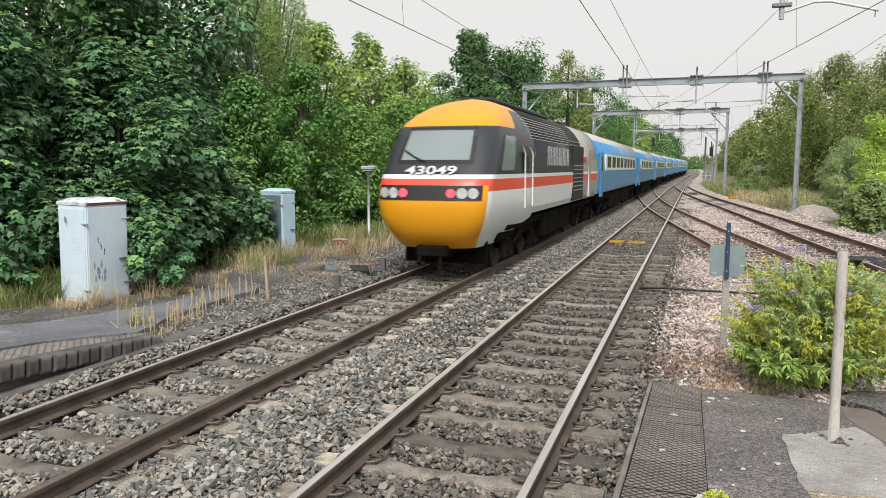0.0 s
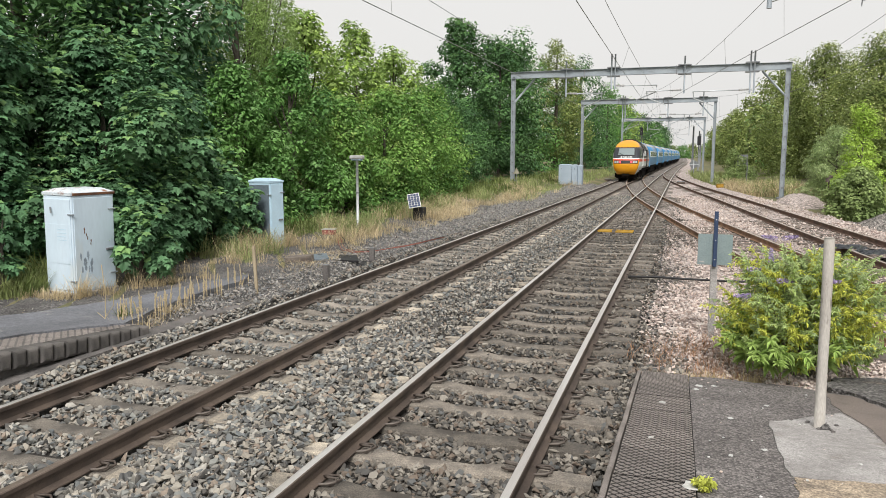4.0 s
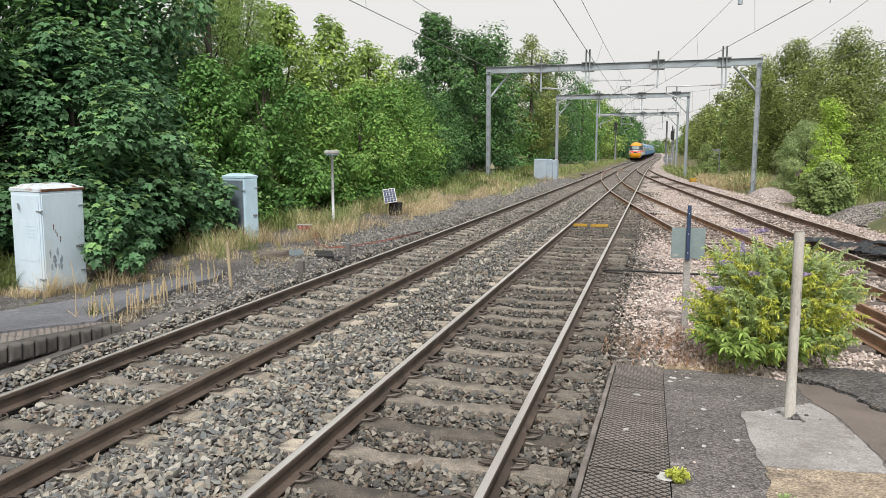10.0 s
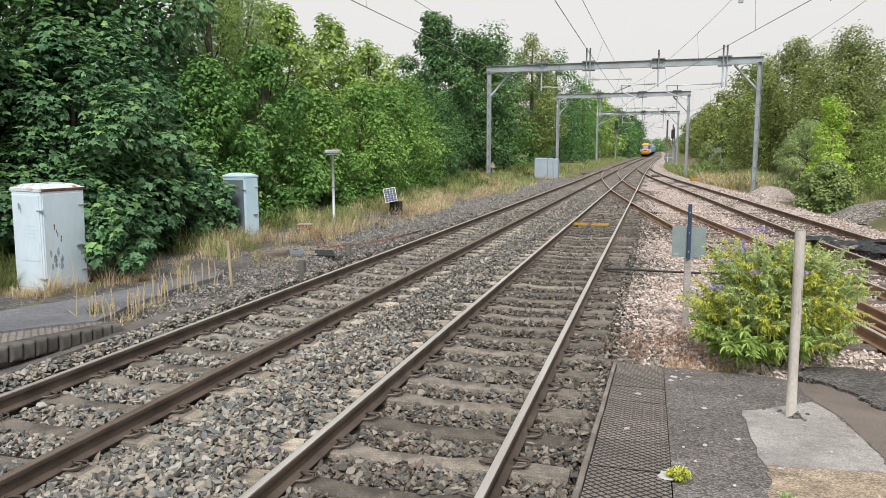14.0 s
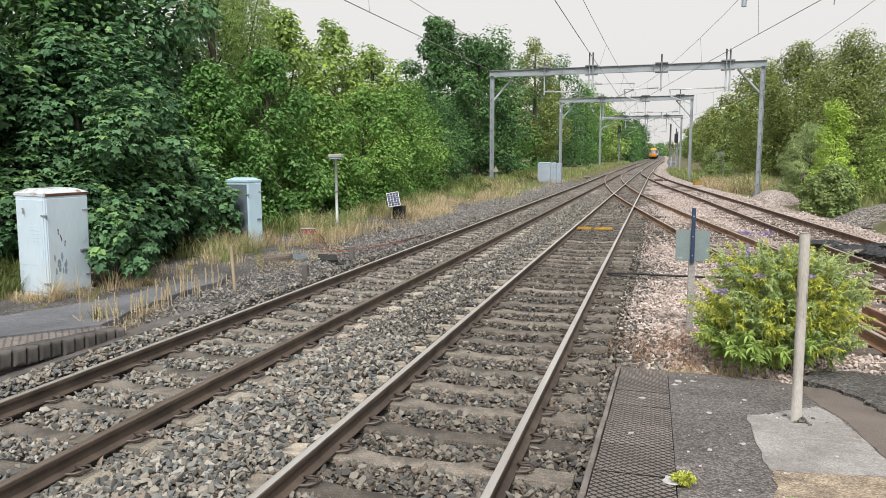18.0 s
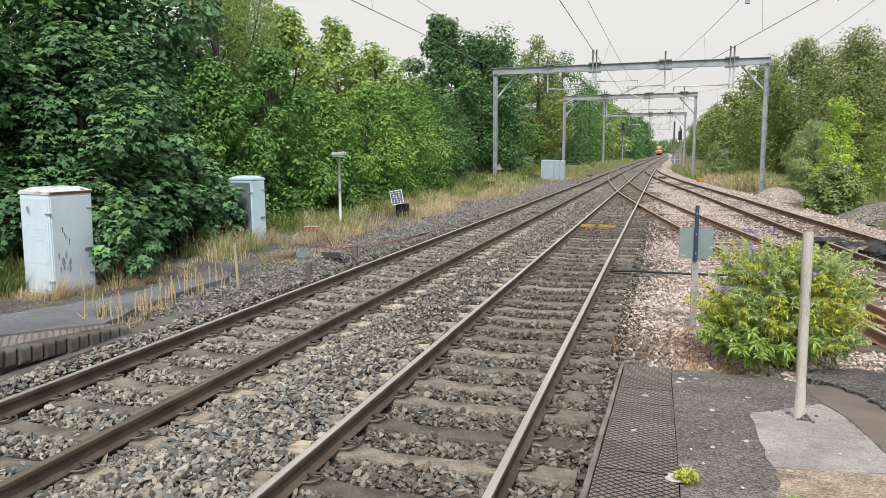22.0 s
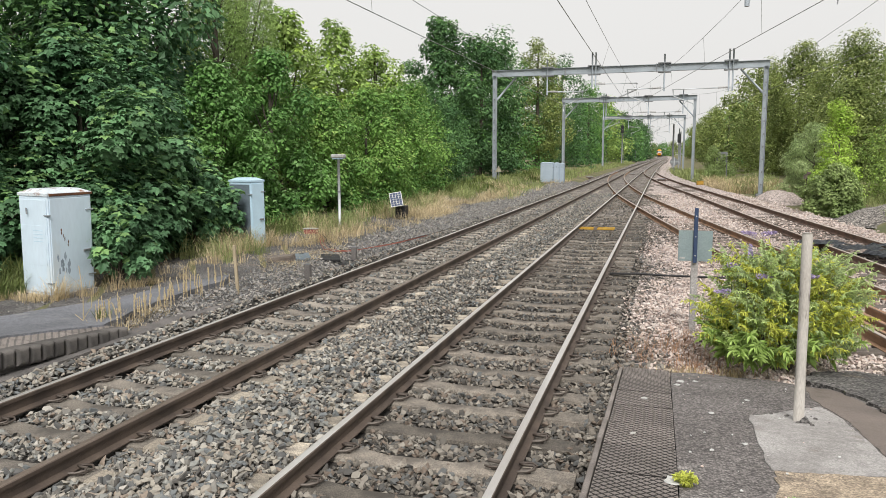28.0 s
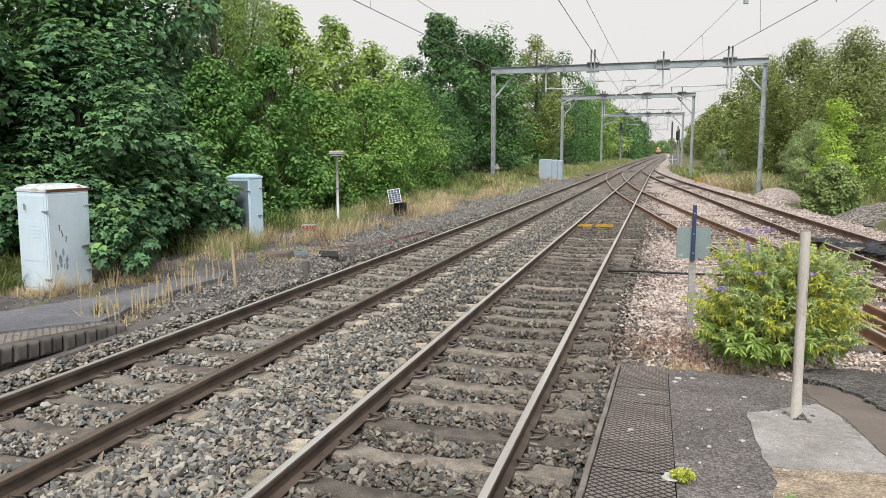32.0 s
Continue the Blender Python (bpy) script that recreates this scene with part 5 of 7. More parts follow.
def coach():
    t = thing("coach", 0, 0, 0, 0, "blue passenger coach with white window band and grey roof", "train coach", "coaches of the train")
    MATS = [TRAIN_BLUE, TRAIN_WHITE, ROOF_GREY, UNDER]
    zs = [1.18, 1.3, 2.02, 2.85, 3.0, 3.26, 3.42, 3.48, 3.66, 3.78, 3.86, 3.90]
    part("body", hull(0, COACH_LEN, lambda z: 2 if z > 3.4 else 0, zs, MATS), MATS, t)
    for s in (-1, 1):
        part("window_band", boxed(s * 1.30, s * 1.374, 2.6, COACH_LEN - 2.6, 2.16, 2.90), TRAIN_WHITE, t, "white band round the windows")
        for k in range(8):
            y = 3.2 + k * 2.06
            part("window", boxed(s * 1.31, s * 1.379, y, y + 1.5, 2.28, 2.80, 0.01), GLASS, t)
        for y in (0.75, COACH_LEN - 1.55):
            part("door", boxed(s * 1.30, s * 1.376, y, y + 0.8, 1.05, 2.95, 0.01), TRAIN_BLUE, t)
            part("door_window", boxed(s * 1.31, s * 1.381, y + 0.15, y + 0.65, 2.15, 2.75, 0.01), GLASS, t)
    bm = bmesh.new()
    box(bm, -0.9, 0.9, -0.35, 0.02, 1.0, 3.3)
    part("gangway", bm, RUBBER, t)
    bm = boxed(-1.2, 1.2, 0.3, COACH_LEN - 0.3, 0.86, 1.2)
    for y0, y1 in ((5.6, 7.6), (7.9, 10.5), (11.0, 13.2), (13.5, 16.0)):
        box(bm, -1.25, 1.25, y0, y1, 0.35, 0.92, 0.06)
    part("underframe", bm, UNDER, t)
    for a, b in ((2.1, 4.7), (COACH_LEN - 4.7, COACH_LEN - 2.1)):
        bogie(t, a, b)
        for y in (a, b):
            wheelset(t, y)
    return t


NOSE_START, SPEED = 13.75, 14.3
REAR_CAR = power_car()
WHEELSETS = [wheelset(REAR_CAR, y) for y in (2.35, 4.95, 12.0, 14.6)]
COACHES = [coach()]
for k in range(7):
    COACHES.append(copy_thing(COACHES[0], pose(0, 0, 0)))


def on_line_a(y, length):
    """The pose of a vehicle whose near end stands at y."""
    x0, x1 = float(line_a(y)), float(line_a(y + length))
    return pose(x0, y, min(float(grade(y)), 1.25), 0, 0, -math.degrees(math.atan2(x1 - x0, length)))


def motions():
    times = [k * 0.5 for k in range(65)]
    walk(REAR_CAR, [(t, on_line_a(NOSE_START + SPEED * t, CAR_LEN)) for t in times])
    for k, c in enumerate(COACHES):
        back = CAR_LEN + 0.4 + k * (COACH_LEN + 0.4)
        walk(c, [(t, on_line_a(NOSE_START + SPEED * t + back, COACH_LEN)) for t in times])
    for w in WHEELSETS:
        y = w.location.y
        walk(w, [(f / FPS, pose(0, y, 0.5, -math.degrees(SPEED * f / FPS / 0.5) % 360, 0, 0)) for f in range(0, 32 * FPS + 1)])

# ---- platform ramps in detail ----
def paver_mesh(w, l, step, name="paver", groove=PAVER_DARK):
    """A paver with raised diamonds over dark grooves."""
    bm = boxed(0, w, 0.004, l - 0.004, -0.06, 0.0)
    for f in bm.faces:
        f.material_index = 1
    n, m = int(round(w / step)), int(round(l / step))
    sx, sy = w / n, l / m
    for i in range(2 * n + 1):
        for j in range(2 * m + 1):
            if (i + j) % 2 == 0:
                continue
            cx, cy = i * sx / 2, j * sy / 2
            lo, hi = [], []
            for dx, dy in ((-1, 0), (0, -1), (1, 0), (0, 1)):
                lo.append(bm.verts.new((min(max(cx + dx * sx * 0.345, 0), w), min(max(cy + dy * sy * 0.345, 0.004), l - 0.004), 0.0005)))
                hi.append(bm.verts.new((min(max(cx + dx * sx * 0.34, 0), w), min(max(cy + dy * sy * 0.34, 0.004), l - 0.004), 0.0022)))
            bm.faces.new(hi)
            for k in range(4):
                q = (k + 1) % 4
                bm.faces.new((lo[k], lo[q], hi[q], hi[k]))
    me = bpy.data.meshes.new(name)
    bm.to_mesh(me)
    bm.free()
    me.materials.append(PAVER)
    me.materials.append(groove)
    return me


tilt = -math.degrees(math.atan(RAMP_SLOPE))
edge = thing("platform_edge", 0, 0, 0, 0, "row of diamond-patterned dark pavers along the ramp", "platform edge", kind="structure")
PAVE = paver_mesh(0.485, 0.62, 0.070)
rnd = random.Random(5)
y = RAMP_END - 0.62
while y > -5.8:
    put("paver", PAVE, edge, pose(RAMP_X + 0.04, y, -0.115 + RAMP_SLOPE * (RAMP_END - y) + 0.012, tilt + rnd.uniform(-0.25, 0.25), rnd.uniform(-0.3, 0.3), rnd.uniform(-0.3, 0.3)))
    y -= 0.626
bm = bmesh.new()
for y0, y1 in ((-6, 8.15),):
    v = [bm.verts.new((x, yy, zz)) for yy in (y0, y1) for x, zz in ((RAMP_X - 0.02, -0.5), (RAMP_X + 0.56, -0.5), (RAMP_X + 0.56, -0.165 + RAMP_SLOPE * (RAMP_END - yy)), (RAMP_X - 0.02, -0.165 + RAMP_SLOPE * (RAMP_END - yy)))]
    for q in ((0, 1, 2, 3), (7, 6, 5, 4), (0, 4, 5, 1), (1, 5, 6, 2), (2, 6, 7, 3), (3, 7, 4, 0)):
        bm.faces.new([v[k] for k in q])
bmesh.ops.recalc_face_normals(bm, faces=bm.faces)
part("ramp_wall", bm, BRICK, edge, "dark brick wall under the ramp's edge")
y = RAMP_END - 0.01
while y > -5.8:
    part("coping", box(bmesh.new(), -0.012, 0.026, -0.595, 0, -0.07, 0.016, 0.006), PAVER, edge, "worn stone edge strip", at=pose(RAMP_X, y, -0.115 + RAMP_SLOPE * (RAMP_END - y), tilt, 0, rnd.uniform(-0.4, 0.4)))
    y -= 0.6


def wobble(points, amount, seed, n=5):
    """An outline with uneven, broken edges."""
    r = random.Random(seed)
    out = []
    for k, (a, b) in enumerate(points):
        c, d = points[(k + 1) % len(points)]
        for j in range(n):
            u = j / n
            s = amount if j else amount * 0.4
            out.append((a + (c - a) * u + r.uniform(-s, s), b + (d - b) * u + r.uniform(-s, s)))
    return out


ramp_solid("pavement", wobble([(2.57, 6.32), (2.54, 5.56), (2.53, 4.99), (2.55, 4.83), (2.82, 4.86), (3.30, 4.97), (3.34, 5.41), (3.32, 6.02), (3.31, 6.47), (3.22, 6.92), (3.02, 6.72), (2.80, 6.5)], 0.013, 2), PATCH, 0.007, 0.05, "pale grey cement patch round the post's foot")
ramp_solid("pavement", wobble([(2.56, 4.82), (2.54, 4.55), (2.48, 4.25), (2.5, 1.0), (4.6, 1.0), (4.6, 4.9), (3.3, 4.96), (2.82, 4.86)], 0.016, 3), SAND, 0.005, 0.05, "rough sandy concrete patch on the ramp")
ramp_solid("pavement", wobble([(3.27, 7.85), (3.22, 7.37), (3.25, 6.97), (3.34, 6.48), (3.34, 6.02), (3.36, 5.41), (3.33, 4.98), (4.7, 4.95), (4.6, 5.6), (4.3, 6.3), (3.72, 6.85), (3.63, 7.42), (3.5, 7.8)], 0.012, 4), OLD_ASPHALT, 0.004, 0.05, "smooth worn brownish asphalt on the ramp")
ramp_solid("pavement", wobble([(3.3, 8.15), (3.52, 7.82), (3.66, 7.42), (3.75, 6.85), (4.3, 6.4), (4.6, 5.8), (4.95, 6.6), (4.85, 7.7), (4.55, 8.7), (4.0, 8.95), (3.5, 8.7)], 0.04, 6), SOIL, 0.03, 0.05, "black soil spilled along the ramp's foot")

# ---- the far platform's end and its path ----
def left_z(y):
    return 0.055 + 0.085 * max(0.0, 7.72 - y)


far_edge_ob = thing("platform_edge", 0, 0, 0, 0, "worn platform end of dark bullnose bricks and pavers", "platform edge", kind="structure")
bm = bmesh.new()
box(bm, -0.2, 0.0, 0.004, 0.164, -0.2, 0.0)
top_edges = [e for e in bm.edges if all(v.co.x > -0.01 for v in e.verts)]
bmesh.ops.bevel(bm, geom=top_edges, offset=0.04, segments=3, profile=0.5, affect="EDGES")
bmesh.ops.bevel(bm, geom=[e for e in bm.edges if e.calc_length() > 0.1], offset=0.006, segments=1, affect="EDGES")
brick_me = bpy.data.meshes.new("brick")
bm.to_mesh(brick_me)
bm.free()
brick_me.materials.append(BRICK)
y = 7.72
while y > 2.5:
    y -= 0.172
    put("brick", brick_me, far_edge_ob, pose(-4.85 + rnd.uniform(-0.012, 0.008), y, left_z(y) + rnd.uniform(-0.008, 0.006), -4.9 + rnd.uniform(-1, 1), rnd.uniform(-1.5, 1.5), rnd.uniform(-2, 2)))
OLD_PAVE = paver_mesh(0.535, 0.62, 0.098, groove=BRICK)
y = 7.08
while y > 2.4:
    put("paver", OLD_PAVE, far_edge_ob, pose(-5.58, y, left_z(y) - 0.002, -4.86, 0, rnd.uniform(-0.4, 0.4)))
    y -= 0.626
bm = bmesh.new()
v = [bm.verts.new((x, yy, zz)) for yy in (-2, 7.68) for x, zz in ((-5.2, -0.6), (-4.94, -0.6), (-4.97, left_z(yy) - 0.19), (-5.2, left_z(yy) - 0.04))]
for q in ((0, 1, 2, 3), (7, 6, 5, 4), (0, 4, 5, 1), (1, 5, 6, 2), (2, 6, 7, 3), (3, 7, 4, 0)):
    bm.faces.new([v[k] for k in q])
bmesh.ops.recalc_face_normals(bm, faces=bm.faces)
part("platform_wall", bm, BRICK, far_edge_ob, "shadowed brick wall under the edge")


def path_slab(name, outline, height, material, label, thick=0.5):
    bm = bmesh.new()
    top = [bm.verts.new((x, y, height(x, y))) for x, y in outline]
    low = [bm.verts.new((x, y, height(x, y) - thick)) for x, y in outline]
    bm.faces.new(top)
    for k in range(len(top)):
        j = (k + 1) % len(top)
        bm.faces.new((low[k], low[j], top[j], top[k]))
    bmesh.ops.recalc_face_normals(bm, faces=bm.faces)
    bmesh.ops.triangulate(bm, faces=[f for f in bm.faces if len(f.verts) > 4])
    return tagged(part(name, bm, material), label, "pavement", kind="structure")


path_slab("pavement", wobble([(-5.56, -2), (-5.58, 6.4), (-5.40, 7.0), (-5.18, 7.62), (-5.45, 8.6), (-5.6, 9.6), (-5.7, 11.2), (-5.95, 11.8), (-6.25, 10.6), (-6.4, 9.2), (-6.95, 7.7), (-7.4, 6), (-7.5, -2)], 0.03, 8, 6),
          lambda x, y: left_z(y) + 0.025 - 0.004 * max(0, y - 8), PATH_ASPHALT, "blue grey worn asphalt on the far platform's end")
# loose soil and grit along the verge
bm = bmesh.new()
rng = np.random.default_rng(9)
vy = np.arange(4.0, 36, 0.5)
rows = []
for yy in vy:
    inner = -4.75 - 0.10 * math.sin(yy * 1.1)
    outer = -8.6 + 0.2 * math.sin(yy * 0.8) - 0.02 * max(0, yy - 20)
    rows.append([bm.verts.new((x, yy, max(float(ground_z(x, yy)), -0.17 + 0.14 * float(smooth01(-x, 4.75, 5.3))) + 0.012 + 0.02 * math.sin(x * 7 + yy * 5))) for x in np.linspace(inner, outer, 12)])
for a, b in zip(rows, rows[1:]):
    for k in range(11):
        f = bm.faces.new((a[k], a[k + 1], b[k + 1], b[k]))
        f.smooth = True
bmesh.ops.recalc_face_normals(bm, faces=bm.faces)
tagged(part("verge", bm, SOIL), "dark gritty soil verge beside the line", "verge", kind="structure")
tagged(bed_sheet("verge", lambda y: line_a(y) - 4.2 + 0.5 * np.sin(y * 0.35), lambda y: line_a(y) - 1.6, spaced((34, 120, 1.0), (120, 400, 10)), GREY_BED, 0.20), "grey stone shoulder running along the far line", "verge", kind="structure")
# cable trough lids along the near side of the verge
trough = thing("cable_trough", 0, 0, 0, 0, "run of flat dark concrete cable trough lids", "cable trough", kind="structure")
for k in range(9):
    y = 4.45 + k * 0.56
    part("lid", boxed(-0.15, 0.15, -0.278, 0.278, -0.09, 0.0, 0.006), LID, trough, at=pose(-4.89, y, -0.05, 0, rnd.uniform(-1, 1), rnd.uniform(-0.4, 0.4)))
for k in range(2):
    part("lid", boxed(-0.13, 0.13, -0.278, 0.278, -0.09, 0.0, 0.006), LID, trough, at=pose(-4.86 + 0.05 * k, 9.5 + 0.56 * k, -0.085 - 0.01 * k, 0, rnd.uniform(-2, 2), -7))


# ---- lineside equipment ----
SCAR = mat("bare_paint_scar", (0.33, 0.40, 0.47, 1), (0.27, 0.33, 0.39, 1), scale=9, rough=0.7)


def fleck(name, parent, x, y, z, ry, rz, material, r):
    """An uneven flat flake on a cabinet's side."""
    bm = bmesh.new()
    ring = [(y + ry * r.uniform(0.5, 1.2) * math.cos(a), z + rz * r.uniform(0.5, 1.2) * math.sin(a)) for a in np.arange(0, 6.28, 0.7)]
    hi = [bm.verts.new((x + 0.002, p, q)) for p, q in ring]
    lo = [bm.verts.new((x - 0.001, p, q)) for p, q in ring]
    bm.faces.new(hi)
    for k in range(len(hi)):
        j = (k + 1) % len(hi)
        bm.faces.new((lo[k], lo[j], hi[j], hi[k]))
    bmesh.ops.recalc_face_normals(bm, faces=bm.faces)
    part(name, bm, material, parent)


def cabinet(x, y, rz, w, d, h, body, door, lid, label, lean=0.0, worn=False):
    """A steel lineside cabinet with a hipped lid, doors, hinges and handle; w along its own x, d along y."""
    t = thing("lineside_cabinet", x, y, float(ground_z(x, y)) - 0.03, rz, label, "cabinet", "lineside cabinets")
    t.matrix_basis = t.matrix_basis @ pose(0, 0, 0, 0, lean, 0)
    part("body", boxed(0, w, 0, d, 0, h - 0.1, 0.012), body, t)
    part("plinth", boxed(-0.02, w + 0.02, -0.02, d + 0.02, -0.1, 0.06, 0.01), PATCH, t, "concrete plinth")
    bm = bmesh.new()
    lo = [bm.verts.new(p) for p in ((-0.012, -0.012, h - 0.1), (w + 0.012, -0.012, h - 0.1), (w + 0.012, d + 0.012, h - 0.1), (-0.012, d + 0.012, h - 0.1))]
    mid = [bm.verts.new((v.co.x, v.co.y, h - 0.055)) for v in lo]
    hi = [bm.verts.new(p) for p in ((0.13, 0.13, h + 0.01), (w - 0.13, 0.13, h + 0.01), (w - 0.13, d - 0.13, h + 0.01), (0.13, d - 0.13, h + 0.01))]
    bm.faces.new(hi)
    bm.faces.new(lo[::-1])
    for a, b in ((lo, mid), (mid, hi)):
        for k in range(4):
            j = (k + 1) % 4
            bm.faces.new((a[k], a[j], b[j], b[k]))
    part("lid", bm, lid, t)
    part("front_door", boxed(0.025, w - 0.025, -0.014, 0.0, 0.1, h - 0.16, 0.004), door, t)
    part("side_door", boxed(w, w + 0.014, 0.03, d - 0.03, 0.08, h - 0.14, 0.004), body, t)
    for z in (0.25, h - 0.42):
        part("hinge", boxed(w - 0.07, w + 0.05, -0.03, 0.012, z, z + 0.022, 0.004), GALV, t)
        part("hinge", boxed(w + 0.0, w + 0.03, d - 0.14, d + 0.015, z + 0.05, z + 0.075, 0.004), GALV, t)
    part("handle", boxed(w + 0.012, w + 0.045, d - 0.22, d - 0.08, 0.72, 0.76, 0.006), GALV_DARK, t)
    part("handle", tubed([(0.18, -0.02, h - 0.32), (0.22, -0.05, h - 0.30), (0.23, -0.05, h - 0.4)], 0.012, 6), GALV_DARK, t)
    if worn:
        part("notice", boxed(0.05, w - 0.06, -0.019, -0.0145, 0.55, h - 0.58), CAB_WHITE, t, "faded blank notice")
        bars = random.Random(3)
        for k in range(4):
            z = 1.12 - k * 0.06
            part("notice_line", boxed(0.3 + bars.uniform(0, 0.04), w - 0.12, -0.022, -0.0192, z, z + 0.012), CAB_BLUE, t)
        part("rust_edge", boxed(w - 0.005, w + 0.018, 0.02, d + 0.018, h - 0.10, h - 0.058, 0.004), RUST, t, "rusty lid edge")
        for k in range(14):
            yy, zz = bars.uniform(0.12, 0.38), bars.uniform(0.42, 0.7)
            fleck("paint_scar", t, w + 0.0145, yy, zz, bars.uniform(0.012, 0.03), bars.uniform(0.02, 0.08), SCAR, bars)
        for k in range(6):
            yy = bars.uniform(0.2, 0.5)
            fleck("rust_spot", t, w + 0.0145, 0.2 + 0.03 * k + bars.uniform(-0.03, 0.03), 1.12 - k * 0.05, bars.uniform(0.006, 0.016), bars.uniform(0.02, 0.045), RUST, bars)
    return t


cabinet(-8.40, 9.42, -5, 0.65, 0.86, 1.79, CAB_WHITE, CAB_WHITE, CAB_LID, "tall pale blue-white steel cabinet with rust and peeling paint", 1.2, True)
# this one's front is a darker grey than its other sides
cabinet(-8.87, 16.30, -12, 0.72, 0.5, 1.80, CAB_BLUE, CAB_DARK, CAB_BLUE, "tall blue-grey steel cabinet half hidden by leaves")
for k, (x, w) in enumerate(((-7.62, 1.02), (-6.58, 0.42), (-6.14, 0.36))):
    cabinet(x, 58.4 + 0.12 * k, 0, w, 0.7, 1.62 + 0.1 * (k > 0), CAB_PALE, CAB_PALE, CAB_PALE, "pale grey steel cabinet beside a portal leg")

# short lamp on a pole
t = thing("trackside_lamp", -7.52, 20.03, float(ground_z(-7.52, 20.03)), 0, "short pale lamp post with a flat white lantern", "lamp")
part("pole", tubed([(0, 0, -0.1), (0, 0, 2.22)], 0.042, 12), GALV_LIGHT, t)
bm = boxed(-0.21, 0.21, -0.12, 0.12, 2.22, 2.34, 0.03)
part("lantern", bm, INSUL, t, "flat white lantern")
part("lens", boxed(-0.17, 0.17, -0.09, 0.09, 2.19, 2.22, 0.01), CAB_BLUE, t)
part("band", tubed([(0, 0, 1.2), (0, 0, 1.23)], 0.06, 12), GALV_DARK, t)

# solar panel on its box
t = thing("solar_panel", -7.05, 24.3, float(ground_z(-7.05, 24.3)), 0, "small solar panel tilted on a dark battery box", "solar panel")
part("box", boxed(-0.3, 0.08, 0.05, 0.42, 0, 0.5, 0.02), RUBBER, t, "dark battery box")
part("bracket", tubed([(-0.1, 0.1, 0.45), (-0.18, -0.04, 0.74)], 0.03, 6), GALV, t)
panel = part("panel", boxed(-0.22, 0.22, -0.015, 0.015, -0.27, 0.27, 0.004), INSUL, t, "white-framed panel", at=pose(-0.2, -0.1, 0.74, -25, -9, 23))
CELL = mat("solar_cell", (0.025, 0.045, 0.11, 1), (0.02, 0.035, 0.08, 1), rough=0.45, spec=0.2)
for i in range(4):
    for j in range(6):
        part("cell", boxed(-0.2 + i * 0.101, -0.2 + i * 0.101 + 0.092, -0.019, -0.0155, -0.25 + j * 0.084, -0.25 + j * 0.084 + 0.076), CELL, panel)

# stakes and stub posts
STAKE = mat("raw_timber_stake", (0.42, 0.35, 0.24, 1), (0.32, 0.26, 0.17, 1), scale=5, fine=40, rough=0.9, stretch=(3, 3, 0.5))
t = thing("timber_stake", -5.15, 10.75, -0.1, 0, "thin pale timber stake in the verge", "stake")
part("shaft", box(bmesh.new(), -0.026, 0.026, -0.024, 0.024, -0.2, 0.86, 0.006), STAKE, t, at=pose(0, 0, 0, 0, -2.5, 12))
for x, y, h in ((-4.66, 12.4, 0.22), (-4.86, 15.05, 0.22)):
    t = thing("marker_stub", x, y, -0.08, rnd.uniform(-10, 10), "short dark timber marker stub beside the rail", "marker post", "marker stubs")
    part("shaft", boxed(-0.06, 0.06, -0.05, 0.05, -0.1, h + 0.07, 0.012), LID, t)
    part("cap", boxed(-0.055, 0.055, -0.045, 0.045, h + 0.07, h + 0.085, 0.006), GALV_DARK, t)
for x, y, rz, w, l, m in ((-6.1, 13.95, 4, 0.55, 0.3, TIMBER), (-5.95, 14.6, 30, 0.35, 0.8, CAB_DARK), (-5.25, 14.62, 28, 0.42, 0.6, RUBBER), (-4.88, 14.72, 32, 0.46, 0.62, RUBBER)):
    t = thing("pit_cover", x, y, float(verge_z(x, y)) + 0.035, rz, "flat dark cover slab lying in the verge", "cover slab", "cover slabs in the verge")
    part("slab", boxed(-w / 2, w / 2, -l / 2, l / 2, -0.03, 0.11 if m is TIMBER else 0.03, 0.012), m, t, at=pose(0, 0, 0, rnd.uniform(-4, 4), rnd.uniform(-6, 6), 0))
    part("lifting_hole", boxed(-0.05, 0.05, l * 0.25, l * 0.25 + 0.03, 0.037, 0.044), RUBBER, t)
ORANGE = mat("orange_cable", (0.33, 0.11, 0.075, 1), (0.24, 0.08, 0.06, 1), rough=0.7)
for k in range(3):
    ctl = [(-7.3, 18.0, 0.22), (-7.0 + 0.07 * k, 17.6, 0.2 + 0.04 * k), (-6.65 + 0.1 * k, 16.9, -0.02), (-6.1, 16.0 + 0.2 * k, 0.0), (-5.5, 15.2 + 0.2 * k, 0.03), (-5.05, 15.3 + 0.25 * k, 0.10 - 0.03 * k), (-4.8, 16.6 + 0.4 * k, 0.02), (-4.85 + 0.1 * k, 18.4 + k, -0.03), (-4.7, 20.2 + 1.4 * k, -0.05)]
    pts = [Vector(ctl[i]).lerp(Vector(ctl[i + 1]), u) * 0.5 + Vector(ctl[max(i - (u < 0.5), 0)]).lerp(Vector(ctl[i + 1 + (u >= 0.5 and i < 7)]), 0.5) * 0.5 for i in range(8) for u in (0.0, 0.5)] + [Vector(ctl[-1])]
    t = thing("cable", 0, 0, 0, 0, "loose orange cable looping over the verge", "cable", "loose cables")
    part("strand", tubed(pts, 0.009, 6), ORANGE if k < 2 else RUBBER, t)
RED_BOX = mat("faded_red_paint", (0.34, 0.085, 0.075, 1), (0.22, 0.06, 0.055, 1), scale=6, rough=0.7)
t = thing("junction_box", -7.46, 18.0, 0.02, 8, "small red and white box on legs in the grass", "junction box")
part("case", boxed(-0.17, 0.17, -0.12, 0.12, 0.12, 0.26, 0.02), RED_BOX, t)
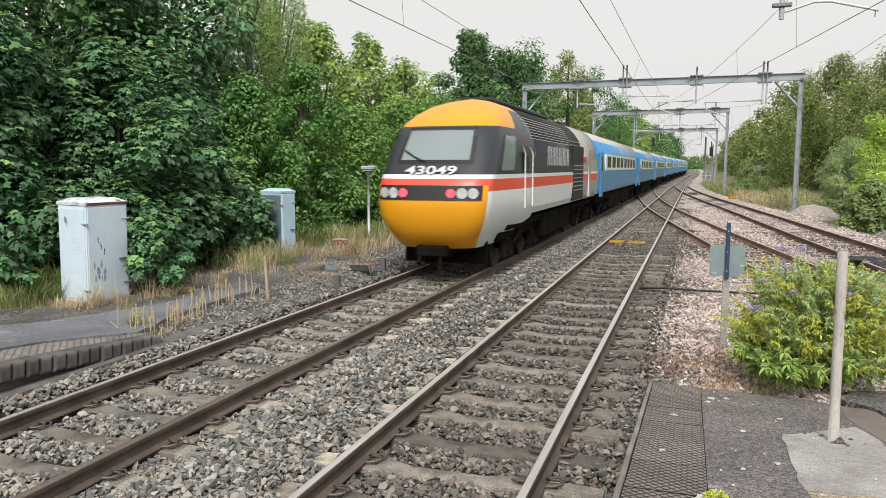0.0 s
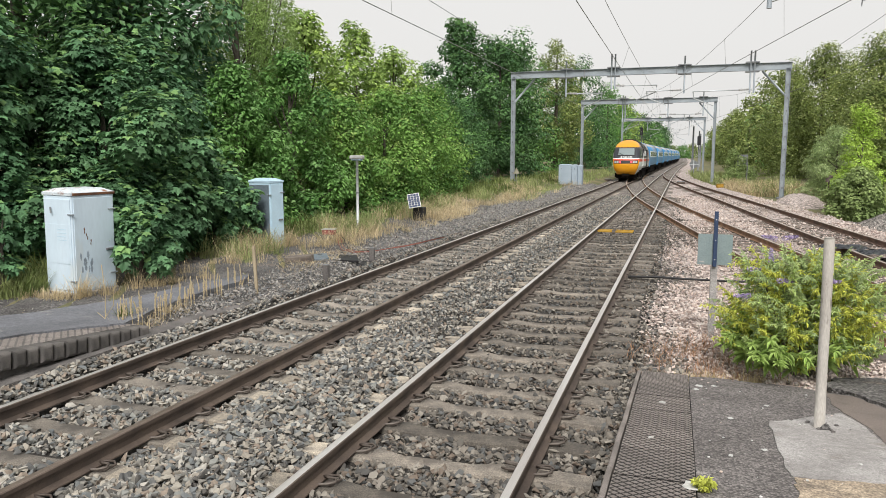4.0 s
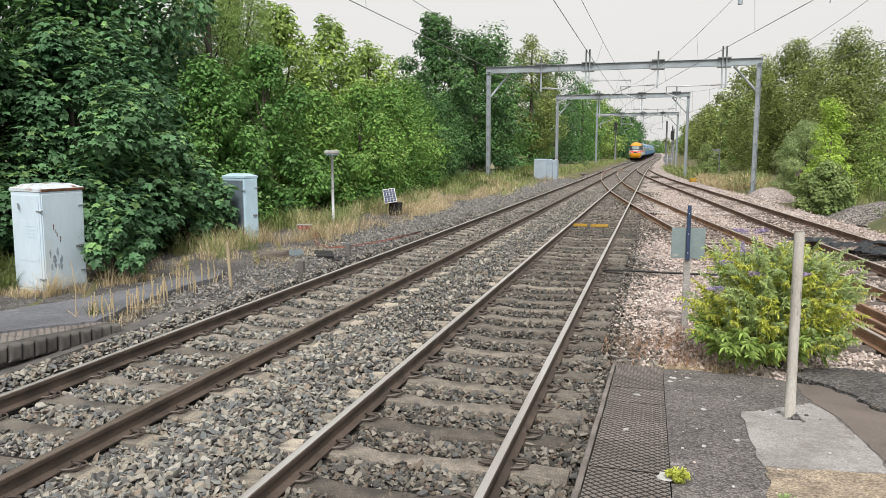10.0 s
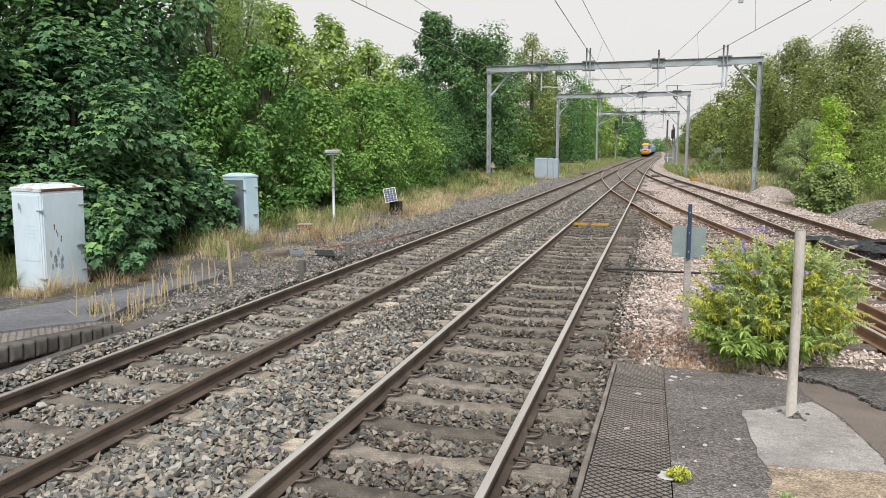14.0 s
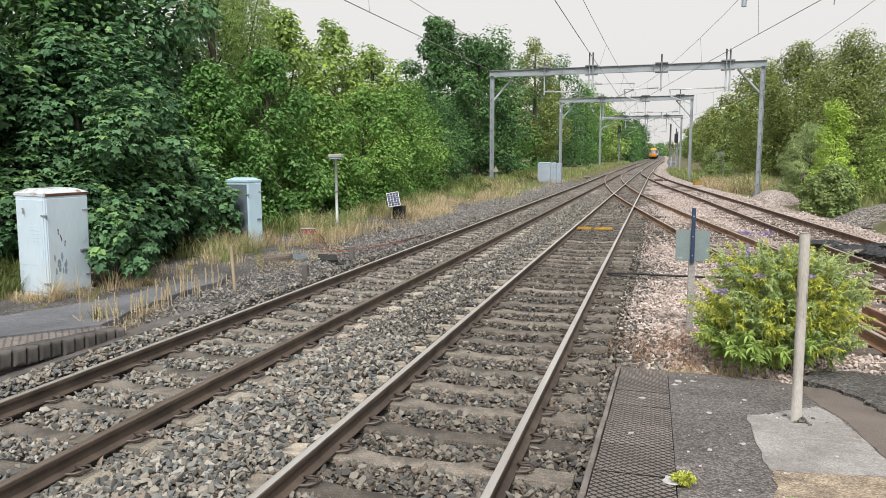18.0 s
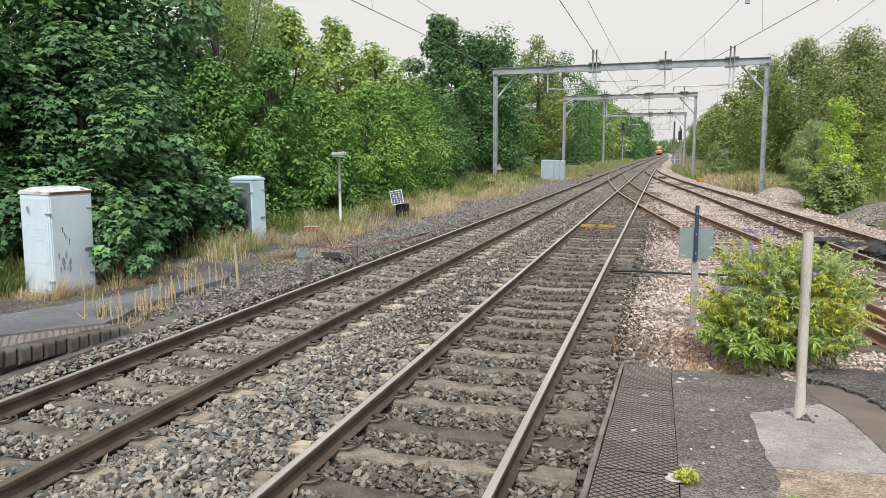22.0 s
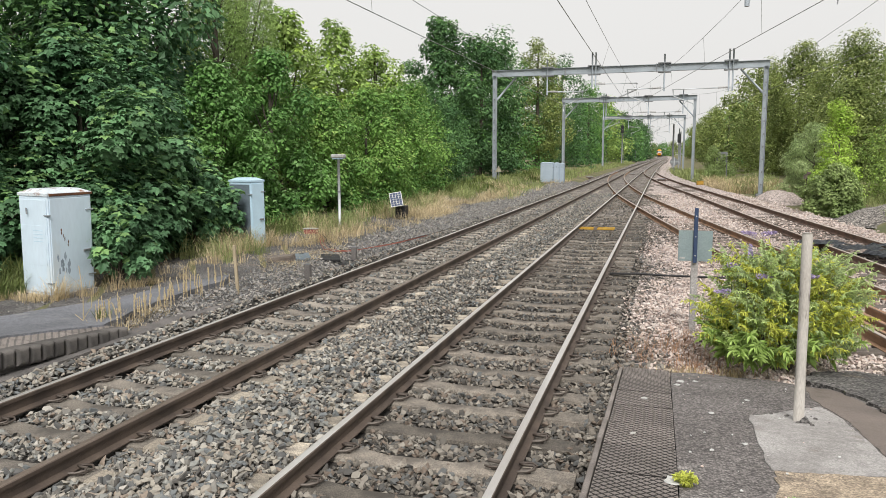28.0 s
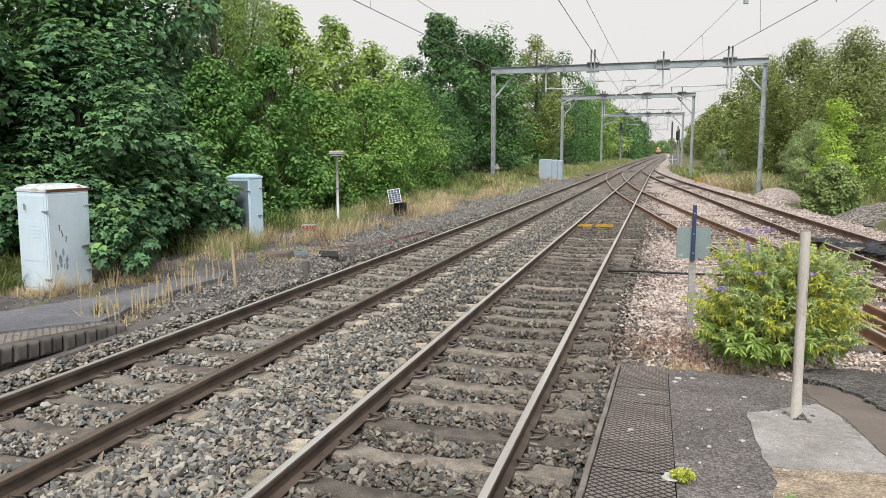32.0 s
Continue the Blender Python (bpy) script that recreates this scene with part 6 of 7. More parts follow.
part("cover", boxed(-0.19, 0.19, -0.14, 0.14, 0.26, 0.28, 0.01), INSUL, t)
for x in (-0.12, 0.12):
    part("leg", boxed(x - 0.025, x + 0.025, -0.03, 0.03, -0.4, 0.12), GALV_DARK, t)

# the near post and the sign seen from behind
t = thing("fence_post", 2.94, 6.28, float(ramp_z(2.94, 6.28)), 0, "weathered pale round post standing in the ramp", "post")
bm = tubed([(0, 0, -0.1), (0.0, 0, 0.4), (0.004, 0, 0.9), (0.006, 0, 1.54), (0.006, 0, 1.555)], [0.042, 0.039, 0.039, 0.040, 0.034], 18)
part("shaft", bm, LIMEWOOD, t, at=pose(0, 0, 0, 0, -0.8, 0))
part("collar", tubed([(0.015, -0.01, -0.01), (0.01, 0, 0.014), (0, 0, 0.02)], [0.075, 0.06, 0.046], 11), SOIL, t, "crumbled dark filling round the foot")
rng = np.random.default_rng(77)
for k in range(11):
    a, r = float(rng.uniform(0, 6.28)), float(rng.uniform(0.1, 0.34))
    x, y, s = 2.96 + r * math.cos(a), 6.30 + 0.7 * r * math.sin(a), float(rng.uniform(0.005, 0.017))
    c = tagged(part("asphalt_crumb", boxed(-s, s, -0.7 * s, 0.8 * s, -0.4 * s, 0.5 * s, 0.25 * s), LID), "dark crumb of broken asphalt beside the post", "crumb", "crumbs round the post")
    c.matrix_basis = pose(x, y, float(ramp_z(x, y)) + 0.007 + 0.35 * s, 0, 0, float(rng.uniform(0, 360)))
BLUE_POST = mat("blue_paint", (0.03, 0.055, 0.12, 1), (0.025, 0.045, 0.10, 1), rough=0.5)
t = thing("trackside_sign", 2.27, 10.4, -0.18, 0, "blue-grey sign plate seen from behind on a post", "sign")
part("post", boxed(-0.045, 0.045, -0.03, 0.04, -0.1, 1.05, 0.006), PATCH, t, "pale concrete post")
part("upper_post", boxed(-0.026, 0.026, -0.075, -0.035, 0.98, 1.73, 0.005), BLUE_POST, t, "dark blue bracket")
part("plate", boxed(-0.22, 0.22, -0.034, -0.028, 1.0, 1.42, 0.001), mat("sign_back", (0.30, 0.37, 0.38, 1), (0.26, 0.33, 0.34, 1), rough=0.45, metal=0.3), t, "bare blue-grey plate")
for z in (1.08, 1.34, 1.62):
    part("bolt", tubed([(0, -0.08, z), (0, -0.072, z)], 0.009, 8), INSUL, t)
part("sticker", boxed(-0.2, -0.13, -0.0375, -0.0345, 1.03, 1.05), INSUL, t)

# small trackwork pieces
YELLOW_PAINT = mat("yellow_paint", (0.50, 0.30, 0.03, 1), (0.38, 0.22, 0.03, 1), rough=0.7)
for y in (23.85, 24.25):
    t = thing("yellow_bar", -0.22, y, -0.11, rnd.uniform(-2, 2), "yellow painted bar across the sleepers", "bar", "yellow bars between the rails")
    part("bar", boxed(-0.6, 0.6, -0.03, 0.03, -0.04, 0.015, 0.008), YELLOW_PAINT, t)
    part("clamp", boxed(-0.05, 0.05, -0.07, 0.07, -0.06, 0.045, 0.006), TIMBER, t)
t = thing("cable_conduit", 0, 0, 0, 0, "black cable lying across the ballast", "cable")
part("strand", tubed([(0.85, 14.9, -0.13), (1.4, 14.85, -0.10), (2.0, 14.95, -0.13), (2.9, 14.9, -0.12), (3.6, 15.1, -0.14)], 0.022, 8), RUBBER, t)
t = thing("grit_box", 4.75, 62.5, -0.2, 10, "small yellow plastic box beside the far rails", "box")
part("body", boxed(-0.26, 0.26, -0.2, 0.2, 0, 0.27, 0.05), YELLOW_PAINT, t)
part("lid", boxed(-0.28, 0.28, -0.22, 0.22, 0.27, 0.33, 0.03), YELLOW_PAINT, t)
t = thing("round_sign", 3.25, 102, -0.2, 0, "round pale sign with a cross seen at the junction", "sign")
part("post", tubed([(0, 0.05, 0), (0, 0.05, 2.0)], 0.06, 8), GALV_DARK, t)
part("disc", tubed([(0, 0, 1.5), (0, 0.04, 1.5)], 0.52, 28), GALV_DARK, t)
part("bar", boxed(-0.6, 0.6, -0.02, -0.004, 1.47, 1.53), GALV_LIGHT, t)
part("bar", boxed(-0.05, 0.05, -0.022, -0.005, 0.9, 2.1), GALV_LIGHT, t)
t = thing("sign_board", 7.25, 75, 0.0, -8, "blank grey board on two posts", "sign")
part("board", boxed(-0.48, 0.48, -0.02, 0.02, 1.4, 2.5, 0.01), GALV_DARK, t)
part("mark", boxed(-0.06, 0.06, -0.026, -0.021, 1.8, 2.2), INSUL, t)
for x in (-0.45, 0.45):
    part("post", boxed(x - 0.04, x + 0.04, 0.02, 0.08, -0.2, 2.48), GALV_DARK, t)
t = thing("rusty_lamp_stand", 7.75, 34.4, -0.1, 0, "rusty old stand with a rounded hood", "stand")
part("pole", tubed([(0, 0, 0), (0, 0, 1.35)], 0.04, 8), RAIL_SIDE, t)
part("hood", tubed([(-0.06, 0, 1.3), (-0.05, 0, 1.45), (0.03, 0, 1.55), (0.15, 0, 1.54)], [0.06, 0.09, 0.085, 0.05], 10), RAIL_SIDE, t)
# spare rails lying beside the branch line, and dark sheeting on the farther one
for k, (dx, y0, y1, z) in enumerate(((0.16, 6.5, 12.6, -0.03), (0.42, 7.0, 12.2, -0.04), (0.70, 7.4, 12.8, -0.02))):
    t = thing("spare_rail", 0, 0, z, 0, "loose orange-rusty rail lying beside the track", "rail", "spare rails")
    put("length", rail_mesh(lambda yy, dx=dx: line_c(yy) + dx, -1, np.arange(y0, y1, 0.5), 0.0, RAIL_RUSTY, RAIL_RUSTY), t)
SHEET = mat("dark_sheeting", (0.035, 0.045, 0.06, 1), (0.02, 0.026, 0.036, 1), scale=4, fine=25, rough=0.28, spec=0.7, bump=0.4)
for k, (x, y, w, l, rz) in enumerate(((5.85, 20.4, 1.1, 0.9, 12), (6.5, 19.5, 1.2, 0.9, 10), (7.1, 18.6, 1.3, 1.0, 14), (7.4, 20.2, 1.2, 0.5, 8))):
    t = thing("rubber_sheet", x, y, 0.03, rz, "crumpled dark shiny sheet laid over the rails", "sheet", "dark sheets on the branch line")
    bm = bmesh.new()
    g = [[bm.verts.new((-w / 2 + w * i / 9, -l / 2 + l * j / 7, 0.035 * math.sin(i * 1.9 + j + k) * math.sin(j * 1.3 + k) - 0.06 * (i in (0, 9)))) for i in range(10)] for j in range(8)]
    for j in range(7):
        for i in range(9):
            bm.faces.new((g[j][i], g[j][i + 1], g[j + 1][i + 1], g[j + 1][i]))
    bmesh.ops.solidify(bm, geom=bm.faces[:], thickness=0.012)
    part("sheet", bm, SHEET, t)
# heaps of spoil by the branch line
for x, y, w, l, h, m in ((8.3, 45.5, 1.5, 4.5, 0.95, PINK_BED), (10.8, 30.8, 2.6, 2.2, 0.75, HEAP)):
    n = 28
    t = sheet("stone_mound", np.linspace(-w, w, n), np.linspace(-l, l, n), lambda gx, gy, w=w, l=l, h=h: h * np.maximum(0, 1 - (gx / w) ** 2 - (gy / l) ** 2) ** 0.8 + 0.05 * np.sin(gx * 7 + gy * 3) * np.sin(gy * 6) - 0.12, m)
    t.location = (x, y, float(ground_z(x, y)) - 0.1)
    tagged(t, "low heap of loose stone beside the branch line", "heap", "stone heaps")

# ---- grass, weeds and the near bush ----
def blades(name, label, count, place, height, width, material, seed, lean=0.35, z=None, category="grass"):
    """Thin bent blades, each of three tapering faces, standing where place() puts them."""
    rng = np.random.default_rng(seed)
    x, y = place(rng, count)
    n = len(x)
    g = (ground_z(x, y) if z is None else z(x, y)) - 0.02
    h = height * rng.uniform(0.45, 1.25, n)
    a = rng.uniform(0, 2 * math.pi, n)
    d = np.stack([np.cos(a), np.sin(a)], 1)
    s = np.stack([-np.sin(a), np.cos(a)], 1)
    bend_ = rng.uniform(0.05, lean, n) * h
    w = width * rng.uniform(0.6, 1.4, n)
    pts = []
    for u, k in ((0, 1.0), (0.45, 0.85), (0.8, 0.5)):
        c = np.stack([x + d[:, 0] * bend_ * u * u, y + d[:, 1] * bend_ * u * u, g + h * (u - 0.12 * u * u)], 1)
        for sign in (-1, 1):
            pts.append(c + np.concatenate([s * (sign * w * k / 2)[:, None], np.zeros((n, 1))], 1))
    tip = np.stack([x + d[:, 0] * bend_, y + d[:, 1] * bend_, g + h * 0.88], 1)
    v = np.stack(pts + [tip], 1).reshape(-1, 3)
    f = np.array([(0, 1, 3), (0, 3, 2), (2, 3, 5), (2, 5, 4), (4, 5, 6)])
    return tagged(new(name, mesh_np(name, v, (np.arange(n)[:, None, None] * 7 + f[None]).reshape(-1, 3), material)), label, category, kind="stuff")


def tufts(centres, spread, seed):
    def place(rng, n):
        k = rng.integers(0, len(centres), n)
        c = np.array(centres)[k]
        r = rng.normal(size=(n, 2)) * spread
        return c[:, 0] + r[:, 0], c[:, 1] + r[:, 1]
    return place


def strip(x0, x1, y0, y1, drift=0.0, power=1.0, clump=0.0):
    def place(rng, n):
        y = y0 + (y1 - y0) * rng.uniform(0, 1, n) ** power
        x = rng.uniform(x0, x1, n) + drift * (y - y0)
        if clump:
            keep = (np.sin(x * 2.3 + y * 1.1) + np.sin(y * 1.7 - x * 0.9) + rng.normal(size=n) * 0.6) > clump
            x, y = x[keep], y[keep]
        return x, y
    return place


def grass_tufts(name, label, centres, per, height, width, material, seed, spread=0.07, arch=0.9, z=None):
    """Tussocks: blades that rise from one root, lean outwards and droop at the tip."""
    rng = np.random.default_rng(seed)
    c = np.asarray(centres, float)
    k = np.repeat(np.arange(len(c)), per)
    k = k[rng.uniform(size=len(k)) < 0.55 + 0.45 * rng.uniform(size=len(c))[k]]
    n = len(k)
    root = rng.normal(size=(n, 2)) * spread
    x, y = c[k, 0] + root[:, 0], c[k, 1] + root[:, 1]
    g = (ground_z(x, y) if z is None else z(x, y)) - 0.02
    h = height * rng.uniform(0.4, 1.25, n) * (0.55 + 0.8 * rng.uniform(size=len(c)))[k]
    wind = rng.uniform(0, 6.28, len(c))[k]
    d = root / spread * 0.5 + rng.normal(size=(n, 2)) * 0.5 + 0.45 * np.stack([np.cos(wind), np.sin(wind)], 1)
    lean = arch * rng.uniform(0.15, 1.0, n) * h
    d = d / np.maximum(np.linalg.norm(d, axis=1, keepdims=True), 0.3)
    s = np.stack([-d[:, 1], d[:, 0]], 1)
    w = width * rng.uniform(0.6, 1.4, n)
    droop = rng.uniform(0.1, 0.5, n)
    pts = []
    for u, q in ((0, 1.0), (0.35, 0.9), (0.65, 0.65), (0.88, 0.35)):
        m = np.stack([x + d[:, 0] * lean * u ** 1.8, y + d[:, 1] * lean * u ** 1.8, g + h * (u - droop * u ** 3)], 1)
        for sign in (-1, 1):
            pts.append(m + np.concatenate([s * (sign * w * q / 2)[:, None], np.zeros((n, 1))], 1))
    pts.append(np.stack([x + d[:, 0] * lean, y + d[:, 1] * lean, g + h * (1 - droop)], 1))
    v = np.stack(pts, 1).reshape(-1, 3)
    f = np.array([(0, 1, 3), (0, 3, 2), (2, 3, 5), (2, 5, 4), (4, 5, 7), (4, 7, 6), (6, 7, 8)])
    return tagged(new(name, mesh_np(name, v, (np.arange(n)[:, None, None] * 9 + f[None]).reshape(-1, 3), material)), label, "grass", kind="stuff")


def patchy(count, x0, x1, y0, y1, seed, drift=0.0, need=0.0, size=1.0):
    """Tussock places in a strip, thick in some spots and missing in others."""
    rng = np.random.default_rng(seed)
    y = rng.uniform(y0, y1, count)
    x = rng.uniform(x0, x1, count) + drift * (y - y0)
    q = (np.sin(x * 1.9 / size + y * 0.8 / size + seed) + np.sin(y * 1.3 / size - x * 1.1 / size + 2 * seed) + rng.normal(size=count) * 0.7) > need
    return np.stack([x[q], y[q]], 1)


grass_tufts("dry_grass", "straw at the foot of the seed stalks on the path", patchy(46, -5.7, -5.0, 7.7, 9.4, 31, -0.12, -0.6), 40, 0.15, 0.005, DRY, 31, 0.06, 1.2, verge_z)
grass_tufts("green_grass", "small green tuft growing at the path's end", [(-5.55, 7.95), (-5.5, 8.05)], 60, 0.3, 0.008, GREEN_GRASS, 32, 0.03, 0.6, verge_z)
grass_tufts("dry_grass", "straw-coloured grass reaching out over the stone shoulder", patchy(300, -7.3, -6.0, 17, 42, 33, -0.012, -0.1, 1.4), 44, 0.5, 0.008, DRY, 33, 0.13, 0.9, verge_z)
FAR_SHOULDER = lambda x, y: np.maximum(ground_z(x, y), -0.05)
# the verge from the white cabinet to the lamp: straw tussocks with gaps, greener towards the hedge
grass_tufts("dry_grass", "straw-coloured tussocks round the white cabinet's foot", [(-7.95, 8.95), (-7.7, 9.0), (-8.3, 8.95), (-7.15, 10.1), (-7.0, 10.4), (-7.2, 10.6), (-6.95, 10.9), (-7.3, 9.6), (-7.45, 9.15), (-7.5, 9.3), (-7.9, 9.05)], 170, 0.36, 0.006, DRY, 1, 0.10)
grass_tufts("dry_grass", "single straw tussocks under the sycamores", [(-7.45, 11.8), (-7.4, 12.4), (-7.7, 13.1), (-7.5, 13.9), (-6.75, 11.5)], 110, 0.36, 0.005, DRY, 2, 0.07, 0.7)
grass_tufts("green_grass", "green and yellow weeds beside the cabinet", patchy(60, -9.6, -8.4, 8.6, 10.2, 3, 0, -0.8), 60, 0.42, 0.012, GOLD_GRASS, 3, 0.12)
grass_tufts("green_grass", "green weeds beside the cabinet", patchy(40, -9.8, -8.4, 8.8, 10.4, 4, 0, -0.5), 50, 0.5, 0.016, GREEN_GRASS, 4, 0.12)
grass_tufts("dry_grass", "thick straw-coloured grass by the blue-grey cabinet", patchy(190, -8.3, -6.7, 13.0, 20.0, 5, 0, 0.6), 60, 0.55, 0.006, DRY, 5, 0.10)
grass_tufts("green_grass", "yellowing grass by the blue-grey cabinet", patchy(120, -8.7, -7.0, 13.4, 21, 6, 0, 0.4), 50, 0.65, 0.008, GOLD_GRASS, 6, 0.11)
grass_tufts("dry_grass", "flat mats of pale straw on the verge", patchy(170, -6.9, -5.3, 11.3, 17.5, 7, 0, 0.2), 34, 0.13, 0.006, DRY, 7, 0.13, 2.2, verge_z)
grass_tufts("dry_grass", "tall straw-coloured grass along the hedge", patchy(330, -8.9, -6.7, 19, 36, 8, -0.01, 0.4, 1.4), 46, 0.62, 0.009, DRY, 8, 0.13)
grass_tufts("green_grass", "yellow green grass along the hedge", patchy(260, -9.4, -7.3, 19, 38, 9, -0.02, -0.2, 1.4), 46, 0.6, 0.012, GOLD_GRASS, 9, 0.14)
grass_tufts("green_grass", "green grass under the hedge", patchy(260, -9.8, -8.2, 16, 44, 10, -0.03, -0.4, 1.4), 40, 0.55, 0.016, GREEN_GRASS, 10, 0.15)
grass_tufts("green_grass", "yellow green grass on the far shoulder", patchy(330, -9.6, -5.8, 36, 66, 11, -0.01, 0.3, 2.5), 30, 0.5, 0.022, GOLD_GRASS, 11, 0.2, 0.9, FAR_SHOULDER)
grass_tufts("dry_grass", "dry grass on the far shoulder", patchy(300, -8.8, -5.6, 36, 68, 12, 0, 0.7, 2.5), 30, 0.5, 0.018, DRY, 12, 0.2, 0.9, FAR_SHOULDER)
grass_tufts("green_grass", "rough green grass by the portal", patchy(260, -11.5, -7.5, 40, 80, 13, 0, -0.4, 2.5), 30, 0.6, 0.035, GREEN_GRASS, 13, 0.22)
# the branch side
grass_tufts("dry_grass", "golden dry grass in front of the portal's leg", patchy(430, 5.9, 9.4, 54, 72, 14, -0.02, -0.9, 2.0), 46, 0.8, 0.024, DRY, 14, 0.22)
grass_tufts("green_grass", "golden green grass round the portal's leg", patchy(240, 6.6, 10.5, 52, 72, 15, -0.02, -0.2, 2.0), 40, 0.9, 0.03, GOLD_GRASS, 15, 0.22)
grass_tufts("dry_grass", "dry grass beside the stone heap", patchy(130, 9.0, 11.5, 40, 52, 16, 0, -0.3, 2.0), 46, 0.7, 0.02, DRY, 16, 0.2)
grass_tufts("green_grass", "rough yellow green grass on the bank", patchy(260, 9.8, 15, 28, 50, 17, 0, -0.3, 2.0), 40, 0.6, 0.022, GOLD_GRASS, 17, 0.2)
grass_tufts("green_grass", "rough grass beside the far line", patchy(220, 3.6, 8, 70, 115, 18, -0.02, -0.5, 3), 30, 0.8, 0.05, GOLD_GRASS, 18, 0.35)
blades("dry_grass", "rough grass along the far verge", 5000, strip(-9, -6.4, 62, 190, 0.012, 1.0, -0.4), 0.5, 0.06, GOLD_GRASS, 11)

# dead seed stalks in the path's edge: each a stem with a thick head
rng = np.random.default_rng(21)
for k in range(66):
    y = 7.75 + 3.4 * rng.uniform(0, 1) ** 1.5
    x = -5.05 - rng.uniform(0, 0.5) - 0.12 * (y - 7.75)
    h = rng.uniform(0.2, 0.44)
    t = thing("dry_weed", x, y, -0.03, float(rng.uniform(0, 360)), "dry straw-coloured weed stalk with a thick seed head", "weed", "dry weeds on the path")
    lean = rng.uniform(-0.06, 0.06)
    part("stem", tubed([(0, 0, 0), (lean * 0.4, 0, h * 0.6), (lean, 0, h)], 0.004, 5), DRY, t)
    us = [0.38 + 0.62 * j / 11 for j in range(12)]
    part("seed_head", tubed([(lean * u * u + 0.004 * (-1) ** j, 0.004 * (j % 3 - 1), h * u) for j, u in enumerate(us)], [(0.009, 0.005)[j % 2] * (1.0 - 0.35 * j / 11) + float(rng.uniform(0, 0.005)) for j in range(12)], 5), DRY, t)
t = thing("dry_weed", -5.62, 7.75, 0.05, 20, "tall bare pale stalk with a forked foot", "weed", "dry weeds on the path")
part("stem", tubed([(0, 0, 0), (0.02, 0, 0.4), (-0.01, 0, 0.78)], 0.006, 5), DRY, t)
part("branch", tubed([(0, 0, 0.05), (0.12, 0, 0.22), (0.13, 0, 0.35)], 0.005, 5), DRY, t)
part("branch", tubed([(0, 0, 0.03), (-0.1, 0, 0.12)], 0.005, 5), DRY, t)


def flat_bed(x, y):
    return np.full(np.shape(x), -0.19)


blades("dead_weeds", "reddish brown dead weeds on the ballast", 750, tufts([(1.75, 8.9), (2.05, 9.3), (2.3, 8.7), (2.45, 9.2), (1.6, 9.5), (2.1, 8.5), (2.35, 10.2), (2.15, 9.8), (2.5, 8.6)], 0.22, 12), 0.17, 0.005, RED_WEED, 12, 1.6, flat_bed, "weeds")
blades("dead_weeds", "dry straw on the ballast at the ramp's foot", 500, tufts([(1.98, 8.2), (2.2, 8.3), (2.6, 8.4)], 0.1, 13), 0.12, 0.007, DRY, 13, 0.9, flat_bed, "weeds")


def shoot_mesh(seed, length, leaf, material, slim=0.2):
    """One arching shoot: a thin stem with leaves in pairs along it."""
    rng = np.random.default_rng(seed)
    v, f = [], []
    stem = [np.array((0.62 * length * u ** 1.3, 0.0, length * (0.85 * u - 0.42 * u * u))) for u in np.linspace(0, 1, 8)]
    for k in range(7):
        b = len(v)
        for p, r in ((stem[k], 0.006), (stem[k + 1], 0.004)):
            v += [tuple(p + (0, r, 0)), tuple(p + (0, -r, 0)), tuple(p + (0, 0, r))]
        f += [(b, b + 1, b + 4, b + 3), (b + 1, b + 2, b + 5, b + 4), (b + 2, b, b + 3, b + 5)]
    for k in range(2, 22):
        u = k / 21
        i = min(int(u * 7), 6)
        p = stem[i] + (stem[i + 1] - stem[i]) * (u * 7 - i)
        for side in (-1, 1):
            a = rng.uniform(0, 2 * math.pi)
            d = np.array((rng.uniform(-0.1, 1.0), side * rng.uniform(0.2, 1.0), rng.uniform(-0.7, 0.8)))
            d /= np.linalg.norm(d)
            w = np.cross(d, (math.cos(a) * 0.4, 0.2 * math.sin(a), 1.0))
            w /= np.linalg.norm(w)
            up = np.cross(w, d)
            l = leaf * rng.uniform(0.6, 1.2) * (1.1 - 0.45 * u)
            b = len(v)
            for s, t, q in ((0, 0, 0), (0.35, slim, 0.06), (0.72, slim * 0.7, -0.06), (1, 0, -0.34), (0.72, -slim * 0.7, -0.06), (0.35, -slim, 0.06)):
                v.append(tuple(p + l * (s * d + t * w + q * up)))
            f += [(b, b + 1, b + 2, b + 3), (b, b + 3, b + 4, b + 5)]
    me = bpy.data.meshes.new("shoot")
    me.from_pydata(v, [], f)
    me.materials.append(material)
    return me


bush = thing("buddleia_bush", 3.18, 8.9, -0.2, 0, "bushy yellow-green buddleia with lilac flowers beside the ramp", "bush")
rng = np.random.default_rng(31)
SHOOTS = [shoot_mesh(200 + k, 0.5, 0.072, m, 0.14) for k, m in enumerate((LEAF_SPRAY, LEAF_YELLOW, LEAF_YELLOW, LEAF_SILVER, LEAF_YELLOW, LEAF_SPRAY))]
BIG = [shoot_mesh(220 + k, 0.55, 0.155, LEAF_LIME, 0.15) for k in range(2)]
for k in range(9):
    a, l = rng.uniform(0, 2 * math.pi), rng.uniform(0.5, 0.95)
    part("stem", tubed([(0.1 * math.cos(a), 0.1 * math.sin(a), 0), (0.3 * l * math.cos(a), 0.3 * l * math.sin(a), 0.5 * l), (0.55 * l * math.cos(a), 0.55 * l * math.sin(a), 1.1 * l)], [0.022, 0.016, 0.008], 6), BARK, bush)
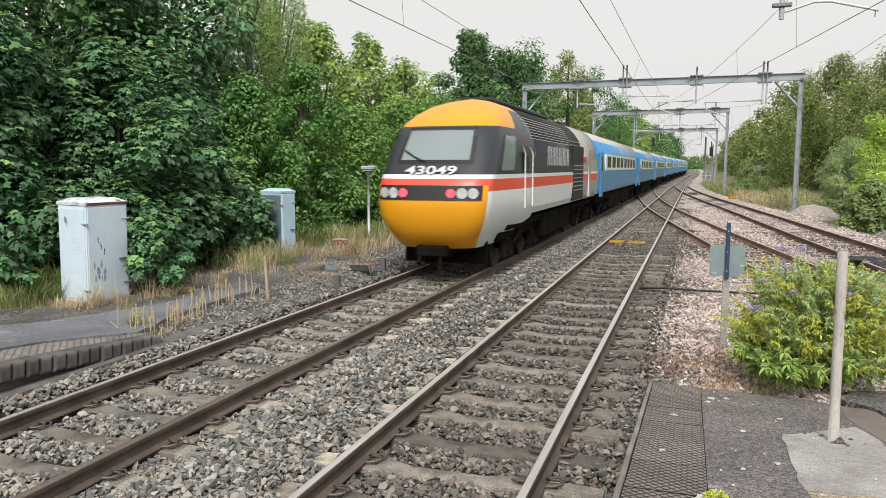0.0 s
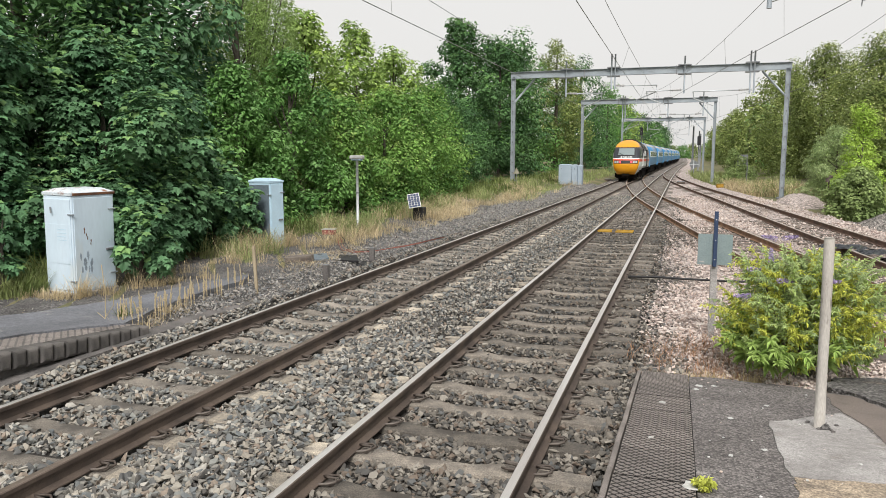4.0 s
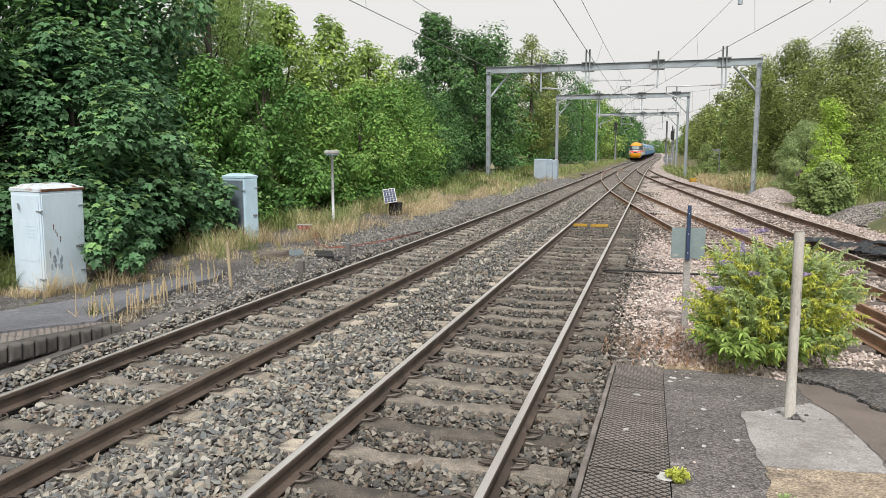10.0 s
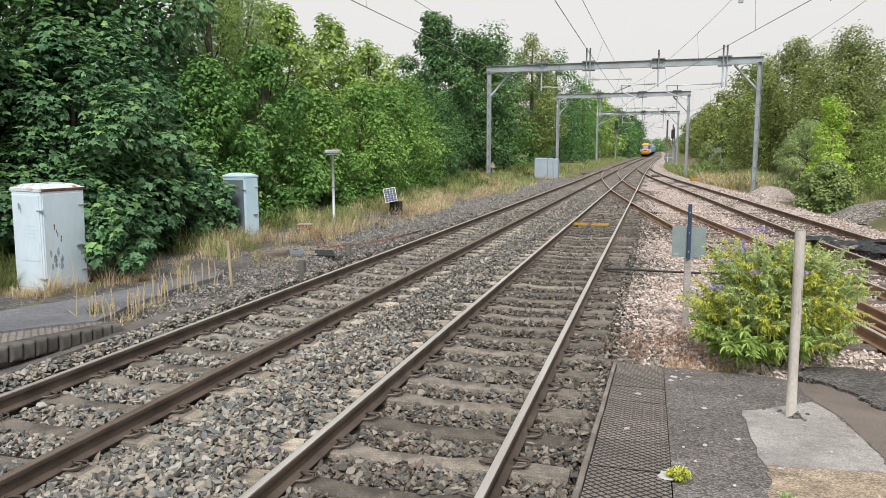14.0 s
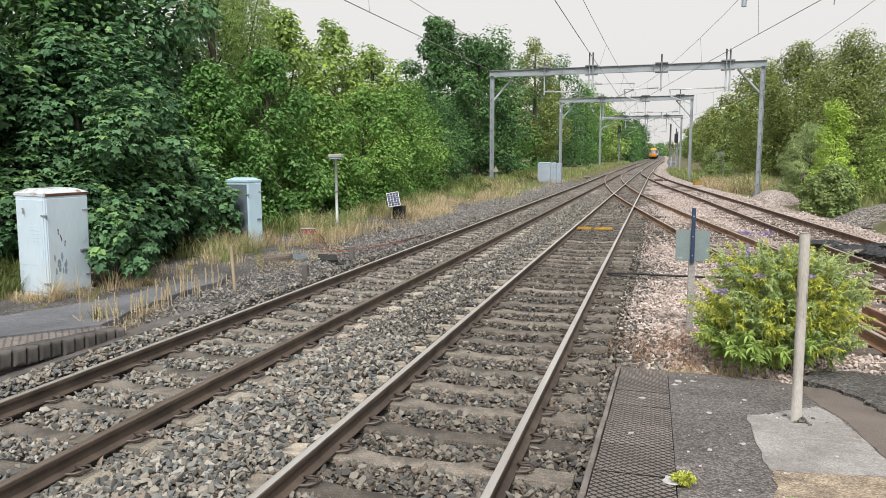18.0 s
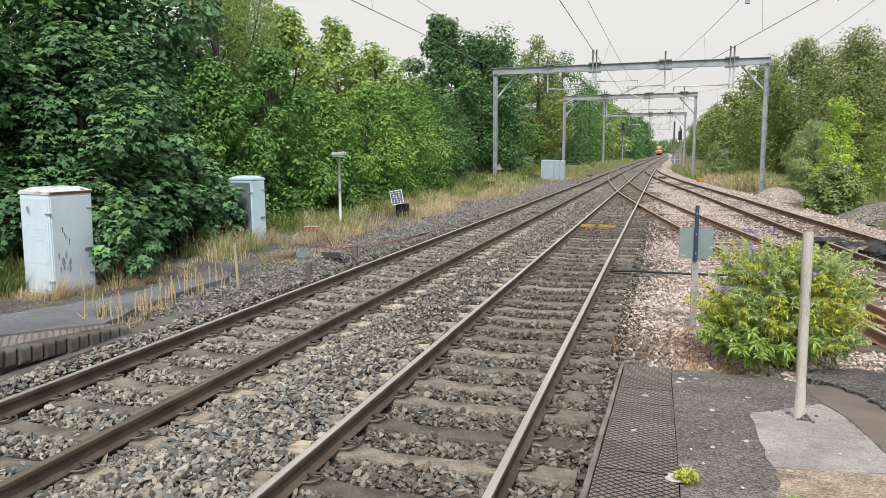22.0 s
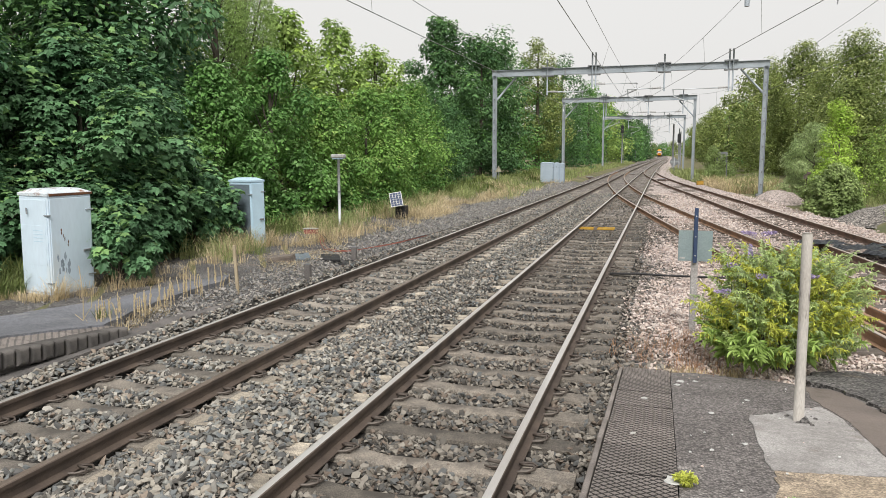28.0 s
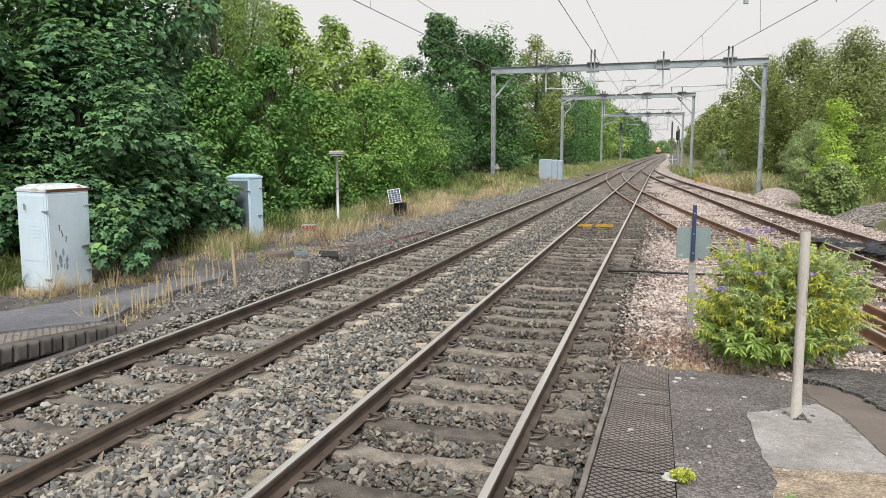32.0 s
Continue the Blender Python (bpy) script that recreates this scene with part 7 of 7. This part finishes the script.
for k in range(560):
    a = rng.uniform(0, 2 * math.pi)
    u = rng.uniform(0, 1)
    r = rng.uniform(0.1, 0.70) * (0.72 + 0.28 * math.sin(math.pi * min(1.0, 0.15 + u)))
    z = 0.12 + 1.02 * u
    kind = SHOOTS[int(rng.integers(0, 6))] if z > 0.3 or rng.uniform() < 0.7 else BIG[k % 2]
    if u > 0.6 and rng.uniform() < 0.3:
        kind = SHOOTS[3]
    put("shoot", kind, bush, pose(r * 1.15 * math.cos(a), r * math.sin(a), z, rng.uniform(-25, 25), rng.uniform(-60, 25) * (0.4 + 0.6 * u), math.degrees(a) + rng.uniform(-45, 45)))
for k in range(14):
    a = rng.uniform(-0.9, 0.9)
    put("shoot", SHOOTS[(0, 3)[k % 2]], bush, pose(0.4 + rng.uniform(0, 0.3), 0.5 * a, 0.85 + rng.uniform(-0.2, 0.3), 0, rng.uniform(-30, 0), rng.uniform(-35, 35)))
for k in range(7):
    a = rng.uniform(3.3, 5.2)
    put("shoot", BIG[k % 2], bush, pose(-0.35 + rng.uniform(-0.25, 0.25), -0.6 + rng.uniform(-0.1, 0.15), 0.18 + rng.uniform(0, 0.22), 0, rng.uniform(0, 30), math.degrees(a)))


def flower_mesh():
    """A tapering spike of many tiny florets."""
    r = np.random.default_rng(41)
    v, f = [], []
    for k in range(90):
        u = k / 90
        a = k * 2.4
        rad = 0.028 * (1 - 0.75 * u)
        c = np.array((u * 0.17, rad * math.cos(a), rad * math.sin(a)))
        q = 0.008
        b = len(v)
        d = r.normal(size=(4, 3)) * q
        v += [tuple(c + e) for e in d]
        f += [(b, b + 1, b + 2), (b, b + 2, b + 3), (b, b + 3, b + 1), (b + 1, b + 3, b + 2)]
    me = bpy.data.meshes.new("flower")
    me.from_pydata(v, [], f)
    me.materials.append(FLOWER)
    return me


FLOWERS = flower_mesh()
for x, y, z, rz, ry in ((-0.62, -0.55, 0.98, 175, 4), (-0.35, -0.50, 1.15, 10, 0), (0.11, -0.50, 1.17, 5, 0), (-0.24, 0.10, 1.55, 20, -8), (-0.31, 0.10, 1.54, 160, -10), (-0.62, -0.20, 1.22, 30, 0), (-0.38, -0.10, 1.30, 90, -60)):
    put("flower", FLOWERS, bush, pose(x, y, z, 0, ry, rz), "lilac flower spike")
# a small fern in the pavers' joint and a few bits of litter
fern = thing("small_weed", 2.0, 4.32, float(ramp_z(2.0, 4.32)), 0, "small bright green weed in the paver joint", "weed")
for k in range(9):
    put("shoot", shoot_mesh(260 + k % 3, 0.11, 0.04, LEAF_YELLOW, 0.22), fern, pose(0, 0, 0, 0, rng.uniform(-35, 5), k * 40 + rng.uniform(-15, 15)))
weed2 = thing("small_weed", 2.56, 4.12, float(ramp_z(2.56, 4.12)), 0, "small pale weed at the patch's edge", "weed")
for k in range(5):
    put("shoot", shoot_mesh(265, 0.08, 0.035, LEAF_SILVER, 0.25), weed2, pose(0, 0, 0, 0, rng.uniform(-30, 5), k * 72))
CHIP = mat("white_chip", (0.62, 0.62, 0.60, 1), (0.5, 0.5, 0.48, 1), rough=0.9)
for k in range(34):
    x, y = 2.05 + 1.1 * rng.uniform(0, 1) ** 1.4, rng.uniform(3.8, 8.0)
    s = rng.uniform(0.003, 0.010)
    t = tagged(part("stone_chip", boxed(-s, s * 0.8, -s * 0.7, s, -s * 0.5, s * 0.6, s * 0.3), CHIP if k % 3 else PINK_STONE), "small pale chip lying on the ramp", "chip", "chips on the ramp")
    t.matrix_basis = pose(x, y, float(ramp_z(x, y)) + 0.006 + s * 0.4, 0, 0, float(rng.uniform(0, 360)))

for x, y, r in ((1.93, 4.36, 0.07), (1.72, 6.6, 0.03), (1.66, 5.35, 0.025), (2.06, 7.62, 0.05), (2.02, 7.42, 0.03), (2.2, 7.68, 0.025), (2.27, 6.3, 0.022), (2.44, 5.4, 0.02), (2.2, 5.15, 0.018), (2.62, 6.95, 0.02)):
    bm = bmesh.new()
    ring = [(r * rng.uniform(0.45, 1.2) * math.cos(a), 1.3 * r * rng.uniform(0.45, 1.2) * math.sin(a)) for a in np.arange(0, 6.28, 0.57)]
    hi = [bm.verts.new((p, q, 0.002)) for p, q in ring]
    lo = [bm.verts.new((p * 1.1, q * 1.1, -0.004)) for p, q in ring]
    bm.faces.new(hi)
    for k in range(len(hi)):
        bm.faces.new((lo[k], lo[(k + 1) % len(hi)], hi[(k + 1) % len(hi)], hi[k]))
    t = tagged(part("white_splash", bm, CHIP), "dried white splash on the ramp", "stain", "white splashes on the ramp")
    t.matrix_basis = pose(x, y, float(ramp_z(x, y)) + (0.017 if x < 1.95 else 0.006), tilt, 0, 0)


motions()
